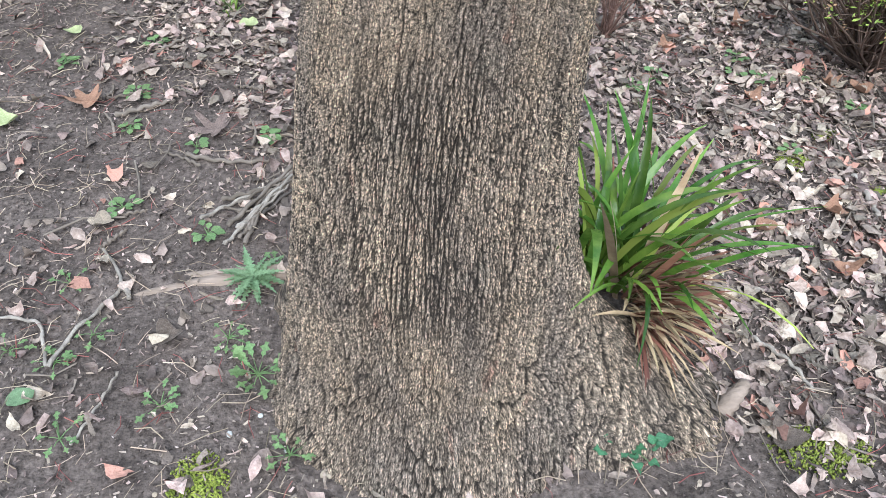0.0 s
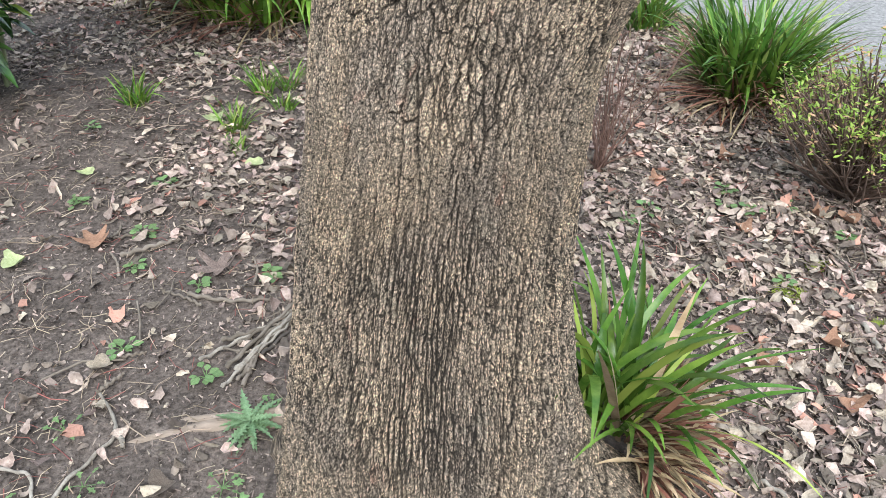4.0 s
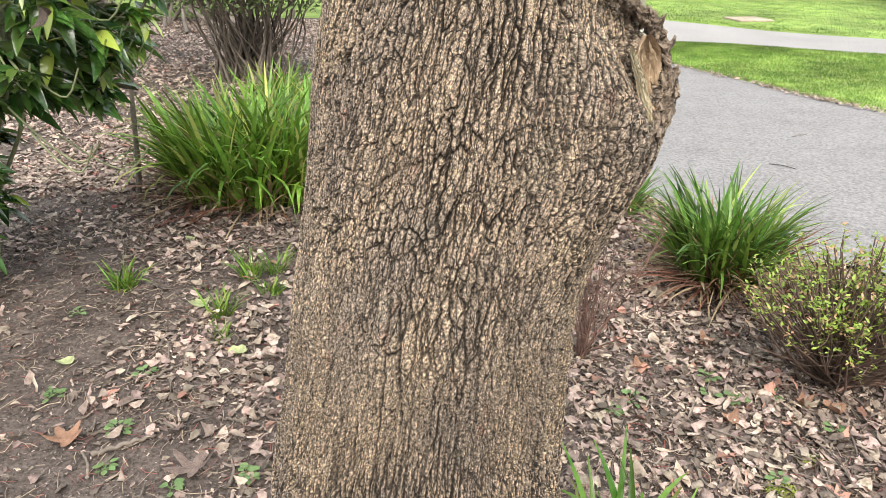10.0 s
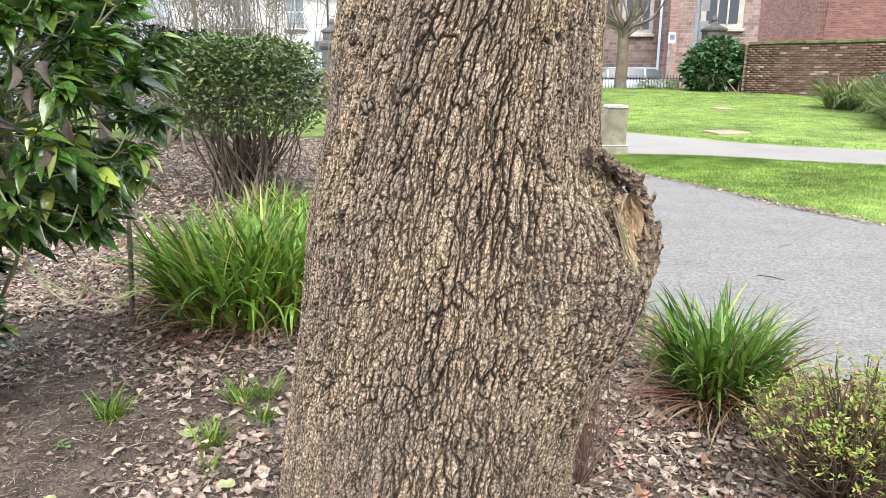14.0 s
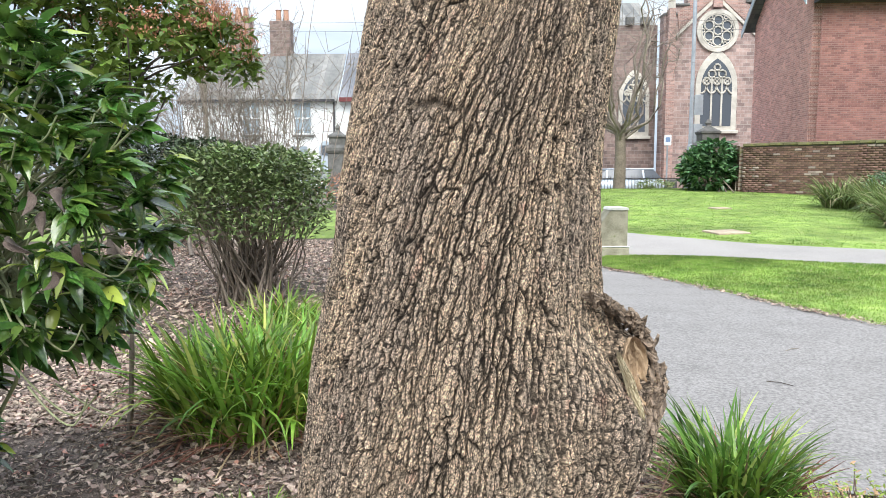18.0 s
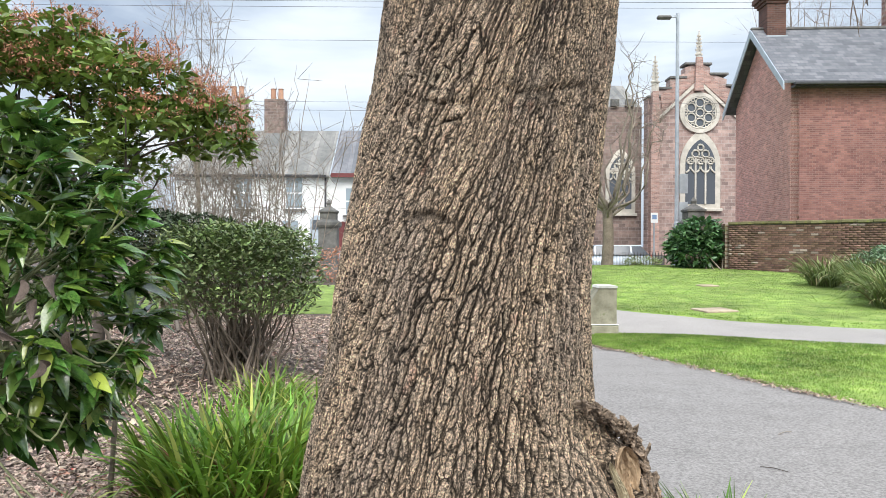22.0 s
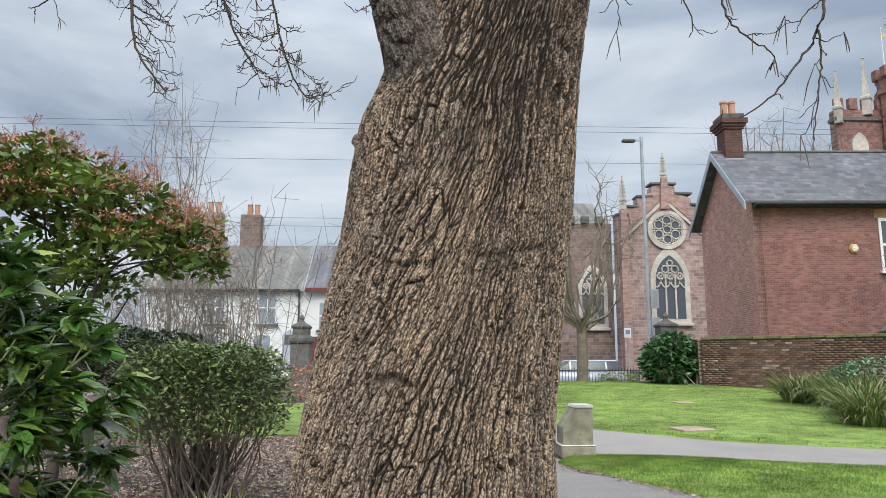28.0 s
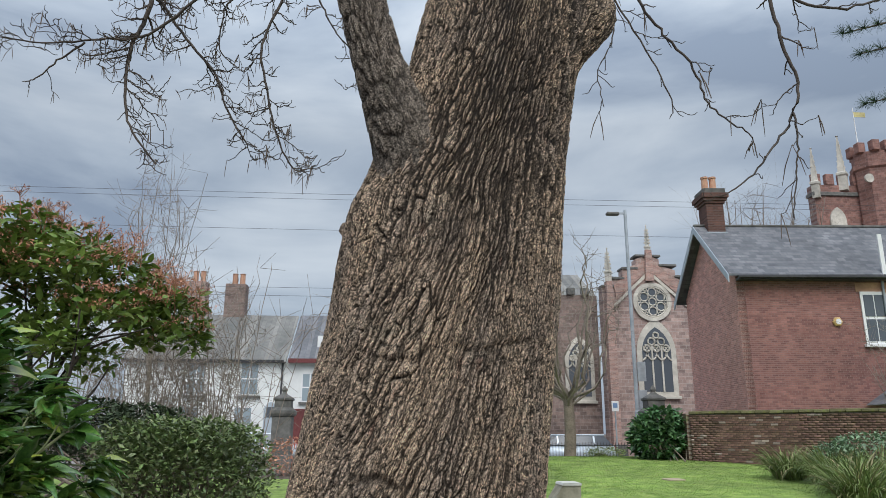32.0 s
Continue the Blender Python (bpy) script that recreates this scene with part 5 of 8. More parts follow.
for p_ in ((-1.00, 0.30), (-0.55, 0.11), (-1.31, 0.49), (-0.96, 0.12), (-0.86, -0.22), (-1.05, 0.62), (-0.75, 0.05), (-1.5, 1.05), (-0.62, -0.3)):
    weed(p_, LEAF_ROUND, w_rng.randint(7, 12), 0.029, "flat green weed rosette among litter", 0.9, 0.2)
for p_ in ((0.89, 0.55), (0.97, 0.52), (1.10, 0.54), (1.22, 0.36), (0.95, 0.14), (0.62, 0.5), (0.93, 0.66), (0.55, 0.44)):
    weed(p_, LEAF_ROUND, w_rng.randint(6, 9), 0.029, "green broad-leaved weed among brown leaves", 0.8, 0.25)
weed((0.345, -0.83), LEAF_LOBED, 20, 0.032, "dark lobed buttercup-like leaves at the tree foot", 1.6, 0.5)
weed((0.37, -0.75), LEAF_LOBED, 9, 0.028, "dark lobed leaves at the tree foot", 1.5, 0.6)


# ---- moss cushions ----
def moss(place, rx, ry, n, seed):
    g = np.random.default_rng(seed)
    a, r = g.random(n) * 2 * np.pi, np.sqrt(g.random(n)) * (0.75 + 0.25 * np.sin(g.random(n) * 9))
    x, y = place[0] + rx * r * np.cos(a), place[1] + ry * r * np.sin(a)
    p = np.stack([x, y, soil_z(x, y) + 0.003], -1)
    sh = (np.array([(-0.5, 0, 0), (0.5, 0, 0), (0, 0.25, 1.0), (0, -0.5, 0.1)]), np.array([(0, 1, 2), (0, 3, 1), (1, 3, 2), (3, 0, 2)]))
    single("moss", mesh_of("moss", *spread(sh, p, g.random(n) * 6.28, g.normal(0, 0.3, n), g.normal(0, 0.3, n), g.uniform(0.004, 0.010, n))), M["moss"],
           "bright yellow-green moss cushion on the soil", "moss", "moss", "stuff")


for k, (p_, rx_, ry_, n_) in enumerate((((-0.46, -0.95), 0.06, 0.07, 700), ((0.72, -0.82), 0.11, 0.06, 800), ((0.95, 0.10), 0.055, 0.05, 500), ((1.09, 0.23), 0.045, 0.03, 350), ((1.13, -0.02), 0.05, 0.03, 300), ((0.33, 0.22), 0.03, 0.02, 160), ((0.0, -0.97), 0.03, 0.02, 160))):
    moss(p_, rx_, ry_, n_, 300 + k)


# ---- shrubs ----
def stems_from(base, tips, r0, r1, seed, bow=0.12, n=8, foot=0.0):
    g = np.random.default_rng(seed)
    out = []
    for tip in tips:
        b = np.array(base) + np.r_[g.normal(0, r0 * 3 + foot, 2), 0]
        mid_ = (b + tip) / 2 + g.normal(0, bow, 3) * np.linalg.norm(tip - b) * 0.5
        out.append((curve_through([b, b * 0.65 + mid_ * 0.35, mid_, tip], n), np.linspace(r0, r1, n)))
    return out


# azalea: many fine upright twigs with tufts of yellow-green young leaves
az = thing("azalea_bush", "twiggy low azalea bush with sparse yellow-green young leaves", "bush", (1.36, 0.66, float(soil_z(1.36, 0.66))))
g_ = np.random.default_rng(61)
tips_ = []
for k in range(230):
    a, rr = g_.random() * 2 * np.pi, math.sqrt(g_.random())
    tips_.append(np.array([0.36 * rr * math.cos(a), 0.33 * rr * math.sin(a), 0.27 + 0.22 * (1 - rr * rr) + g_.uniform(-0.10, 0.07)]))
paths_ = stems_from((0, 0, 0), tips_, 0.006, 0.0024, 62, 0.10, 9)
side_ = []
for p_, r_ in paths_:
    for i_ in (4, 5, 6, 7):
        if g_.random() < 0.75:
            q_ = p_[i_] + g_.normal(0, 0.045, 3) + (0, 0, 0.05)
            side_.append((np.array([p_[i_], (p_[i_] + q_) / 2 + g_.normal(0, 0.008, 3), q_]), np.array([0.0022, 0.0018, 0.0012])))
part("twig_mass", tube_mesh("twigs", paths_ + side_, 4), M["azalea_twig"], az, "bare brown twigs", kind="stuff")
ends_ = np.array([p[-1] for p, _ in paths_] + [p[-1] for p, _ in side_])
ends_ = ends_[ends_[:, 2] > 0.20 + 0.1 * g_.random(len(ends_))]
pl_ = np.repeat(ends_, 8, axis=0) + g_.normal(0, 0.010, (len(ends_) * 8, 3))
n_ = len(pl_)
part("leaves", mesh_of("leaves", *spread(leaf_shape(0.42, 0.1, 0.1, 3), pl_, g_.random(n_) * 6.28, g_.uniform(0.0, 1.0, n_), g_.normal(0, 0.4, n_), g_.uniform(0.011, 0.024, n_))), M["azalea_leaf"], az, "young yellow-green leaves", kind="stuff")

# dead reddish twigs behind the trunk
dead = thing("dead_shrub", "small dead shrub of fine reddish-brown twigs behind the trunk", "bush", (0.50, 0.80, float(soil_z(0.50, 0.80))))
tips_ = [np.array([g_.normal(0, 0.13), g_.normal(0, 0.10), g_.uniform(0.2, 0.62)]) for k in range(30)]
paths_ = stems_from((0, 0, 0), tips_, 0.004, 0.0012, 64, 0.2, 8)
paths_ += [(np.array([p[5], p[5] + g_.normal(0, 0.04, 3), p[5] + g_.normal(0, 0.07, 3) + (0, 0, 0.03)]), np.array([0.002, 0.0015, 0.001])) for p, _ in paths_ for k in range(2)]
part("twig_mass", tube_mesh("twigs", paths_, 4), M["red_twig"], dead, kind="stuff")

# spotted-laurel shrub: glossy leaves in whorls at the shoot ends
auc = thing("spotted_laurel", "large glossy evergreen shrub with long pointed spotted leaves and green stems", "shrub", (-1.80, 1.15, 0.0))
AUC_LEAF = [mesh_of("leaf", *leaf_shape(w, 0.20, d, 6, 0.85, wv), smooth=True) for w, d, wv in ((0.38, 0.25, 0.03), (0.34, 0.40, 0.05), (0.42, 0.12, 0.04))]
for me_ in AUC_LEAF:
    me_.materials.append(M["aucuba"])
g_ = np.random.default_rng(77)
shoots_, stem_ = [], []
for c_, rad_, n_ in (((0.02, 0.0, 1.42), (0.78, 0.62, 0.72), 285), ((-0.40, 0.05, 0.72), (0.46, 0.50, 0.66), 130)):
    for k in range(n_):
        d_ = g_.normal(0, 1, 3)
        d_ /= np.linalg.norm(d_)
        f_ = g_.uniform(0.62, 1.0)
        tip_ = np.array(c_) + d_ * np.array(rad_) * f_
        shoots_.append((tip_, d_, f_))
        if k % 4:
            stem_.append((np.array([tip_ - d_ * 0.22 + (0, 0, -0.05), tip_ - d_ * 0.1 + g_.normal(0, 0.02, 3), tip_]), np.array([0.005, 0.004, 0.003])))
            continue
        mid_ = np.array(c_) * (0.6, 0.6, 0.75) + g_.normal(0, 0.1, 3)
        stem_.append((curve_through([np.array([-0.45 + g_.normal(0, 0.12), 0.15 + g_.normal(0, 0.1), 0.02]), mid_, tip_ - d_ * 0.12 + (0, 0, -0.04), tip_], 10), np.linspace(0.010, 0.003, 10)))
for k in range(48):
    # long arching shoots on the outer side
    a_ = g_.uniform(-1.9, 0.3)
    o_ = np.array([math.cos(a_), math.sin(a_), 0.0])
    z_ = g_.uniform(0.7, 1.8)
    b_ = o_ * g_.uniform(0.25, 0.45) + (0, 0, z_)
    e_ = o_ * g_.uniform(0.58, 0.76) * (1.0, 0.85, 1.0) + (0, 0, z_ + g_.uniform(-0.12, 0.06))
    stem_.append((curve_through([b_, b_ * 0.6 + e_ * 0.4 + (0, 0, -0.07), b_ * 0.25 + e_ * 0.75 + (0, 0, -0.08), e_ + (0, 0, 0.03)], 10), np.linspace(0.0042, 0.003, 10)))
part("stem_mass", tube_mesh("stem_mass", stem_, 5), M["aucuba_stem"], auc, "curving green-brown stems", kind="stuff")
near_, far_p, far_y, far_x, far_r, far_s = [], [], [], [], [], []
for tip_, d_, f_ in shoots_:
    yaw0 = math.atan2(-d_[0], d_[1])
    for k in range(15):
        yw_, pt_, rl_ = yaw0 + g_.normal(0, 1.0), g_.normal(-0.02 + 0.35 * d_[2], 0.42), g_.normal(0, 0.45)
        ps_ = tip_ - d_ * 0.05 * g_.random() + g_.normal(0, 0.015, 3)
        near_.append((ps_[0] * 1.0 - ps_[1] * 0.6, ps_, yw_, pt_, rl_, g_.uniform(0.075, 0.145)))
near_.sort(key=lambda r: -r[0])
for k, (_, ps_, yw_, pt_, rl_, sz_) in enumerate(near_):
    if k < 300:
        ob = part("leaf", AUC_LEAF[k % 3], None, auc)
        ob.matrix_basis = Matrix.Translation(ps_) @ Euler((0, 0, yw_)).to_matrix().to_4x4() @ Euler((pt_, 0, 0)).to_matrix().to_4x4() @ Euler((0, rl_, 0)).to_matrix().to_4x4() @ Matrix.Diagonal((sz_, sz_, sz_, 1))
rest_ = near_[300:]
part("inner_leaves", mesh_of("inner_leaves", *spread(leaf_shape(0.36, 0.2, 0.25, 5), np.array([r[1] for r in rest_]), np.array([r[2] for r in rest_]), np.array([r[3] for r in rest_]), np.array([r[4] for r in rest_]), np.array([r[5] for r in rest_])), True),
     M["aucuba_in"], auc, "dense inner leaves", kind="stuff")

dead_v = leaf_shape(0.42, 0.9, 0.5, 6, 0.9, 0.10)
for k, (x_, y_, z_) in enumerate(((0.57, -0.53, 1.46), (0.60, -0.50, 1.40), (0.66, -0.50, 1.47), (0.52, -0.55, 1.33), (0.68, -0.47, 1.30), (0.48, -0.56, 1.58), (0.62, -0.52, 1.22), (0.40, -0.58, 1.42))):
    ob = part("dead_leaf", mesh_of("dead_leaf", *dead_v, smooth=True), M["litter_dark"], auc, "withered brown hanging leaf" if k == 0 else "")
    ob.matrix_basis = pose(x_, y_, z_, -95 + 9 * (k % 3), 15 * (k % 4), 47 * k) @ Matrix.Diagonal((0.075, 0.075, 0.075, 1))

# lone sapling stem
sap_ = thing("sapling", "thin bare brown sapling stem standing in leaf litter", "sapling", (-1.817, 2.42, float(soil_z(-1.817, 2.42))))
part("stem", tube_mesh("stem", [(curve_through([(0, 0, 0), (0.02, 0, 0.16), (0.033, 0, 0.32), (0.050, 0.0, 0.59), (0.071, 0.0, 0.81), (0.043, 0.0, 0.97), (-0.024, 0.0, 1.15), (-0.154, 0.0, 1.32)], 24), np.linspace(0.017, 0.009, 24) * (1 + 0.12 * np.sin(np.arange(24) * 2.3)))], 7), M["bush_twig"], sap_)



def leafy(name, label, category, place, blobs, n_leaf, leaf, size, leaf_mat, twig_mat, n_stem, stem_r, seed, shell=0.55, trunk_h=0.0, extra=None, up=0.2, spread_foot=None):
    """A bush or small tree: stems from its foot to the crown, and leaves massed in uneven lobes."""
    g = np.random.default_rng(seed)
    t = thing(name, label, category, place)
    pts, dirs = [], []
    for c, rad, share in blobs:
        k = int(n_leaf * share)
        d = g.normal(0, 1, (k, 3))
        d /= np.linalg.norm(d, axis=1, keepdims=True)
        lump = 0.80 + 0.35 * fbm(d[:, 0] * 3.1 + seed + d[:, 2] * 2, d[:, 1] * 3.1 + d[:, 2] * 2.3 + seed, 3)
        f = (shell + (1 - shell) * g.random(k) ** 0.6) * lump
        pts.append(np.array(c) + d * np.array(rad) * f[:, None])
        dirs.append(d)
    pts, dirs = np.concatenate(pts), np.concatenate(dirs)
    n = len(pts)
    yaw = np.arctan2(-dirs[:, 0], dirs[:, 1]) + g.normal(0, 1.0, n)
    tips = pts[g.integers(0, n, n_stem)]
    centre = np.array(blobs[0][0])
    fork = np.array([0, 0, trunk_h])
    paths = []
    if trunk_h:
        paths.append((curve_through([(0, 0, 0), (0.03, 0.02, trunk_h * 0.5), (0, 0, trunk_h)], 8), np.linspace(stem_r * 2.2, stem_r * 1.6, 8)))
    paths += stems_from(fork, [x * 0.97 for x in tips], stem_r, stem_r * 0.22, seed + 1, 0.14 if not trunk_h else 0.26, 10, spread_foot if spread_foot else 0.0 if trunk_h else 14 * stem_r)
    part("stem_mass" if not trunk_h else "trunk", tube_mesh("stems", paths, 5), twig_mat, t, "bare branching stems", kind="" if trunk_h else "stuff")
    part("crown", mesh_of("crown", *spread(leaf, pts, yaw, g.normal(up, 0.5, n), g.normal(0, 0.5, n), size * g.uniform(0.6, 1.25, n))), leaf_mat, t, "dense small leaves", kind="stuff")
    if extra:
        extra(t, g, pts)
    return t


L3, L2 = leaf_shape(0.45, 0.15, 0.15, 3), leaf_shape(0.5, 0.12, 0.1, 2)
bush_lobes = []
for k in range(28):
    a_ = 2 * math.pi * k / 14
    r_ = 0.66 if k < 14 else 0.74
    bush_lobes.append(((r_ * math.cos(a_), r_ * math.sin(a_), (1.46 if k < 14 else 1.16) + 0.06 * math.sin(5 * k)), (0.30, 0.30, 0.30), 0.026 if k < 14 else 0.020))
bush_lobes += [((0.72 * math.cos(2 * math.pi * k / 11 + 0.3), 0.72 * math.sin(2 * math.pi * k / 11 + 0.3), 0.93), (0.26, 0.26, 0.20), 0.006) for k in range(11)]
bush_lobes += [((0.28 * math.cos(k), 0.33 * math.sin(2.1 * k), 1.56), (0.45, 0.45, 0.27), 0.085) for k in range(5)]
leafy("clipped_bush", "rounded clipped evergreen bush on many bare stems", "bush", (-2.28, 6.65, 0.0), bush_lobes, 13500, L2, 0.066, M["bush_leaf"], M["bush_twig"], 110, 0.020, 81, 0.5, spread_foot=0.11)


def buds(t, g, pts):
    """Flat rust-pink heads over the crown, and upright branching bud sprays along its top."""
    top = np.interp(pts[:, 0], (-1.9, -0.3, 0.6, 1.6), (4.35, 4.35, 4.0, 3.3))
    outer = pts[(pts[:, 2] > top - 1.25)]
    heads = outer[g.integers(0, len(outer), 240)] + (0, -0.10, 0.06)
    p = np.repeat(heads, 30, axis=0)
    p = p + g.normal(0, 1, p.shape) * (0.075, 0.06, 0.022)
    high = pts[pts[:, 2] > top - 0.30]
    sprays = high[g.integers(0, len(high), 95)]
    q, stalks = [], []
    for s in sprays:
        tip = s + np.array([g.normal(0, 0.05), g.normal(0, 0.05), g.uniform(0.10, 0.26)])
        stalks.append((np.array([s - (0, 0, 0.08), (s + tip) / 2, tip]), np.array([0.007, 0.006, 0.004])))
        for k in range(9):
            e = tip + g.normal(0, 1, 3) * (0.07, 0.07, 0.045)
            stalks.append((np.array([s + (tip - s) * g.uniform(0.5, 0.9), e]), np.array([0.004, 0.003])))
            q.append(e)
    q = np.repeat(np.array(q), 4, axis=0) + g.normal(0, 0.014, (len(q) * 4, 3))
    p = np.concatenate([p, q])
    k = len(p)
    size = np.concatenate([g.uniform(0.03, 0.055, len(heads) * 30), g.uniform(0.018, 0.034, len(q))])
    part("bud_mass", mesh_of("bud_mass", *spread(L2, p, g.random(k) * 6.28, g.normal(0.7, 0.4, k), g.normal(0, 0.5, k), size)), M["photinia_bud"], t, "rust-pink bud clusters", kind="stuff")
    part("bud_stalk_mass", tube_mesh("bud_stalk_mass", stalks, 4), M["photinia_bud"], t, "pinkish bud stalks", kind="stuff")


# crown lobes under a top that slopes down to one side
pb_, pg_ = [], np.random.default_rng(88)
for k in range(64):
    x_ = pg_.uniform(-1.85, 1.45)
    hi_ = np.interp(x_, (-1.9, -0.3, 0.6, 1.5), (4.30, 4.28, 3.90, 3.35))
    lo_ = np.interp(x_, (-1.9, 0.2, 0.9, 1.5), (2.5, 2.55, 2.65, 3.0))
    z_ = lo_ + (hi_ - lo_) * pg_.random() ** 0.6
    pb_.append(((x_, pg_.uniform(-0.85, 0.85), z_ - 0.15), (pg_.uniform(0.22, 0.40),) * 2 + (pg_.uniform(0.18, 0.30),), 1 / 64))
leafy("photinia_tree", "evergreen photinia tree with rust-pink flower buds and dark stems", "tree", (-4.02, 6.9, -0.08), pb_, 6800, L3, 0.145, M["photinia_leaf"], M["twig"], 20, 0.036, 83, 0.2, 1.9, buds)



# ---- walls, houses and church beyond the lawn ----
def prism(bm, outline, y0, y1):
    """A flat outline of (x, z) points, given thickness along y."""
    a, b = [bm.verts.new((x, y0, z)) for x, z in outline], [bm.verts.new((x, y1, z)) for x, z in outline]
    n = len(outline)
    bm.faces.new(a)
    bm.faces.new(b[::-1])
    for i in range(n):
        bm.faces.new((a[(i + 1) % n], a[i], b[i], b[(i + 1) % n]))
    bmesh.ops.recalc_face_normals(bm, faces=bm.faces)
    return bm


def arch_line(x0, x1, z0, zs, n=9, point=1.0):
    """A pointed-arch outline: sill z0, springing zs."""
    w = x1 - x0
    pts = [(x0, z0), (x1, z0)]
    rad = w * point
    for k in range(n + 1):
        a = math.radians(60) * k / n if point == 1.0 else math.acos((rad - w / 2) / rad) * k / n
        pts.append((x1 - rad + rad * math.cos(a), zs + rad * math.sin(a)))
    for k in range(n - 1, -1, -1):
        a = math.radians(60) * k / n if point == 1.0 else math.acos((rad - w / 2) / rad) * k / n
        pts.append((x0 + rad - rad * math.cos(a), zs + rad * math.sin(a)))
    return pts


def ring_bar(bm, cx, cz, r, t, y0, y1, n=20):
    """A round stone bar in a window."""
    pts = np.array([(cx + r * math.cos(2 * math.pi * k / n), (y0 + y1) / 2, cz + r * math.sin(2 * math.pi * k / n)) for k in range(n + 1)])
    v, f = tubes([(pts, np.full(n + 1, t))], 5)
    vs = [bm.verts.new(p) for p in v]
    for q in f:
        bm.faces.new([vs[i] for i in q])


def tracery_window(parent, x0, x1, z0, zs, y, lights, label):
    """A church window: pale stone surround, dark glass, mullions and tracery."""
    w = part("window", prism(bmesh.new(), arch_line(x0, x1, z0, zs), y - 0.10, y + 0.2), M["pale_stone"], parent, label)
    m_ = 0.13 * (x1 - x0)
    gx0, gx1 = x0 + m_, x1 - m_
    part("glass", prism(bmesh.new(), arch_line(gx0, gx1, z0 + 0.25, zs), y - 0.115, y - 0.09), M["glass"], w, "dark leaded glass")
    bm = bmesh.new()
    step = (gx1 - gx0) / lights
    for k in range(1, lights):
        box(bm, gx0 + k * step - 0.05, gx0 + k * step + 0.05, y - 0.17, y - 0.10, z0 + 0.25, zs + 0.75 * step)
    for k in range(lights):
        # a small pointed head to each light, a quatrefoil over it
        c_ = gx0 + (k + 0.5) * step
        for sg in (-1, 1):
            arc = np.array([(c_ + sg * step * (0.5 - 0.5 * math.sin(a_) ** 1.3), y - 0.14, zs - 0.75 * step + 0.75 * step * (1 - math.cos(a_))) for a_ in np.linspace(0, math.pi / 2, 7)])
            v_, f_ = tubes([(arc, np.full(7, 0.06))], 5)
            vs_ = [bm.verts.new(p_) for p_ in v_]
            for q_ in f_:
                bm.faces.new([vs_[i_] for i_ in q_])
        ring_bar(bm, c_, zs + 0.42 * step, step * 0.34, 0.06, y - 0.17, y - 0.11, 14)
        for a_ in range(4):
            ring_bar(bm, c_ + 0.16 * step * math.cos(a_ * math.pi / 2), zs + 0.42 * step + 0.16 * step * math.sin(a_ * math.pi / 2), step * 0.14, 0.03, y - 0.16, y - 0.11, 8)
    for k in range(lights - 1):
        ring_bar(bm, gx0 + (k + 1) * step, zs + 1.12 * step, step * 0.36, 0.06, y - 0.17, y - 0.11, 14)
    ring_bar(bm, (gx0 + gx1) / 2, zs + 1.75 * step, step * 0.30, 0.06, y - 0.17, y - 0.11, 14)
    part("tracery", bm, M["pale_stone"], w, "pale stone mullions and tracery")
    part("sill", boxed(x0 - 0.1, x1 + 0.1, y - 0.22, y + 0.05, z0 - 0.18, z0, 0.02), M["pale_stone"], w)


def pinnacle(x, y, z0, z1, w, material, parent):
    b = part("pinnacle", lathe([(w * 0.62, z0), (w * 0.62, z0 + 0.25 * (z1 - z0)), (w * 0.78, z0 + 0.27 * (z1 - z0)), (w * 0.78, z0 + 0.31 * (z1 - z0)), (w * 0.52, z0 + 0.33 * (z1 - z0)), (w * 0.10, z1 - 0.12), (w * 0.2, z1 - 0.08), (w * 0.03, z1)], 4, x, y), material, parent)
    bm = bmesh.new()
    for k in range(5):
        f = 0.42 + 0.1 * k
        r = w * (0.52 - 0.42 * (f - 0.33) / 0.62) + 0.02
        zz = z0 + f * (z1 - z0)
        for a in range(4):
            an = a * math.pi / 2
            box(bm, x + r * math.cos(an) - 0.04, x + r * math.cos(an) + 0.04, y + r * math.sin(an) - 0.04, y + r * math.sin(an) + 0.04, zz - 0.05, zz + 0.06)
    part("crocket_mass", bm, material, b, kind="stuff")
    return b


church = thing("church", "red sandstone church with pale traceried windows and stepped gable", "church", (0, 0, 0))
part("gable_wall", prism(bmesh.new(), [(12.75, 0), (19.2, 0), (19.2, 9.9), (18.6, 10.35), (18.6, 10.75), (17.5, 11.2), (17.5, 11.65), (16.5, 12.0), (16.5, 12.35), (15.78, 12.65), (15.0, 12.35), (15.0, 12.0), (14.1, 11.65), (14.1, 11.2), (13.4, 11.0), (13.4, 10.6), (12.75, 10.5)], 41.0, 41.8), M["rubble"], church, "gable wall of red rubble stone")
part("parapet_band", prism(bmesh.new(), [(13.0, 9.0), (13.2, 9.0), (15.78, 11.35), (18.4, 9.0), (18.6, 9.0), (15.78, 11.62)], 40.9, 41.0), M["pale_stone"], church, "pale sloping stone band")
part("gable_brick", prism(bmesh.new(), [(13.6, 9.72), (15.78, 11.66), (18.1, 9.62), (18.5, 10.3), (17.4, 11.15), (16.4, 11.95), (15.78, 12.6), (15.1, 11.95), (14.1, 11.2), (13.5, 10.6)], 40.94, 40.995), M["orange_brick"], church, "orange brick gable head")
bm = bmesh.new()
for a_, b_, z_ in ((12.7, 13.5, 10.5), (13.35, 14.2, 11.02), (14.05, 15.1, 11.67), (14.95, 16.6, 12.5), (16.45, 17.6, 11.9), (17.45, 18.7, 11.2)):
    box(bm, a_, b_, 40.9, 41.9, z_, z_ + 0.14, 0.02)
part("coping", bm, M["dark_stone"], church, "dark stepped coping stones")
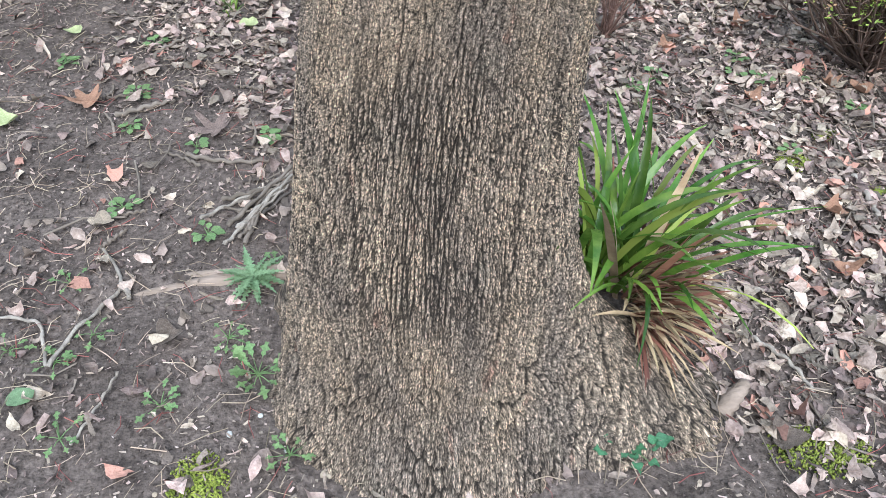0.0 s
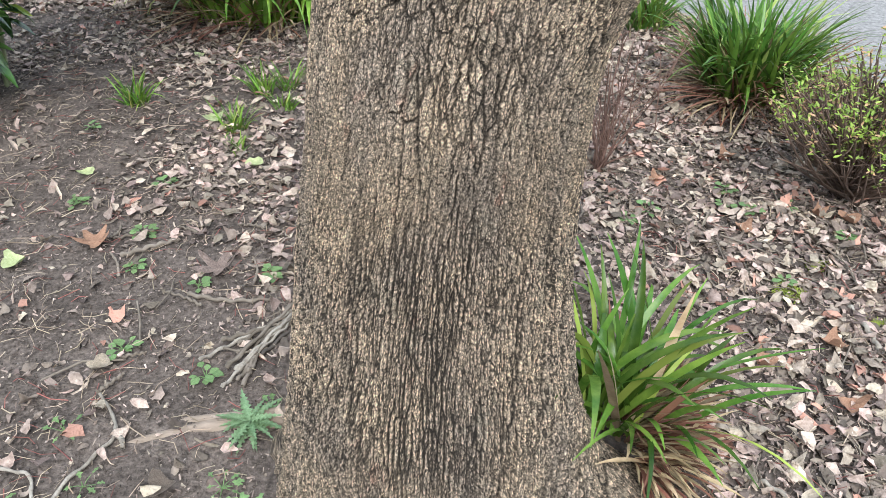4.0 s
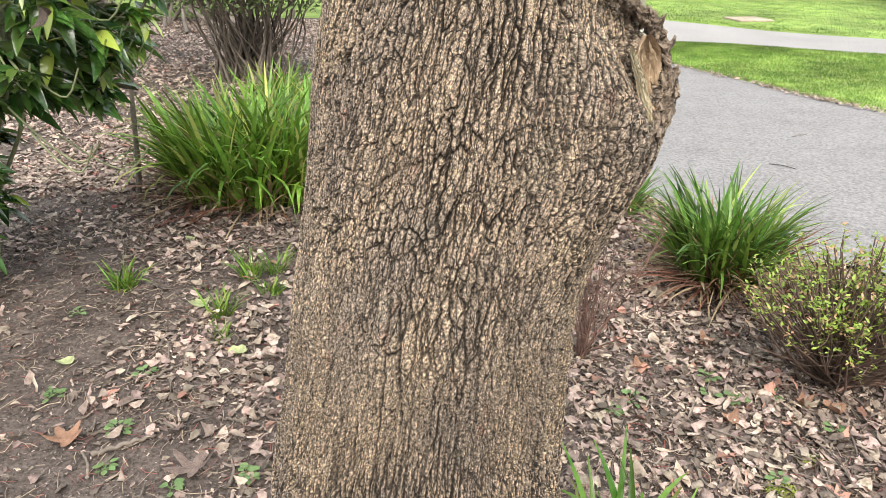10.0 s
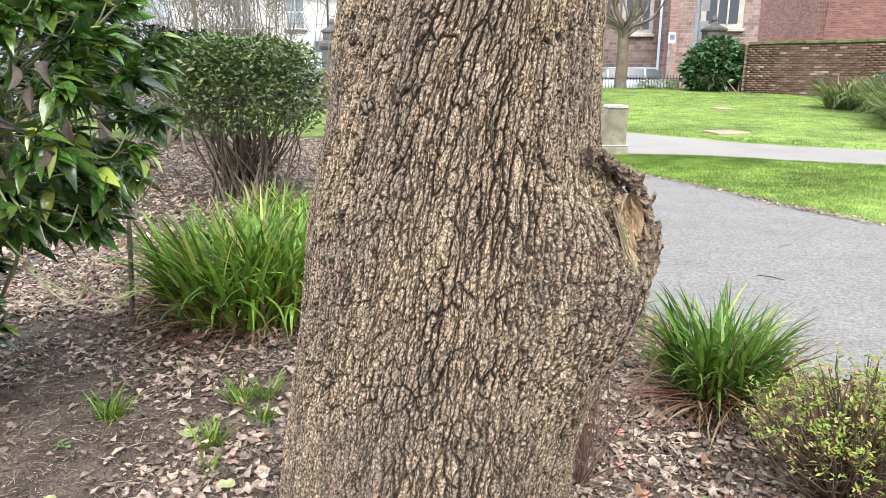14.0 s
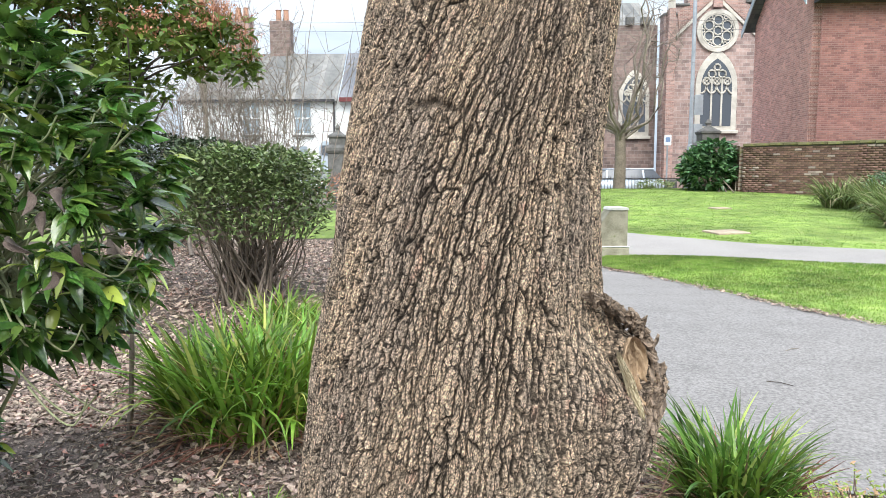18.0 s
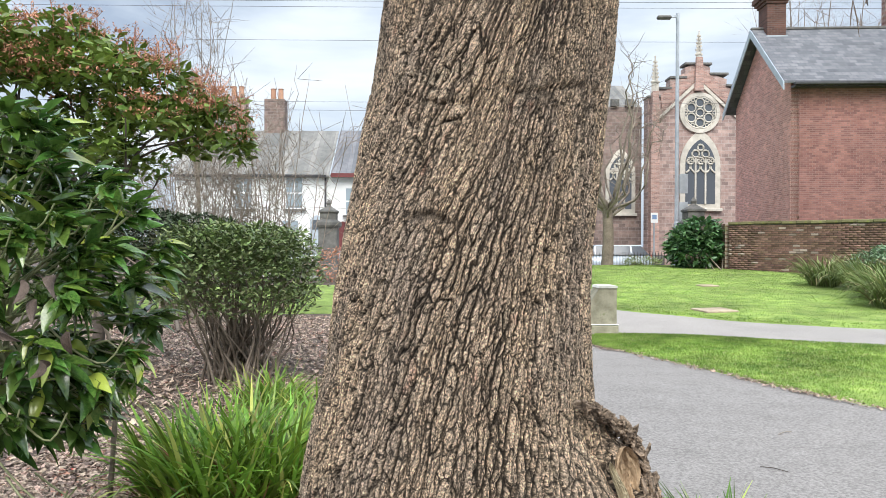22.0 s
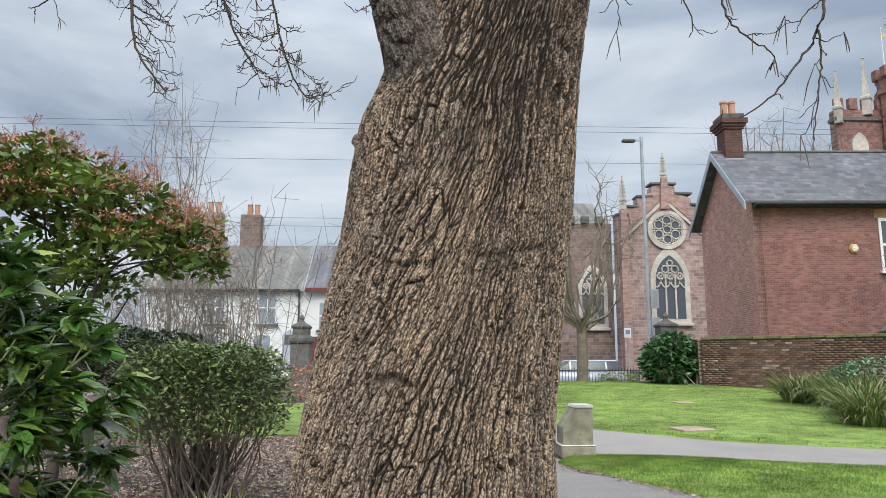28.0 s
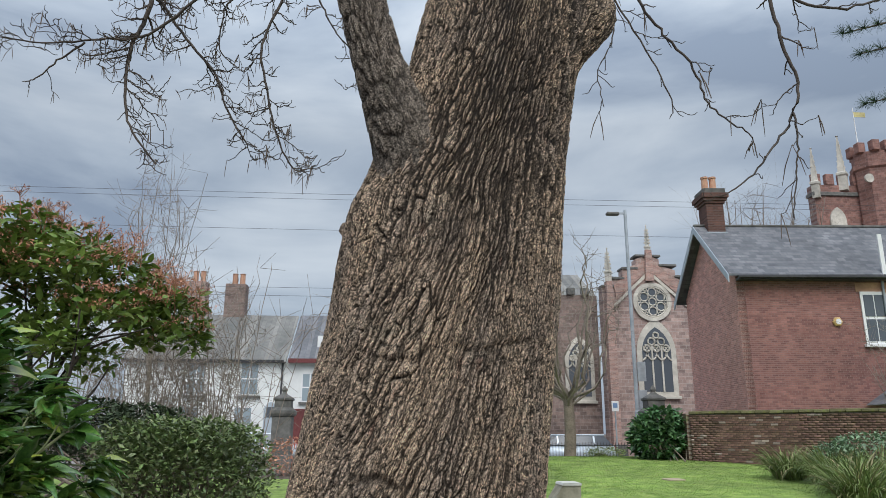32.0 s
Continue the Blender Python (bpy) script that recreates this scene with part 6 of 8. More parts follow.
part("buttress", prism(bmesh.new(), [(12.80, 0), (13.30, 0), (13.30, 8.3), (13.24, 10.8), (12.90, 10.8), (12.80, 8.3)], 40.45, 40.99), M["orange_brick"], church, "slim orange stone corner buttress")
part("buttress", prism(bmesh.new(), [(15.5, 10.9), (16.02, 10.9), (15.96, 12.9), (15.58, 12.9)], 40.7, 40.9), M["orange_brick"], church)
pinnacle(13.1, 40.75, 10.75, 13.0, 0.36, M["pale_stone"], church)
pinnacle(15.78, 40.9, 12.5, 14.6, 0.30, M["pale_stone"], church)
rose = part("rose_window", lathe([(1.22, 0), (1.22, 0.14), (1.0, 0.16), (0.98, 0.05)], 36), M["pale_stone"], church, "round rose window with pale tracery")
rose.matrix_basis = Matrix.Translation((15.85, 40.98, 9.6)) @ pose(0, 0, 0, 90, 0, 0)
part("glass", lathe([(0.97, 0.06), (0.97, 0.075)], 30), M["glass"], rose)
bm = bmesh.new()
for k in range(6):
    a = math.radians(60 * k + 30)
    ring_bar(bm, 0.60 * math.cos(a), 0.60 * math.sin(a), 0.27, 0.05, 0.0, 0.0, 14)
    ring_bar(bm, 0.86 * math.cos(a + 0.52), 0.86 * math.sin(a + 0.52), 0.10, 0.04, 0.0, 0.0, 10)
ring_bar(bm, 0, 0, 0.24, 0.05, 0, 0, 14)
ring_bar(bm, 0, 0, 0.95, 0.05, 0, 0, 24)
tr_ = part("tracery", bm, M["pale_stone"], rose)
tr_.matrix_basis = pose(0, 0, 0.11, -90, 0, 0)
tracery_window(church, 14.68, 17.12, 3.85, 6.45, 41.0, 3, "tall pointed church window with three lights")
nave = part("nave_wall", prism(bmesh.new(), [(-2.0, 0), (12.75, 0), (12.75, 10.2), (-2.0, 10.2)], 42.3, 43.0), M["rubble_dark"], church, "dark rubble aisle wall")
nave_roof = part("nave_roof", prism(bmesh.new(), [(-2.2, 0), (12.74, 0), (12.74, 0.1), (-2.2, 0.1)], 0.0, 5.0), M["slate_old"], church, "weathered slate aisle roof")
nave_roof.matrix_basis = pose(0, 42.4, 10.1, 28, 0, 0)
for k in range(4):
    tracery_window(church, 10.5 - 3.9 * k, 12.35 - 3.9 * k, 3.6, 6.0, 42.3, 3, "pointed aisle window with tracery")
for k in range(16):
    part("merlon", boxed(-1.8 + 0.9 * k, -1.3 + 0.9 * k, 42.05, 42.35, 10.2, 10.65, 0.02), M["dark_stone"], church)

# church tower far behind the house
tower = thing("church_tower", "red stone church tower with battlements, pinnacles and a yellow flag", "tower", (0, 0, 0))
part("shaft", boxed(46.0, 60.0, 70.0, 71.2, 0.0, 28.6), M["tower_stone"], tower, "red stone tower shaft")
part("string_course", boxed(45.8, 60.2, 69.8, 71.3, 27.3, 27.75, 0.05), M["dark_stone"], tower)
for k in range(9):
    part("merlon", boxed(46.0 + 1.56 * k, 46.95 + 1.56 * k, 69.9, 70.5, 28.6, 29.9, 0.05), M["tower_stone"], tower)
pinnacle(46.3, 70.0, 27.0, 33.0, 0.85, M["pale_stone"], tower)
pinnacle(49.6, 70.0, 28.0, 34.6, 0.95, M["pale_stone"], tower)
part("stair_turret", lathe([(2.05, 0.0), (2.05, 30.0), (2.3, 30.2), (2.3, 30.7), (2.0, 30.8), (2.0, 32.0)], 8, 53.0, 69.6), M["tower_stone"], tower, "octagonal red stone stair turret")
for k in range(8):
    a = 2 * math.pi * (k + 0.5) / 8
    part("merlon", boxed(53.0 + 1.85 * math.cos(a) - 0.42, 53.0 + 1.85 * math.cos(a) + 0.42, 69.6 + 1.85 * math.sin(a) - 0.42, 69.6 + 1.85 * math.sin(a) + 0.42, 32.0, 33.2, 0.05), M["tower_stone"], tower)
part("quoin_window", lathe([(0.5, 0), (0.5, 0.2)], 14, 0, 0), M["pale_stone"], tower, "small round pale stone window").matrix_basis = Matrix.Translation((51.1, 67.9, 28.7)) @ pose(0, 0, 0, 90, 0, 0)
part("belfry_window", prism(bmesh.new(), arch_line(47.4, 49.2, 22.5, 24.4), 69.75, 70.0), M["pale_stone"], tower, "pointed belfry opening")
part("flagpole", lathe([(0.08, 32.0), (0.04, 38.0)], 8, 51.7, 69.6), M["white_paint"], tower)
part("flag", boxed(51.75, 53.1, 69.58, 69.62, 36.8, 37.4), M["yellow_cloth"], tower, "yellow flag")

# red brick house: sheared plan, front wall and gable
HU, HV = np.array((0.991, -0.135)), np.array((-0.012, 1.0))
HO = np.array((13.1, 24.5))


def at_house(ob):
    """Lays a part built in the house's own axes (x along the front, y along the gable) into place."""
    ob.matrix_basis = Matrix(((HU[0], HV[0], 0, HO[0]), (HU[1], HV[1], 0, HO[1]), (0, 0, 1, 0), (0, 0, 0, 1)))
    return ob


house = thing("brick_house", "two-storey red brick house with slate roof and chimney", "house", (0, 0, 0))
for nm, o, mt, lb in (("front_wall", boxed(0.0, 16.0, 0.0, 0.3, 0.6, 7.72), "house_brick_x", "red brick front wall, the darker copy of the house brick"),
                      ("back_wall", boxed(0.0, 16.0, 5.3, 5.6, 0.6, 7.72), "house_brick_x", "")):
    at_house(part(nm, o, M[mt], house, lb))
bm = bmesh.new()
g0 = [(0.0, 0.6), (5.6, 0.6), (5.6, 7.7), (2.8, 10.22), (0.0, 7.7)]
a_ = [bm.verts.new((-0.004, y, z)) for y, z in g0]
b_ = [bm.verts.new((0.3, y, z)) for y, z in g0]
bm.faces.new(a_), bm.faces.new(b_[::-1])
for i in range(5):
    bm.faces.new((a_[(i + 1) % 5], a_[i], b_[i], b_[(i + 1) % 5]))
bmesh.ops.recalc_face_normals(bm, faces=bm.faces)
at_house(part("gable_wall", bm, M["house_brick_y"], house, "red brick gable wall, light painted into the brick colour"))
for sgn in (0, 1):
    bm = bmesh.new()
    ye, ym = (-0.42, 2.8) if sgn == 0 else (6.02, 2.8)
    ze, zm = 7.52, 10.36
    c = [(-0.42, ye, ze), (16.3, ye, ze), (16.3, ym, zm), (-0.42, ym, zm)]
    lo = [bm.verts.new(p) for p in c]
    hi = [bm.verts.new((p[0], p[1], p[2] + 0.09)) for p in c]
    bm.faces.new(lo[::-1]), bm.faces.new(hi)
    for i in range(4):
        bm.faces.new((lo[i], lo[(i + 1) % 4], hi[(i + 1) % 4], hi[i]))
    bmesh.ops.recalc_face_normals(bm, faces=bm.faces)
    at_house(part("roof", bm, M["slate"], house, "grey slate roof slope"))
    bm = bmesh.new()
    lo = [bm.verts.new((x, y, z)) for x in (-0.46, -0.42) for y, z in ((ye, ze - 0.24), (ye, ze + 0.06), (ym, zm + 0.06), (ym, zm - 0.26))]
    bm.faces.new(lo[:4]), bm.faces.new(lo[4:][::-1])
    for i in range(4):
        bm.faces.new((lo[i], lo[(i + 1) % 4], lo[4 + (i + 1) % 4], lo[4 + i]))
    bmesh.ops.recalc_face_normals(bm, faces=bm.faces)
    at_house(part("bargeboard", bm, M["blue_grey"], house, "blue-grey painted bargeboard"))
at_house(part("ridge_tiles", boxed(-0.42, 16.3, 2.70, 2.90, 10.40, 10.50, 0.02), M["dark_stone"], house))
at_house(part("gutter", boxed(-0.1, 16.3, -0.55, -0.42, 7.44, 7.55, 0.02), M["dark_paint"], house, "dark gutter"))
at_house(part("fascia", boxed(0.0, 16.0, -0.40, 0.0, 7.40, 7.50), M["dark_paint"], house))
at_house(part("downpipe", lathe([(0.05, 0.6), (0.05, 7.4)], 8, 5.62, -0.1), M["lamp_grey"], house, "grey downpipe"))
at_house(part("roof_verge", boxed(5.5, 5.66, -0.42, -0.36, 7.55, 9.2), M["white_paint"], house))
ch = at_house(part("chimney", boxed(0.05, 0.80, 2.35, 3.25, 9.6, 11.35, 0.01), M["chimney_brick"], house, "dark red brick chimney stack"))
for k, (e_, z0_, z1_) in enumerate(((0.06, 11.35, 11.46), (0.13, 11.46, 11.58), (0.20, 11.58, 11.80), (0.10, 11.80, 12.02))):
    part("chimney_course", boxed(0.05 - e_, 0.80 + e_, 2.35 - e_, 3.25 + e_, z0_, z1_, 0.01), M["dark_stone"] if k > 2 else M["chimney_brick"], ch)
for x_ in (0.25, 0.60):
    part("chimney_pot", lathe([(0.17, 12.02), (0.15, 12.1), (0.135, 12.6), (0.16, 12.62), (0.16, 12.7), (0.11, 12.7)], 14, x_, 2.8), M["pot"], ch, "orange terracotta chimney pot")
part("lead_flashing", boxed(0.0, 0.85, 2.28, 2.34, 9.75, 10.05), M["lamp_grey"], ch)
for k in range(2):
    x0_ = 4.72 + 4.4 * k
    wd = at_house(part("window", boxed(x0_, x0_ + 1.0, -0.05, 0.05, 4.98, 7.0), M["white_paint"], house, "white sash window"))
    part("lintel", boxed(x0_ - 0.12, x0_ + 1.12, -0.014, 0.2, 7.0, 7.36), M["pot"], wd, "orange brick lintel")
    for r_ in range(2):
        for c_ in range(2):
            part("pane", boxed(x0_ + 0.10 + 0.42 * c_, x0_ + 0.48 + 0.42 * c_, -0.062, -0.05, 5.08 + 0.95 * r_, 5.92 + 0.95 * r_), M["glass"], wd)
    part("sill", boxed(x0_ - 0.08, x0_ + 1.08, -0.16, 0.0, 4.86, 4.98, 0.01), M["white_paint"], wd)
al = at_house(part("alarm_box", lathe([(0.19, 0), (0.19, 0.06), (0.14, 0.11)], 6), M["alarm"], house, "yellow hexagonal alarm box"))
al.matrix_basis = al.matrix_basis @ Matrix.Translation((3.72, -0.004, 5.82)) @ pose(0, 0, 0, 90, 0, 0)
part("badge", lathe([(0.11, 0.112), (0.10, 0.12)], 12), M["white_paint"], al)
porch = at_house(part("porch_roof", prism(bmesh.new(), [(4.3, 2.7), (6.6, 4.2), (6.8, 4.1), (6.8, 2.7)], -1.6, -0.1), M["slate"], house, "low lean-to porch roof"))

# garden wall: bricks in courses with mossy coping
wall = thing("garden_wall", "old red brick garden wall with mossy coping and pale salts", "wall", (0, 0, 0), kind="structure")
W0, W1, W2 = np.array((10.43, 23.6)), np.array((16.6, 17.9)), np.array((10.75, 27.2))


def wall_run(a, b, z_top, gone, count):
    d = b - a
    ln = float(np.linalg.norm(d))
    turn_ = math.degrees(math.atan2(d[1], d[0]))
    zg = min(float(ground_z(*a)), float(ground_z(*b))) - 0.05
    core = part("mortar_core", boxed(0.0, ln, 0.02, 0.30, 0.0, z_top - zg), M["mortar"], wall)
    core.matrix_basis = pose(a[0], a[1], zg, 0, 0, turn_)
    rows = int((z_top - zg) / 0.075)
    loose, made = [], 0
    for r in range(rows):
        x = -0.11 * (r % 2)
        while x < ln:
            x1 = min(x + 0.215, ln)
            loose.append((max(x, 0.0), x1, r * 0.075 + 0.005))
            x += 0.225
    return core, loose, turn_, zg, ln, rows


w_rng = random.Random(4)
cb_, lo_, turn_, zg_, ln_, rows_ = wall_run(W0, W1, 2.34, 0, 300)
BRICK = [to_mesh("brick", boxed(0, 0.215, -d_, 0.05, 0, 0.065, 0.006)) for d_ in (0.0, 0.004, 0.008, 0.002)]
for me_ in BRICK:
    me_.materials.append(M["brick"])
lo_.sort(key=lambda r: abs(r[0] - 2.2))
whole_ = [r for r in lo_ if r[1] - r[0] > 0.21]
for k, (x0_, x1_, z_) in enumerate(whole_[:300]):
    ob = part("brick", BRICK[k * 7 % 4], None, wall)
    ob.matrix_basis = pose(W0[0], W0[1], zg_, 0, 0, turn_) @ pose(x0_, 0, z_)
bm = bmesh.new()
rest_ = whole_[300:] + [r for r in lo_ if r[1] - r[0] <= 0.21]
vv, ff = [], []
cube_f = np.array([(0, 1, 2, 3), (7, 6, 5, 4), (0, 4, 5, 1), (1, 5, 6, 2), (2, 6, 7, 3), (3, 7, 4, 0)])
for k, (x0_, x1_, z_) in enumerate(rest_):
    o_ = w_rng.uniform(0, 0.008)
    vv.append([(x0_, 0.05, z_), (x1_, 0.05, z_), (x1_, 0.05, z_ + 0.065), (x0_, 0.05, z_ + 0.065), (x0_, -o_, z_), (x1_, -o_, z_), (x1_, -o_, z_ + 0.065), (x0_, -o_, z_ + 0.065)])
    ff.append(cube_f + 8 * k)
M["brick_rest"] = mat("old_wall_brick_joined", (0.115, 0.068, 0.052), (0.215, 0.13, 0.10), 9, 0.92, 0.5, 60, vary=0.35, alt=(0.31, 0.255, 0.21), alt_part=0.06)
ob = part("bricks", mesh_of("bricks", np.array(vv).reshape(-1, 3), np.concatenate(ff)), M["brick_rest"], wall, kind="stuff")
ob.matrix_basis = pose(W0[0], W0[1], zg_, 0, 0, turn_)
for k in range(int(ln_ / 0.45)):
    ob = part("coping_stone", boxed(0.0, 0.44, -0.05, 0.36, 0.0, 0.10, 0.015), M["coping"], wall)
    ob.matrix_basis = pose(W0[0], W0[1], 2.34 + w_rng.uniform(-0.008, 0.008), 0, 0, turn_) @ pose(k * 0.45, 0, 0)
ret_ = part("return_wall", boxed(0, 0.3, 0.0, 4.0, 0.3, 2.36), brick_mat("old_return_brick", (0.13, 0.075, 0.058), (0.25, 0.15, 0.115), (0.32, 0.27, 0.22), axis="y", moss=(0.2, 0.2, 0.08)), wall)
ret_.matrix_basis = pose(10.36, 23.72, 0.0)

# white terrace houses across the road
terrace = thing("terrace_house", "white rendered terrace house with weathered slate roof and brick chimneys", "house", (0, 0, 0), "terrace houses")
part("wall", boxed(-16.0, -6.75, 42.0, 50.0, 0.0, 5.95), M["render_white"], terrace, "white rendered wall")
roof_ = part("roof", prism(bmesh.new(), [(-16.2, 0), (-6.58, 0), (-6.58, 0.1), (-16.2, 0.1)], -0.4, 5.4), M["slate_old"], terrace, "weathered grey slate roof")
roof_.matrix_basis = pose(0, 42.0, 5.9, math.degrees(math.atan2(3.5, 4.6)), 0, 0)
part("gutter", boxed(-16.2, -6.7, 41.55, 41.68, 5.72, 5.84), M["dark_paint"], terrace)
part("downpipe", lathe([(0.06, 0.2), (0.06, 5.8)], 8, -6.8, 41.9), M["dark_paint"], terrace, "black downpipe")
for x0_, h_ in ((-11.55, 11.35), (-14.2, 11.5)):
    c_ = part("chimney", boxed(x0_, x0_ + 1.35, 46.0, 47.0, 8.6, h_, 0.02), M["orange_brick"] if x0_ < -13 else M["rubble_dark"], terrace, "brick chimney stack")
    for k in range(2):
        part("chimney_pot", lathe([(0.19, h_), (0.17, h_ + 0.7), (0.21, h_ + 0.75), (0.12, h_ + 0.78)], 10, x0_ + 0.5 + 0.5 * k, 46.5), M["pot"], c_)


def sash(parent, x0, x1, z0, z1, y, label=""):
    w_ = part("window", boxed(x0, x1, y - 0.06, y + 0.05, z0, z1), M["white_paint"], parent, label)
    for c in range(2):
        for r in range(2):
            part("pane", boxed(x0 + 0.08 + c * (x1 - x0 - 0.1) / 2, x0 + (c + 1) * (x1 - x0 - 0.1) / 2, y - 0.072, y - 0.06, z0 + 0.08 + r * (z1 - z0 - 0.1) / 2, z0 + (r + 1) * (z1 - z0 - 0.1) / 2), M["pale_glass"], w_)
    part("sill", boxed(x0 - 0.1, x1 + 0.1, y - 0.18, y, z0 - 0.12, z0), M["dark_stone"], w_)


for x_ in (-9.28, -12.4):
    sash(terrace, x_, x_ + 1.15, 3.75, 5.75, 42.0, "white sash window")
    sash(terrace, x_ - 0.25, x_ + 0.9, 1.0, 3.15, 42.0, "ground-floor sash window")
dr = part("door", prism(bmesh.new(), arch_line(-7.75, -6.95, 0.2, 2.9, 6, 0.62), 41.94, 42.02), M["blue_grey"], terrace, "arched blue-grey front door")
part("fanlight", boxed(-7.6, -7.1, 41.92, 41.94, 2.5, 3.1), M["glass"], dr)
terrace_2 = thing("terrace_house", "cream terrace house with dark slate roof and red trim", "house", (0, 0, 0), "terrace houses")
part("wall", boxed(-6.74, 6.0, 42.15, 50.0, 0.0, 5.95), M["render_white"], terrace_2, "cream rendered wall")
roof_ = part("roof", prism(bmesh.new(), [(-6.48, 0), (6.0, 0), (6.0, 0.1), (-6.48, 0.1)], -0.4, 5.4), M["slate"], terrace_2, "dark slate roof")
roof_.matrix_basis = pose(0, 42.1, 5.95, math.degrees(math.atan2(3.5, 4.6)), 0, 0)
part("eaves_board", boxed(-6.45, 6.0, 41.68, 41.8, 5.7, 5.95), M["maroon"], terrace_2, "dark red eaves board")
for k in range(3):
    sash(terrace_2, -5.65 + 3.2 * k, -4.6 + 3.2 * k, 3.4, 5.15, 42.15, "white sash window")
part("door", boxed(-6.15, -5.2, 42.05, 42.16, 0.2, 3.0, 0.02), M["maroon"], terrace_2, "dark red front door")
part("rooflight", boxed(-4.9, -4.2, 43.0, 43.6, 6.8, 7.5), M["white_paint"], terrace_2, "white roof window")

# stone gate piers with caps
for k, (x_, y_, lb) in enumerate(((-4.93, 31.0, "dark square stone gate pier with moulded cap beside the street"), (11.0, 28.6, "dark stone gate pier with moulded cap behind an evergreen bush"))):
    pier = thing("gate_pier", lb, "gate pier", (x_, y_, 0.0), "gate piers")
    part("shaft", boxed(-0.42, 0.42, -0.42, 0.42, 0.0, 2.35, 0.03), M["dark_stone"], pier)
    part("plinth", boxed(-0.5, 0.5, -0.5, 0.5, 0.0, 0.7, 0.04), M["dark_stone"], pier)
    part("cap", lathe([(0.66, 2.35), (0.74, 2.45), (0.74, 2.58), (0.5, 2.72), (0.5, 3.0), (0.58, 3.05), (0.58, 3.12), (0.2, 3.3), (0.1, 3.38), (0.16, 3.48), (0.1, 3.58), (0.02, 3.66)], 4), M["dark_stone"], pier, "stepped cap with finial").matrix_basis = pose(0, 0, 0, 0, 0, 45)

# low stone block with sloped pale cap beside the path
sb = thing("stone_block", "low lichened stone block with pale top and plinth beside the path", "stone block", (2.71, 9.98, float(ground_z(2.71, 9.98)) - 0.03))
sb.scale = (0.9, 0.9, 0.9)
part("block", prism(bmesh.new(), [(-0.34, 0.2), (0.19, 0.2), (0.19, 0.86), (-0.12, 0.86), (-0.34, 0.52)], -0.26, 0.26), M["stone_block"], sb)
part("plinth", boxed(-0.38, 0.22, -0.30, 0.30, 0.0, 0.2, 0.02), M["stone_block"], sb)
part("cap", prism(bmesh.new(), [(-0.135, 0.86), (0.20, 0.86), (0.20, 0.90), (-0.11, 0.90)], -0.28, 0.28), M["stone_cap"], sb, "pale stone cap")
part("moulding", boxed(-0.385, 0.225, -0.305, 0.305, 0.2, 0.225, 0.01), M["stone_cap"], sb)
for k, (x_, y_, s_) in enumerate(((5.52, 12.45, 0.36), (7.3, 17.4, 0.24))):
    sl = single("stone_slab", boxed(-s_, s_, -s_ * 0.75, s_ * 0.75, -0.03, 0.02, 0.008), M["slab"], "worn sandy stone slab set flush in the lawn", "slab", "slabs")
    sl.matrix_basis = pose(x_, y_, float(ground_z(x_, y_)) + 0.045, 2.4, 0, 15)

# street lamp, signpost, cables
lamp = thing("street_lamp", "tall grey steel street lamp with a flat lantern", "street lamp", (11.1, 31.0, 0.1))
part("pole", lathe([(0.14, 0.0), (0.14, 2.5), (0.10, 2.6), (0.075, 12.2)], 10), M["lamp_grey"], lamp)
part("arm", boxed(-0.35, 0.02, -0.04, 0.04, 12.0, 12.1), M["lamp_grey"], lamp)
part("lantern", boxed(-0.95, -0.3, -0.14, 0.14, 11.92, 12.08, 0.05), M["dark_stone"], lamp, "flat dark lantern")
for z_ in (2.6, 3.9):
    part("sign_back", boxed(0.1, 0.5, -0.05, 0.0, z_, z_ + 0.9, 0.01), M["lamp_grey"], lamp)
sign = thing("road_sign", "small white and blue street sign on a thin pole", "road sign", (9.75, 30.0, 0.1))
part("pole", lathe([(0.035, 0.0), (0.035, 2.9)], 8), M["lamp_grey"], sign)
part("plate", boxed(-0.16, 0.16, -0.04, -0.01, 2.5, 2.95, 0.01), M["white_paint"], sign)
part("symbol", boxed(-0.10, 0.10, -0.046, -0.041, 2.66, 2.86), M["car_dark"], sign, "blue panel")
cab_ = thing("overhead_cables", "thin black overhead cables crossing the sky", "cables", (0, 0, 0))
for za, zb, y_ in ((12.55, 12.75, 30.0), (12.28, 12.5, 30.0), (11.45, 11.5, 32.0), (9.35, 9.4, 36.0), (8.95, 8.9, 36.0)):
    pts_ = np.array([(x, y_, za + (zb - za) * (x + 60) / 120 - 0.00012 * (3600 - x * x) + 0.2) for x in np.linspace(-60, 60, 24)])
    part("cable", tube_mesh("cable", [(pts_, np.full(24, 0.008))], 4), M["wire"], cab_)

# railings and parked cars
rail = thing("railings", "black iron railings along the street behind the lawn", "railings", (0, 0, 0))
BAR = to_mesh("bar", lathe([(0.012, 0.0), (0.012, 1.05), (0.02, 1.06), (0.002, 1.16)], 5))
BAR.materials.append(M["iron"])
for k in range(64):
    ob = part("bar", BAR, None, rail)
    ob.matrix_basis = pose(1.8 + 0.13 * k, 29.3, 0.15)
for z_ in (0.3, 1.15):
    part("rail", boxed(1.7, 10.2, 29.285, 29.315, z_, z_ + 0.03), M["iron"], rail)
kerb_wall = single("street_wall", boxed(-3.0, 13.0, 38.6, 38.9, 0.0, 1.0, 0.02), M["dark_stone"], "low dark stone wall beneath the church railings", "wall", kind="structure")


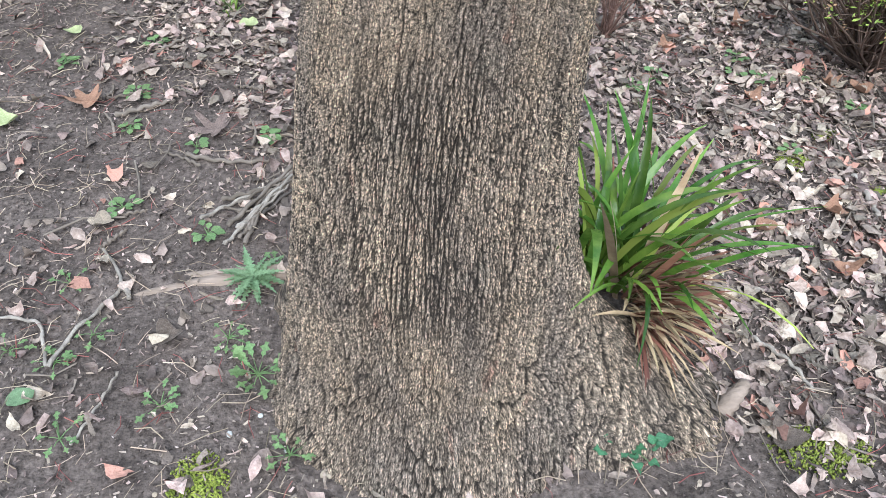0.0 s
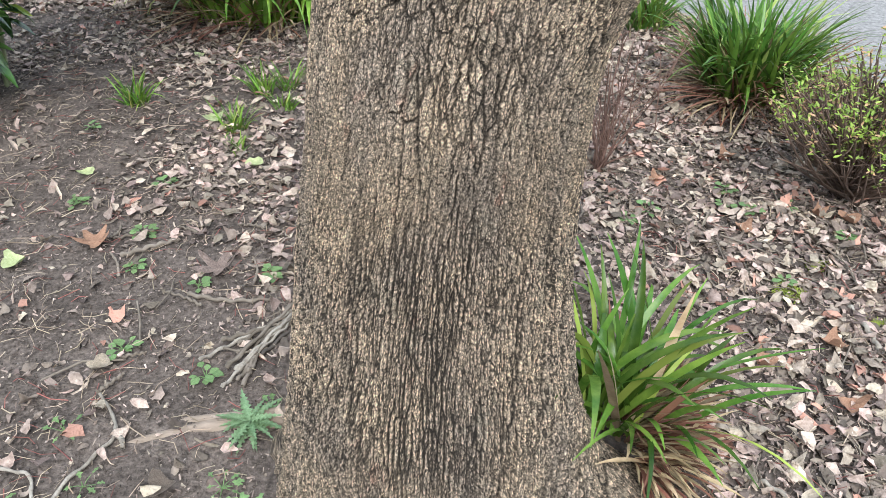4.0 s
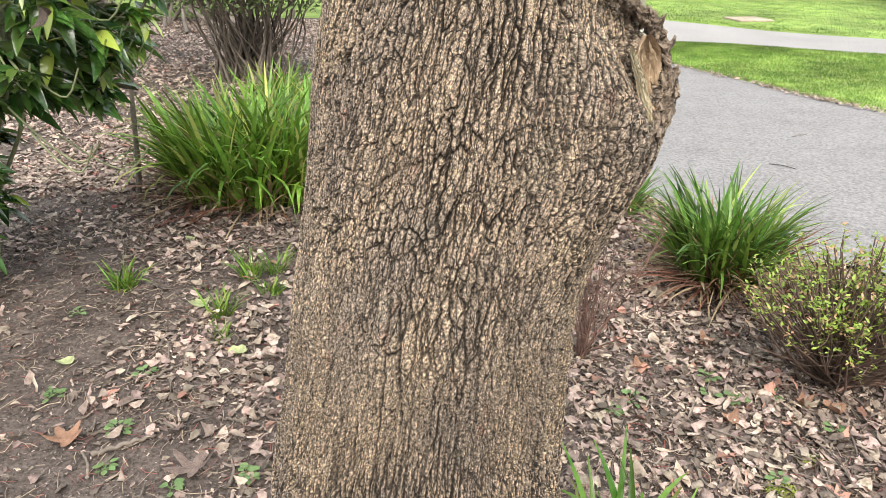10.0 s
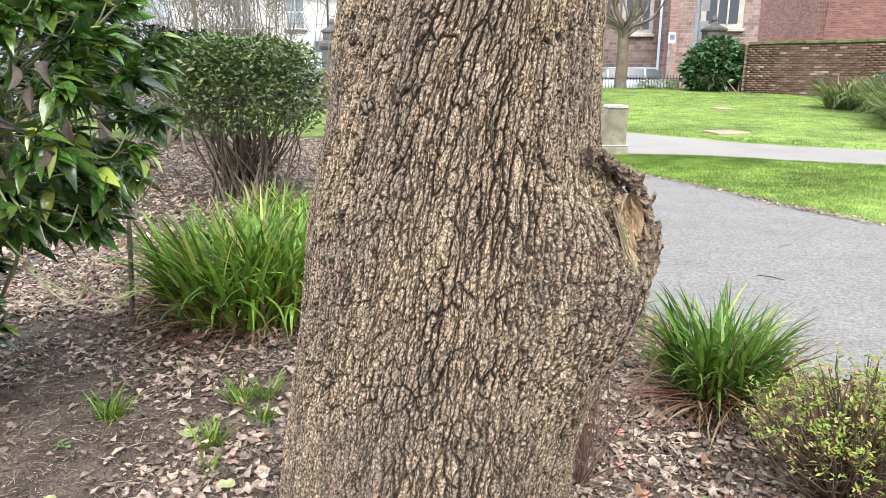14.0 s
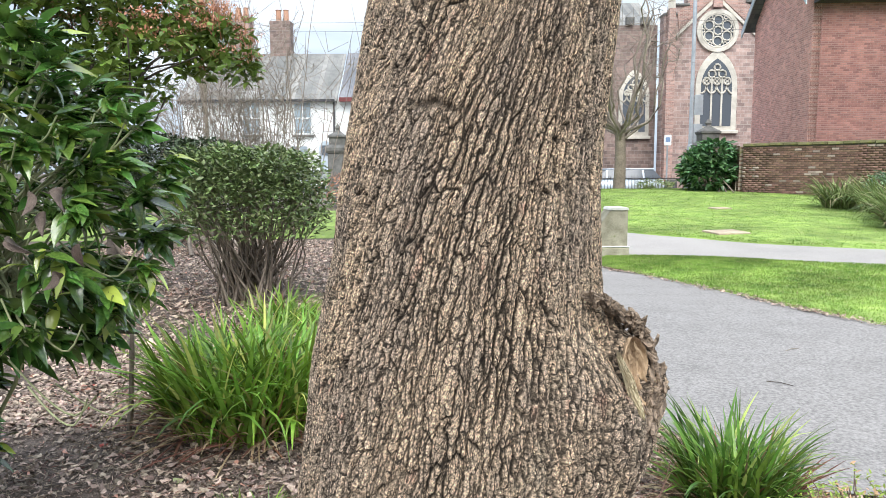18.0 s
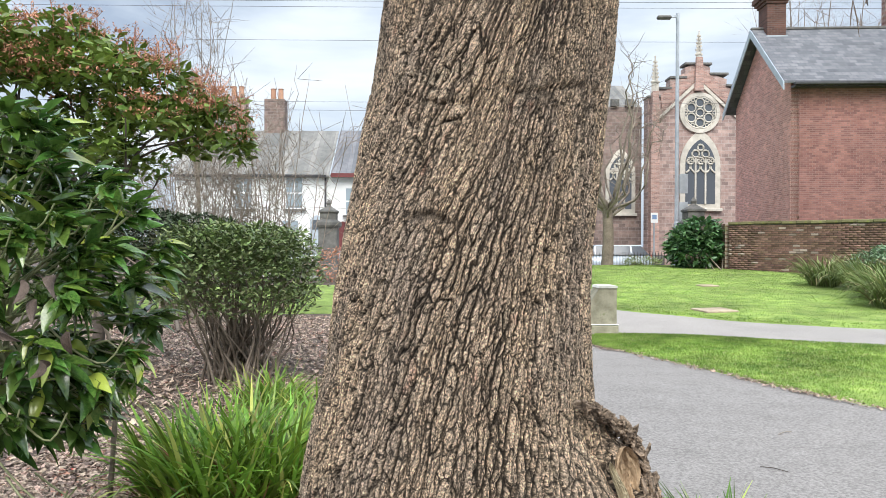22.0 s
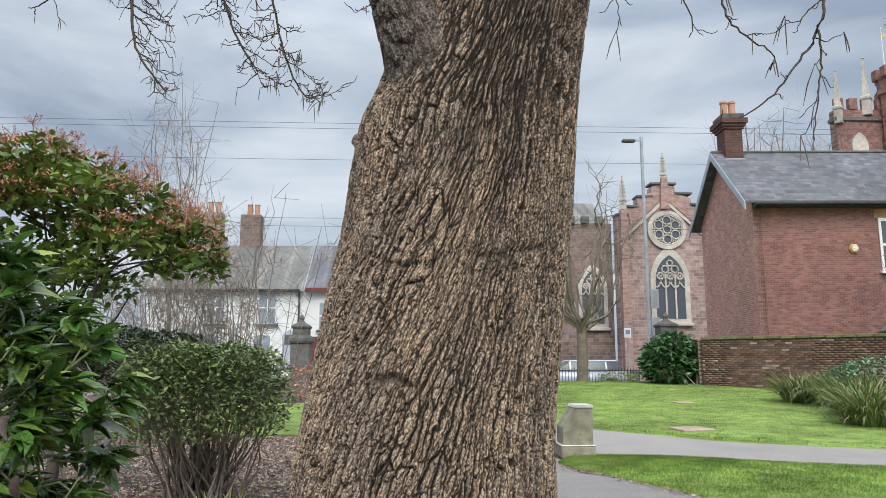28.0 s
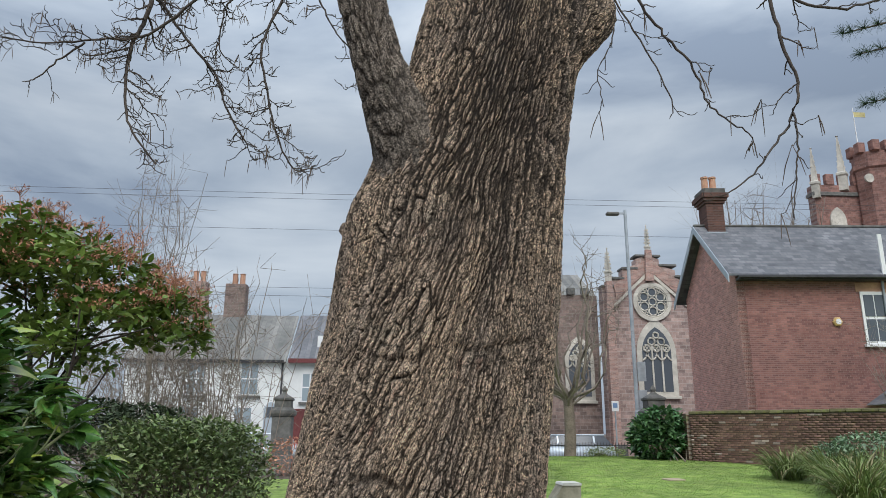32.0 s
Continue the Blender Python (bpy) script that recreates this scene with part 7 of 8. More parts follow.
def car(place, turn_, paint, label):
    c = thing("parked_car", label, "car", place, "parked cars", turn=turn_)
    low = [(-2.2, 0.32), (-2.25, 0.6), (-2.18, 0.92), (-0.95, 1.0), (1.9, 1.0), (2.22, 0.95), (2.28, 0.6), (2.2, 0.3)]
    bm_ = prism(bmesh.new(), low, -0.86, 0.86)
    bmesh.ops.bevel(bm_, geom=[e for e in bm_.edges if abs(e.verts[0].co.y - e.verts[1].co.y) < 0.01], offset=0.09, segments=2, affect="EDGES")
    part("body", bm_, paint, c, smooth=True)
    cab = bmesh.new()
    lo_, hi_ = [(-1.15, -0.82), (2.12, -0.82), (2.12, 0.82), (-1.15, 0.82)], [(-0.45, -0.62), (1.75, -0.62), (1.75, 0.62), (-0.45, 0.62)]
    a_ = [cab.verts.new((x, y, 0.98)) for x, y in lo_]
    b_ = [cab.verts.new((x, y, 1.42)) for x, y in hi_]
    for i in range(4):
        cab.faces.new((a_[i], a_[(i + 1) % 4], b_[(i + 1) % 4], b_[i]))
    part("glasshouse", cab, M["glass"], c, "dark car windows")
    part("roof", boxed(-0.5, 1.8, -0.64, 0.64, 1.40, 1.47, 0.03), paint, c)
    for x_ in (-0.75, 0.35, 1.25):
        for s_ in (-1, 1):
            p_ = part("pillar", boxed(-0.04, 0.04, -0.02, 0.02, 0, 0.46), paint, c)
            p_.matrix_basis = pose(x_ + (0.25 if x_ < 0 else 0), s_ * 0.80, 0.97, s_ * 22, 0, 0)
    for x_ in (-1.4, 1.4):
        for s_ in (-1, 1):
            w_ = part("wheel", lathe([(0.2, -0.09), (0.31, -0.1), (0.32, 0.0), (0.31, 0.1), (0.2, 0.09)], 18), M["tyre"], c)
            w_.matrix_basis = pose(x_, s_ * 0.78, 0.32, 90, 0, 0)
            part("rim", lathe([(0.19, -0.095), (0.19, 0.095)], 14), M["lamp_grey"], w_)
    for s_ in (-1, 1):
        part("tail_light", boxed(2.16, 2.27, s_ * 0.62 - 0.12, s_ * 0.62 + 0.12, 0.72, 0.98, 0.02), M["tail_red"], c)
    return c


car((8.15, 33.2, 0.14), 2, M["car_paint"], "pale silver-blue estate car parked behind the railings")
car((2.6, 33.3, 0.14), 0, M["car_dark"], "blue car parked along the street")
car((-7.2, 36.0, 0.14), 0, M["car_paint"], "silver car parked before the terrace")

# pollarded bare street tree, birch, bare shrubs
def bare_tree(name, label, place, height, trunk_h, r, n, spread_, seed, droop=0.0, material="bare", fine=3, crook=0.0):
    g = np.random.default_rng(seed)
    t = thing(name, label, "tree", place)
    paths = [(curve_through([(0, 0, 0), (0.05, 0, trunk_h * 0.5), (0, 0, trunk_h)], 8), np.linspace(r * 1.3, r, 8))]
    twigs = []
    for k in range(n):
        a = 2 * math.pi * k / n + g.normal(0, 0.3)
        el = (height - trunk_h) * g.uniform(0.55, 1.05)
        o = spread_ * g.uniform(0.3, 1.0)
        d = np.array([math.cos(a), math.sin(a), 0])
        p = curve_through([np.array([0, 0, trunk_h * g.uniform(0.75, 1.0)]), d * o * 0.6 + (0, 0, trunk_h + el * 0.25), d * o * 0.9 + (0, 0, trunk_h + el * 0.65) + g.normal(0, 0.15, 3), d * o * 1.05 + (0, 0, trunk_h + el * (1 - droop)) + g.normal(0, 0.3, 3)], 12)
        p[2:] += np.cumsum(g.normal(0, crook, (10, 3)), axis=0) * 0.5
        paths.append((p, np.linspace(r * 0.35, r * 0.05 + 0.004, 12)))
        for j in range(fine * 3):
            i = int(g.integers(3, 12))
            e = el * g.uniform(0.12, 0.30)
            v = g.normal(0, 1, 3) + (0, 0, 0.8 - 1.6 * droop)
            v /= np.linalg.norm(v)
            q = p[i] + v * e
            twigs.append((np.array([p[i], (p[i] + q) / 2 + g.normal(0, 0.06, 3) * e, q]), np.array([r * 0.06 + 0.004, r * 0.04 + 0.004, 0.004])))
            for _ in range(2):
                q2 = (p[i] + q) / 2 + (g.normal(0, 1, 3) + (0, 0, 0.4 - droop)) * e * 0.4
                twigs.append((np.array([(p[i] + q) / 2, q2]), np.array([0.006, 0.004])))
    part("trunk", tube_mesh("trunk", paths[:1], 9), M["bush_twig"], t)
    part("branch_mass", tube_mesh("branches", paths[1:], 5), M[material], t, kind="stuff")
    part("twig_mass", tube_mesh("twigs", twigs, 3), M[material], t, kind="stuff")
    return t


bare_tree("street_tree", "pollarded bare tree with pale crooked branches on the lawn", (6.82, 26.6, float(ground_z(6.82, 26.6))), 8.6, 2.35, 0.19, 20, 2.9, 101, 0.2, crook=0.32)
bare_tree("birch_tree", "slim bare birch with fine upright twigs", (-8.05, 22.4, 0.0), 10.6, 4.6, 0.06, 13, 1.1, 102, 0.0, "bare", 3, 0.04)
for k, (x_, y_, h_, s_) in enumerate(((-3.45, 14.2, 5.6, 1.5), (-4.3, 15.5, 5.2, 1.3), (-5.6, 15.0, 4.3, 1.9), (-6.6, 15.6, 4.0, 2.2), (-4.9, 16.5, 4.4, 1.6))):
    bare_tree("bare_shrub", "leafless shrub of thin grey upright stems", (x_, y_, 0.0), h_, 0.3, 0.04, 12 if k < 2 else 26, s_, 110 + k, 0.05, "bare", 2 if k < 2 else 4, 0.08)

# evergreen bush by the wall, tufts, far hedges
leafy("laurel_bush", "rounded dark glossy evergreen bush against the brick wall", "bush", (9.45, 24.3, 0.72), [((0, 0, 0.7), (0.95, 0.8, 0.75), 0.5), ((0.2, -0.1, 1.4), (0.7, 0.6, 0.5), 0.25), ((-0.45, -0.2, 1.0), (0.55, 0.5, 0.5), 0.15), ((0.55, -0.1, 0.9), (0.5, 0.5, 0.5), 0.1)], 2200, L3, 0.27, M["laurel_leaf"], M["bush_twig"], 20, 0.03, 121, 0.7)
for k, (x_, y_, n_, r_, l_) in enumerate(((10.6, 17.6, 420, 0.40, 1.15), (10.95, 16.4, 480, 0.42, 1.2), (11.6, 15.3, 480, 0.45, 1.2), (12.0, 14.2, 420, 0.5, 1.2), (10.3, 14.5, 480, 0.42, 1.15), (9.55, 13.0, 520, 0.45, 1.15), (10.8, 13.2, 400, 0.42, 1.15))):
    t_ = thing("ornamental_grass", "arching grey-green ornamental grass tuft at the lawn edge", "grass clump", (x_, y_, float(ground_z(x_, y_)) + 0.02), "ornamental grasses")
    part("leaves", mesh_of("leaves", *blades(n_, (0, 0, 0), r_, l_, 0.032, 0.36, 1.5, 130 + k, segs=6)), M["tuft"], t_, kind="stuff")
leafy("low_shrub", "low pale grey-green shrub behind ornamental grasses", "bush", (12.3, 16.6, 0.42), [((0, 0, 0.7), (1.3, 0.8, 0.6), 0.7), ((-0.9, 0.2, 0.6), (0.6, 0.6, 0.5), 0.3)], 2600, L2, 0.13, M["grey_leaf"], M["bush_twig"], 14, 0.02, 141, 0.7)
leafy("low_shrub", "low weedy shrub at the foot of the street tree", "bush", (8.1, 26.2, 0.78), [((0, 0, 0.18), (0.9, 0.5, 0.22), 1.0)], 700, L2, 0.09, M["tuft"], M["bush_twig"], 6, 0.01, 142, 0.5)
leafy("dark_evergreen", "dark evergreen shrubs beyond the bare stems", "bush", (-5.0, 13.2, 0.0), [((0.1, 0, 1.70), (0.95, 0.7, 0.55), 0.35), ((-1.0, 0.3, 1.75), (0.9, 0.7, 0.65), 0.35), ((-2.1, 0.5, 1.7), (1.0, 0.8, 0.9), 0.3)], 9000, L2, 0.095, M["hedge_dark"], M["bush_twig"], 20, 0.05, 143, 0.6)
leafy("dark_evergreen", "dark evergreen mass behind the photinia", "bush", (-11.5, 18.0, 0.0), [((0, 0, 1.6), (3.2, 1.6, 1.7), 1.0)], 2600, L2, 0.24, M["hedge_dark"], M["bush_twig"], 16, 0.05, 144, 0.6)
leafy("low_hedge", "low russet hedge beside the gate pier", "hedge", (-3.6, 27.0, 0.0), [((0, 0, 0.8), (1.8, 0.7, 0.75), 1.0)], 1500, L2, 0.12, M["photinia_bud"], M["bush_twig"], 20, 0.02, 145, 0.6)
bare_tree("flowering_shrub", "bare shrub with pale pink blossom buds by the house", (16.6, 20.2, 0.6), 4.2, 0.6, 0.06, 22, 1.4, 150, 0.0, "bare", 4)
bare_tree("distant_tree", "distant bare round-crowned tree behind the house roof", (37.0, 66.0, 0.0), 25.0, 8.0, 0.4, 40, 6.0, 151, 0.0, "bare", 5)

# pine branch ends at the edge of the sky
pine = thing("pine_tree", "tall pine with dark green needled drooping branch ends", "tree", (0, 0, 0))
part("trunk", tube_mesh("trunk", [(curve_through([(8.2, 6.0, 0.0), (8.25, 6.0, 4.0), (8.2, 6.1, 9.0), (8.2, 6.1, 13.0)], 14), np.linspace(0.24, 0.10, 14))], 9), M["bush_twig"], pine)
g_ = np.random.default_rng(160)
pp_, pa_ = [], []
for bx_, by_, bz_ in ((5.2, 5.6, 6.25), (5.35, 5.6, 5.35), (5.45, 5.7, 6.05)):
    st_ = curve_through([(8.2, 6.05, bz_ + 1.5), (bx_ + 1.6, by_ + 0.3, bz_ + 0.7), (bx_ + 0.8, by_, bz_ + 0.25), (bx_, by_, bz_)], 16)
    pa_.append((st_, np.linspace(0.035, 0.006, 16)))
    for q_ in st_[6:]:
        for _ in range(70):
            v_ = g_.normal(0, 1, 3) + (-0.8, 0, 0.1)
            v_ /= np.linalg.norm(v_)
            pp_.append((np.array([q_, q_ + v_ * g_.uniform(0.07, 0.15)]), np.array([0.0022, 0.001])))
part("stem", tube_mesh("stem", pa_, 5), M["twig"], pine)
part("needle_mass", tube_mesh("needles", pp_, 3), M["pine"], pine, kind="stuff")


# ---- leaf litter, twigs, crumbs ----
lit = np.random.default_rng(201)


def litter_shapes():
    """Dead leaf pieces, each a small bent grid: torn fans, curled ovals, folded halves and narrow strips."""
    out = []
    for k in range(18):
        g = np.random.default_rng(400 + k)
        m_ = 4
        u, v = np.meshgrid(np.linspace(-0.5, 0.5, m_), np.linspace(0, 1, m_), indexing="ij")
        kind = k % 4
        if kind == 0:
            w = (0.10 + 0.95 * v) * g.uniform(0.7, 1.0)
            y = v * (1 - 0.9 * u**2) + g.normal(0, 0.06, v.shape) * (v > 0.9)
        elif kind == 3:
            w = np.full(v.shape, g.uniform(0.12, 0.24))
            y = v * 1.25
        else:
            w = np.sin(np.pi * np.clip(v, 0.06, 0.94) ** g.uniform(0.6, 1.4)) ** 0.8 * g.uniform(0.40, 0.72)
            y = v + 0.0
        x = u * w + g.normal(0, 0.04, u.shape) + 0.25 * (v - 0.5) ** 2 * g.normal(0, 1)
        y = y + g.normal(0, 0.05, v.shape) - 0.5
        roll_, arch = g.uniform(0.4, 2.6) * g.choice((1, 1, -1)), g.uniform(-0.6, 0.7)
        z = roll_ * x**2 + arch * y**2 + (0.30 * np.abs(x) if kind == 2 else 0) + 0.06 * np.sin(9 * x + 7 * y + k) + g.normal(0, 0.03, u.shape)
        verts = np.stack([x, y, z - np.percentile(z, 20)], -1).reshape(-1, 3)
        f = np.array([(i * m_ + j, (i + 1) * m_ + j, (i + 1) * m_ + j + 1, i * m_ + j + 1) for i in range(m_ - 1) for j in range(m_ - 1)])
        out.append((verts, f))
    return out


def on_path(x, y):
    e = curve_through(bed_edge, 200)
    i = np.argsort(e[:, 1])
    return x > np.interp(y, e[i, 1], e[i, 0]) - 0.03


def in_trunk(x, y):
    return (np.hypot((x + 0.055), (y + 0.60)) < 0.36) | ((np.abs(y + 0.62 - 0.3 * (x - 0.1)) < 0.12) & (x > 0) & (x < 0.55))


def litter_density(x, y):
    """Thick on the path side, thinner in drifts on the trodden side, bare by the trunk foot."""
    right = smooth01(0.10, 0.42, x + 0.25 * np.minimum(y + 0.2, 0)) * smooth01(-1.05, -0.45, y + 0.35 * np.maximum(x - 0.6, 0))
    back = smooth01(0.0, 0.8, y + 0.55 * (x + 0.9)) * (0.25 + 0.75 * smooth01(0.35, 0.6, fbm(x * 2.3 + 8, y * 2.3 + 3, 3)))
    band = smooth01(-0.75, -0.4, x) * smooth01(-0.35, 0.1, y) * 1.0
    bare = 0.05 + 0.05 * fbm(x * 5, y * 5, 2)
    far = 0.65 * smooth01(2.2, 3.4, y)
    trod = 1 - 0.75 * smooth01(-1.1, -1.6, x) * smooth01(1.9, 1.1, y)
    far = np.maximum(far, (0.35 + 0.55 * smooth01(0.4, 0.6, fbm(x * 1.7 + 2, y * 1.7, 3))) * smooth01(1.3, 2.1, y))
    return np.clip(np.maximum.reduce([right, (0.75 * back + 0.0) * trod, band, bare, far]), 0, 1)


def scatter(n, x0, x1, y0, y1):
    x, y = lit.uniform(x0, x1, n), lit.uniform(y0, y1, n)
    keep = (lit.random(n) < litter_density(x, y)) & ~on_path(x, y) & ~in_trunk(x, y)
    return x[keep], y[keep]


SH = litter_shapes()


def litter(name, material, n, box_, lo, hi, lift, label):
    x, y = scatter(n, *box_)
    k, vs, fs, base = len(x), [], [], 0
    kind_ = lit.integers(0, len(SH), k)
    sz = lo + (hi - lo) * lit.random(k) ** 1.6
    yaw, pit, rol = lit.random(k) * 6.28, lit.normal(0, 0.26, k), lit.normal(0, 0.36, k)
    p = np.stack([x, y, soil_z(x, y) + lift * lit.random(k) + 0.002], -1)
    for i, sh in enumerate(SH):
        m_ = kind_ == i
        v, f = spread(sh, p[m_], yaw[m_], pit[m_], rol[m_], sz[m_])
        vs.append(v)
        fs.append(f + base)
        base += len(v)
    return single(name, mesh_of(name, np.concatenate(vs), np.concatenate(fs)), material, label, "leaf litter", kind="stuff")


litter("leaf_mould", M["litter_dark"], 54000, (-2.9, 2.3, -1.1, 4.5), 0.010, 0.044, 0.008, "dark broken leaf mould between the fallen leaves")
litter("leaf_litter", M["litter"], 58000, (-2.9, 2.3, -1.1, 4.5), 0.012, 0.060, 0.022, "dry curled pinkish-brown fallen leaves")
litter("far_leaf_litter", M["litter"], 26000, (-7.0, 1.2, 4.0, 13.0), 0.03, 0.085, 0.02, "dry fallen leaves beneath the shrubs")


n_ = 110000
x_, y_ = lit.uniform(-2.4, 2.1, n_), lit.uniform(-1.15, 3.4, n_)
ok_ = (lit.random(n_) < 0.30 + 0.5 * litter_density(x_, y_)) & ~on_path(x_, y_)
x_, y_ = x_[ok_], y_[ok_]
k_ = len(x_)
bit_ = (np.array([(-0.35, -0.5, 0.0), (0.4, -0.35, 0.1), (0.3, 0.5, 0.0), (-0.25, 0.4, 0.15)]), np.array([(0, 1, 2, 3)]))
single("leaf_fragments", mesh_of("leaf_fragments", *spread(bit_, np.stack([x_, y_, soil_z(x_, y_) + 0.003 + 0.008 * lit.random(k_)], -1), lit.random(k_) * 6.28, lit.normal(0, 0.5, k_), lit.normal(0, 0.5, k_),
       np.stack([lit.uniform(0.002, 0.008, k_), lit.uniform(0.004, 0.018, k_), np.full(k_, 0.01)], -1))), M["fragment"], "tiny broken leaf and bark fragments over the soil", "leaf litter", kind="stuff")

# scraps of paler litter over the far part of the bed
n_ = 70000
x_, y_ = lit.uniform(-8.0, 1.0, n_), 2.6 + 11.5 * lit.random(n_) ** 1.4
ok_ = (lit.random(n_) < 0.25 + 0.75 * smooth01(0.35, 0.6, fbm(x_ * 1.1 + 4, y_ * 1.1, 3))) & ~on_path(x_, y_)
x_, y_ = x_[ok_], y_[ok_]
k_ = len(x_)
single("leaf_scraps", mesh_of("leaf_scraps", *spread(bit_, np.stack([x_, y_, soil_z(x_, y_) + 0.006 + 0.012 * lit.random(k_)], -1), lit.random(k_) * 6.28, lit.normal(0, 0.3, k_), lit.normal(0, 0.3, k_),
       np.stack([lit.uniform(0.012, 0.045, k_), lit.uniform(0.025, 0.07, k_), np.full(k_, 0.02)], -1))), M["litter"], "pale dry leaf scraps beneath the shrubs", "leaf litter", kind="stuff")


def sticks(name, material, n, box_, lo, hi, r, label, everywhere=False):
    x, y = (lit.uniform(box_[0], box_[1], n), lit.uniform(box_[2], box_[3], n)) if everywhere else scatter(n, *box_)
    ok = ~on_path(x, y) & ~in_trunk(x, y)
    x, y = x[ok], y[ok]
    paths = []
    for a, b in zip(x, y):
        t, e = lit.random() * 6.28, lit.uniform(lo, hi)
        bow = lit.normal(0, 0.12) * e
        u = np.array([-0.5, 0.0, 0.5]) * e
        px_, py_ = a + u * math.cos(t) - np.array([0, bow, 0]) * math.sin(t), b + u * math.sin(t) + np.array([0, bow, 0]) * math.cos(t)
        paths.append((np.stack([px_, py_, soil_z(px_, py_) + 0.006 + lit.random(3) * 0.016], -1), np.full(3, r * lit.uniform(0.5, 1.3))))
    return single(name, tube_mesh(name, paths, 4), material, label, "twigs", kind="stuff")


sticks("dry_stalks", M["needle"], 9000, (-2.2, 2.1, -1.1, 3.5), 0.02, 0.085, 0.0011, "dry stalks and reddish needles over the soil", True)
sticks("dead_twigs", M["bush_twig"], 1100, (-2.2, 2.1, -1.1, 3.5), 0.05, 0.22, 0.0030, "short dead grey-brown twigs")
n_ = 36000
x_, y_ = lit.uniform(-1.7, 0.9, n_), lit.uniform(-1.2, 1.4, n_)
ok_ = ~on_path(x_, y_)
x_, y_ = x_[ok_], y_[ok_]
oct_ = (np.array([(1, 0, 0), (-1, 0, 0), (0, 1, 0), (0, -1, 0), (0, 0, 0.8), (0, 0, -0.6)]) * 0.5, np.array([(0, 2, 4), (2, 1, 4), (1, 3, 4), (3, 0, 4), (2, 0, 5), (1, 2, 5), (3, 1, 5), (0, 3, 5)]))
k_ = len(x_)
single("soil_crumbs", mesh_of("soil_crumbs", *spread(oct_, np.stack([x_, y_, soil_z(x_, y_) + 0.001], -1), lit.random(k_) * 6.28, lit.normal(0, 0.5, k_), lit.normal(0, 0.5, k_), 0.002 + 0.010 * lit.random((k_, 3)) ** 3)), M["crumb"],
       "soil crumbs and grit on the bare bed", "grit", kind="stuff")

# grit and dead leaves along the lawn edge
e_ = curve_through(lawn_near, 400)[120:380]
n_ = 900
i_ = lit.integers(0, len(e_), n_)
xy_ = e_[i_] + lit.normal(0, 0.06, (n_, 2))
v_, f_ = spread(SH[4], np.concatenate([xy_, (ground_z(xy_[:, 0], xy_[:, 1]) + 0.03)[:, None]], -1), lit.random(n_) * 6.28, lit.normal(0, 0.3, n_), lit.normal(0, 0.3, n_), lit.uniform(0.02, 0.05, n_))
single("edge_litter", mesh_of("edge_litter", v_, f_), M["litter"], "dry scraps gathered along the grass edge", "leaf litter", kind="stuff")


# ---- single leaves and sticks that stand out ----
def lobed_leaf(n_lobes=5, depth=0.45, curl=0.15, seed=0):
    g, bm_ = random.Random(seed), bmesh.new()
    c = bm_.verts.new((0, 0, 0.004))
    ring, N = [], n_lobes * 6
    for i in range(N):
        a = 2 * math.pi * i / N
        r = 0.5 * (1 - depth * (0.5 - 0.5 * math.cos(n_lobes * a)) ** 0.8) * (0.85 + 0.25 * g.random())
        ring.append(bm_.verts.new((r * math.cos(a), r * math.sin(a), curl * r * r * 2 * (1 + 0.6 * math.sin(2 * a + seed)) + g.uniform(0, 0.03))))
    mid_r = [bm_.verts.new((v.co.x * 0.5, v.co.y * 0.5, v.co.z * 0.3)) for v in ring]
    for i in range(N):
        j = (i + 1) % N
        bm_.faces.new((c, mid_r[i], mid_r[j]))
        bm_.faces.new((mid_r[i], ring[i], ring[j], mid_r[j]))
    return bm_


def fallen(place, size, material, label, seed, lobes=5, depth=0.45, curl=0.5, turn_=0.0):
    ob_ = single("fallen_leaf", lobed_leaf(lobes, depth, curl, seed), material, label, "leaf", "fallen leaves", smooth=True)
    ob_.matrix_basis = pose(place[0], place[1], float(soil_z(*place)) + 0.012, 6, -5, turn_) @ Matrix.Diagonal((size, size * 0.8, size, 1))


fallen((-1.13, 0.245), 0.13, M["maple_leaf"], "crumpled orange-brown lobed leaf on dark soil", 1)
fallen((-0.71, 0.12), 0.15, M["litter"], "tan pointed lobed leaf with an orange heart", 2, 5, 0.6)
fallen((-0.61, -0.625), 0.075, M["litter"], "pale brown curled leaf on bare soil", 3, 3, 0.3)
fallen((-0.885, -0.285), 0.07, M["litter"], "pale pinkish dry leaf on bare soil", 4, 4, 0.3)
fallen((-0.77, 0.765), 0.075, M["yellow_leaf"], "pale yellow-green fallen leaf", 5, 2, 0.2)
fallen((-1.36, 0.68), 0.07, M["yellow_leaf"], "pale green fallen leaf on dark soil", 6, 2, 0.2)
fallen((-1.03, 1.14), 0.10, M["yellow_leaf"], "yellow-green fallen leaf beside a sprout", 7, 3, 0.25)
fallen((-1.31, 1.85), 0.07, M["yellow_leaf"], "pale green fallen leaf before the sedge clump", 8, 2, 0.2)
fallen((-1.32, 0.12), 0.09, M["yellow_leaf"], "broad green fallen leaf at the bed's bare side", 9, 3, 0.25)
fallen((0.66, -0.80), 0.085, M["litter"], "pale curled leaf near the root tip", 10, 3, 0.35)
fallen((-0.86, -0.79), 0.06, M["weed_blue"], "flat blue-green fallen leaf on soil", 11, 2, 0.1, 0.05)
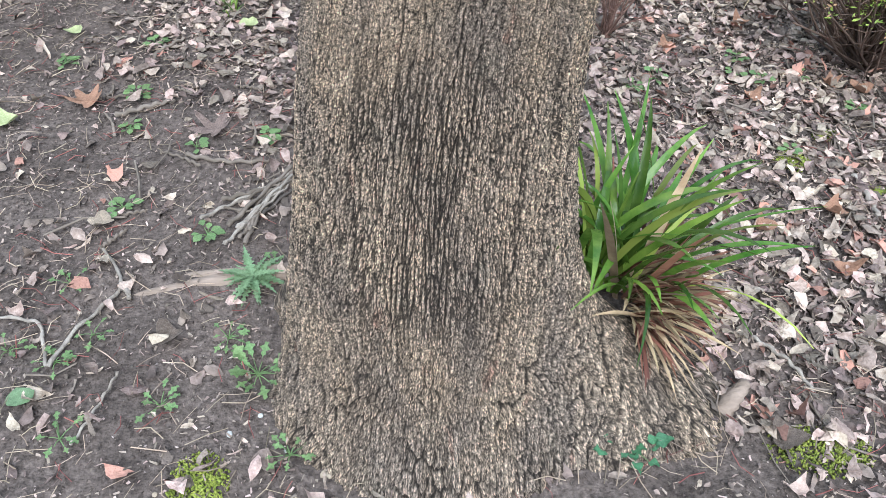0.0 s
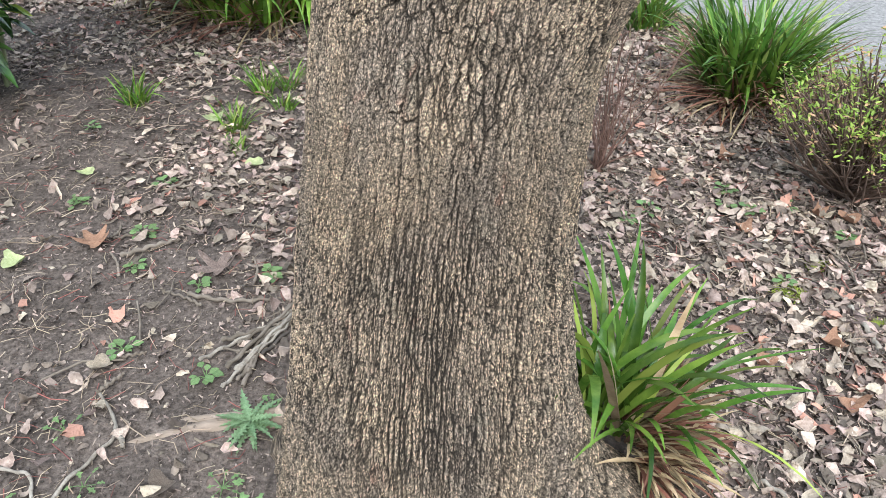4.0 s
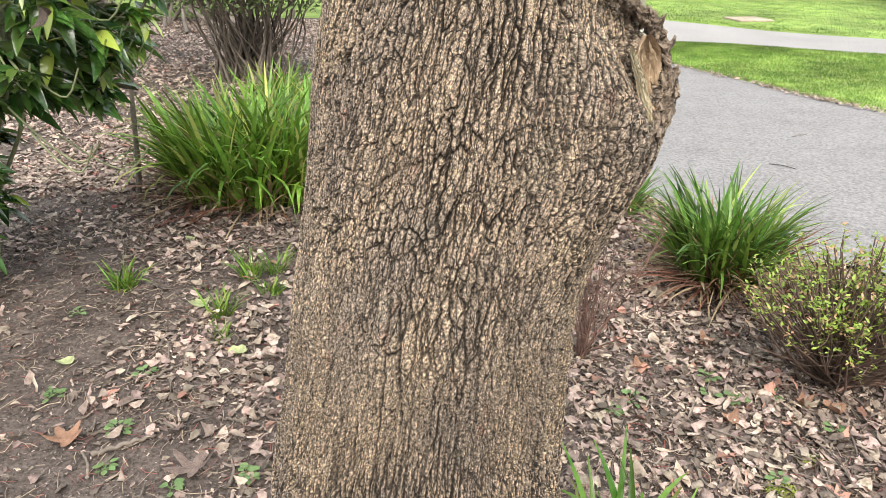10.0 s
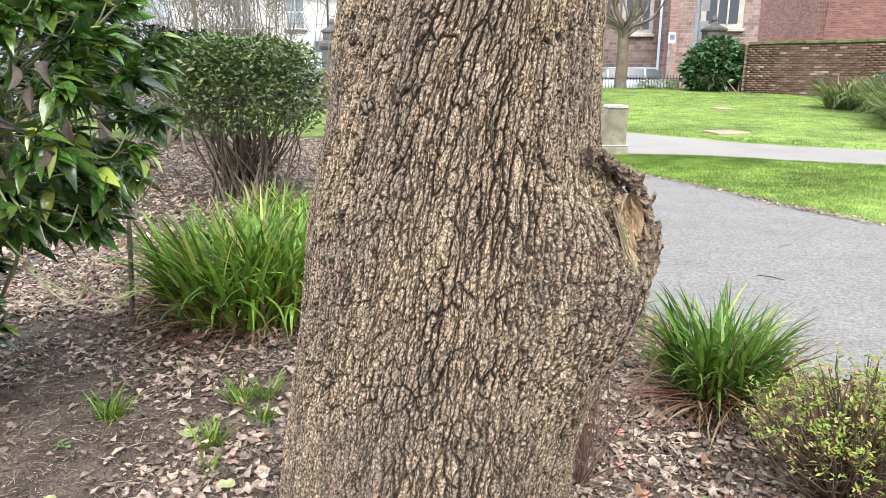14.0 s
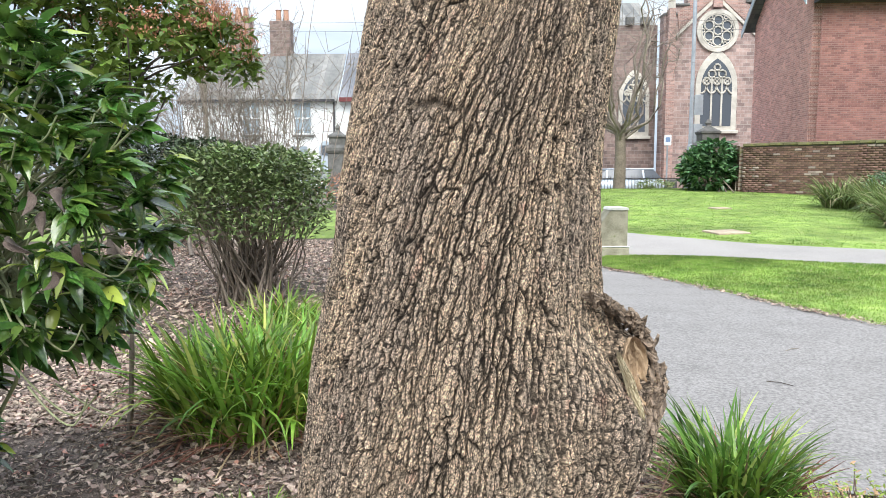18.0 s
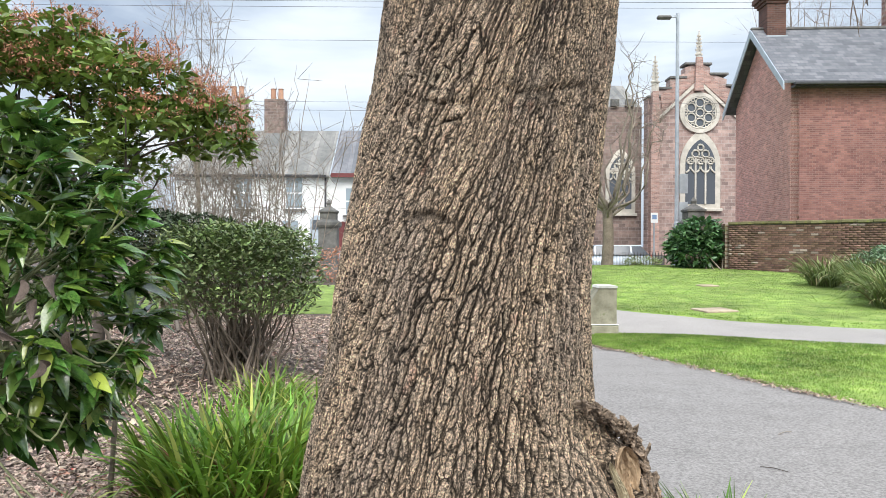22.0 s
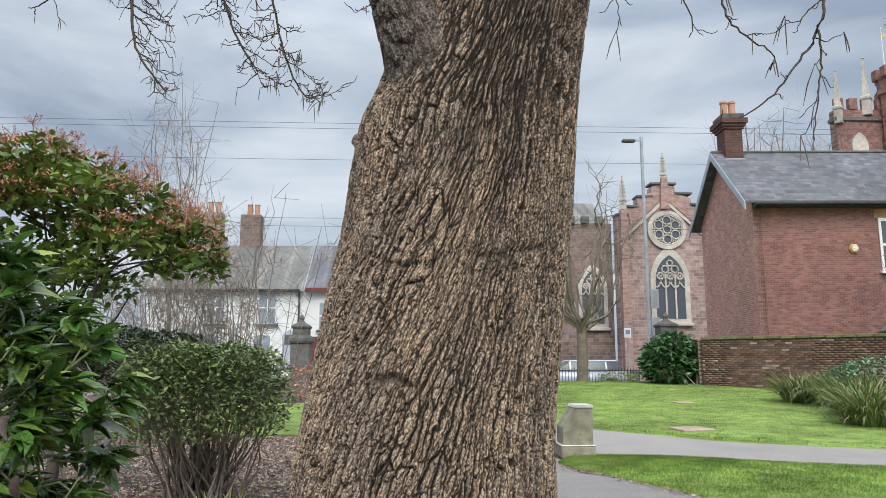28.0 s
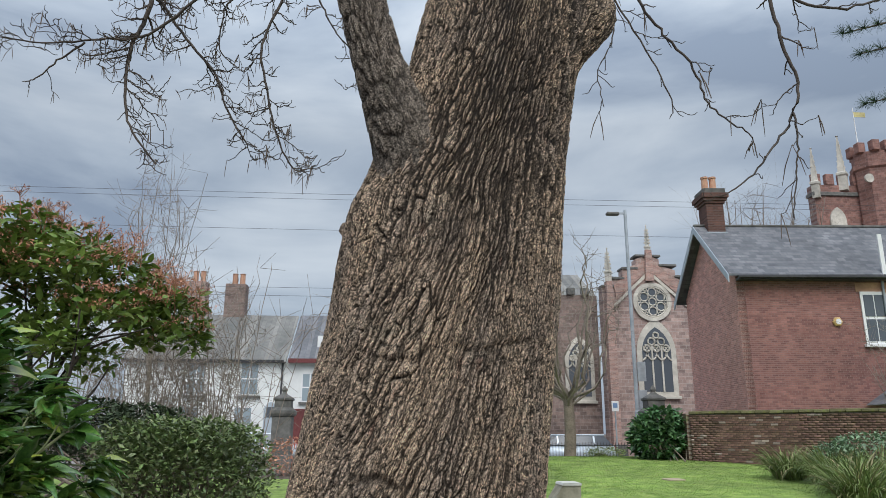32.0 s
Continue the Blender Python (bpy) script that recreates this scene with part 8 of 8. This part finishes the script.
for k, (x_, y_) in enumerate(((0.94, -0.33), (0.91, 0.41), (1.18, 0.50), (1.26, 0.46), (0.98, -0.12), (1.02, -0.62), (0.78, -0.20), (1.15, -0.45), (0.7, 0.72), (1.0, 0.9))):
    fallen((x_, y_), 0.075, M["maple_leaf"], "rusty orange dry leaf among paler litter", 20 + k, 3 + k % 3, 0.35, 0.7, 40.0 * k)
for k, (x_, y_) in enumerate(((-1.9, 2.3), (-2.1, 2.6), (-2.3, 2.9), (-2.5, 3.4), (-2.2, 4.8))):
    fallen((x_, y_), 0.05, M["red_leaf"], "bright red fallen leaf on the soil", 40 + k, 2, 0.2, 0.5, 50.0 * k)


def stick(pts, r0, r1, material, label, lift=0.012):
    q = curve_through([(x, y, float(soil_z(x, y)) + lift) for x, y in pts], 26)
    q[:, 2] += 0.004 * np.sin(np.arange(26) * 1.3)
    r = np.linspace(r0, r1, 26) * (1 + 0.18 * np.sin(np.arange(26) * 2.1))
    return single("stick", tube_mesh("stick", [(q, r)], 7), material, label, "stick", "sticks")


stick([(-0.835, -0.715), (-0.82, -0.63), (-0.79, -0.55), (-0.765, -0.49), (-0.80, -0.43), (-0.85, -0.375)], 0.005, 0.0038, M["grey_stick"], "pale lichened crooked stick on bare soil")
stick([(-0.765, -0.49), (-0.745, -0.505), (-0.735, -0.525)], 0.007, 0.005, M["grey_stick"], "pale stub of a forked stick")
stick([(-0.84, -0.715), (-0.87, -0.66), (-0.90, -0.61), (-0.95, -0.60), (-1.05, -0.595), (-1.2, -0.59)], 0.0042, 0.0038, M["grey_stick"], "pale wavy lichened stick on bare soil")
stick([(-0.86, -0.37), (-0.82, -0.31)], 0.005, 0.004, M["bush_twig"], "short brown stick on bare soil")
stick([(-0.72, -0.885), (-0.70, -0.80), (-0.69, -0.72)], 0.003, 0.003, M["grey_stick"], "thin straight dry stalk")
stick([(1.09, 0.03), (1.10, -0.06), (1.10, -0.14)], 0.008, 0.007, M["grey_stick"], "smooth grey stick among leaves")
stick([(-0.52, -0.33), (-0.50, -0.16), (-0.44, -0.05), (-0.38, 0.02)], 0.006, 0.004, M["bush_twig"], "curved bark strip beside the trunk")
stick([(-0.50, -0.22), (-0.42, -0.08), (-0.36, 0.03)], 0.005, 0.0035, M["twig"], "dark curved twig beside the trunk")
for k in range(11):
    x0_, y0_ = -0.57 + lit.normal(0, 0.035), -0.26 + lit.normal(0, 0.06)
    x1_, y1_ = -0.45 + lit.normal(0, 0.035), -0.02 + lit.normal(0, 0.06)
    stick([(x0_, y0_), (x0_ * 0.4 + x1_ * 0.6 - 0.02, y0_ * 0.5 + y1_ * 0.5), (x1_, y1_)], 0.0045 + 0.003 * lit.random(), 0.003, M["bush_twig"] if k % 3 else M["grey_stick"], "curved strip of shed bark beside the trunk", 0.010 + 0.012 * lit.random())
for k in range(10):
    x0_, y0_ = lit.uniform(-1.1, -0.55), lit.uniform(-0.3, 0.55)
    t_, e_ = lit.random() * 3.14, lit.uniform(0.06, 0.14)
    stick([(x0_, y0_), (x0_ + 0.5 * e_ * math.cos(t_) + 0.01, y0_ + 0.5 * e_ * math.sin(t_)), (x0_ + e_ * math.cos(t_), y0_ + e_ * math.sin(t_))], 0.005, 0.003, M["bush_twig"], "short crooked brown twig on the soil")
stick([(-1.02, 0.17), (-0.94, 0.22), (-0.88, 0.27)], 0.008, 0.006, M["bush_twig"], "short brown stick over a weed")
stick([(-1.02, 0.44), (-1.02, 0.55), (-0.97, 0.66)], 0.007, 0.005, M["bush_twig"], "curved brown twig in the litter")
stick([(-0.76, 0.0), (-0.64, -0.02), (-0.52, -0.01)], 0.007, 0.005, M["bush_twig"], "thin brown twig on the soil")
stick([(0.66, -0.55), (0.72, -0.62), (0.75, -0.70)], 0.005, 0.004, M["grey_stick"], "pale broken stalk on the soil")
rl_ = [(-0.745, -0.505, -0.004), (-0.66, -0.475, -0.006), (-0.57, -0.445, -0.010), (-0.47, -0.42, -0.012), (-0.36, -0.40, -0.008)]
single("surface_root", tube_mesh("surface_root", [(curve_through(rl_, 20), np.linspace(0.010, 0.034, 20)), (curve_through([(-0.70, -0.44, -0.010), (-0.58, -0.425, -0.002), (-0.42, -0.41, 0.002)], 12), np.linspace(0.007, 0.02, 12))], 9), M["root"],
       "pale bare surface root running from the trunk into soil", "root")
single("root_end", tube_mesh("root_end", [(curve_through([(0.55, -0.74, -0.005), (0.57, -0.72, 0.015), (0.59, -0.70, 0.028), (0.605, -0.683, 0.032)], 12), np.array([0.020, 0.022, 0.018, 0.021, 0.017, 0.019, 0.015, 0.016, 0.013, 0.013, 0.009, 0.004]))], 9), M["root"],
       "pale broken end of a surface root", "root")
for k in range(14):
    px_, py_ = (-0.36 + lit.normal(0, 0.16), -0.86 + lit.normal(0, 0.06))
    st_ = single("pebble", lathe([(0.4, 0.0), (0.5, 0.2), (0.42, 0.42), (0.15, 0.52)], 7), M["slab"] if k % 3 else M["stone_cap"], "small pale pebble on the soil", "pebble", "pebbles", smooth=True)
    st_.matrix_basis = pose(px_, py_, float(soil_z(px_, py_)), 0, 0, 40 * k) @ Matrix.Diagonal((0.008 + 0.012 * lit.random(), 0.008 + 0.006 * lit.random(), 0.007, 1))
for x_, y_, t_ in ((2.9, 4.35, 30), (2.35, 3.4, -40)):
    tw_ = single("stick", tube_mesh("stick", [(np.array([(-0.09, 0, 0), (0, 0.008, 0.006), (0.09, 0, 0)]), np.array([0.003, 0.0035, 0.0025]))], 5), M["grey_stick"] if t_ > 0 else M["twig"], "small twig lying on the asphalt path", "stick", "sticks")
    tw_.matrix_basis = pose(x_, y_, float(ground_z(x_, y_)) + 0.018, 0, 0, t_)
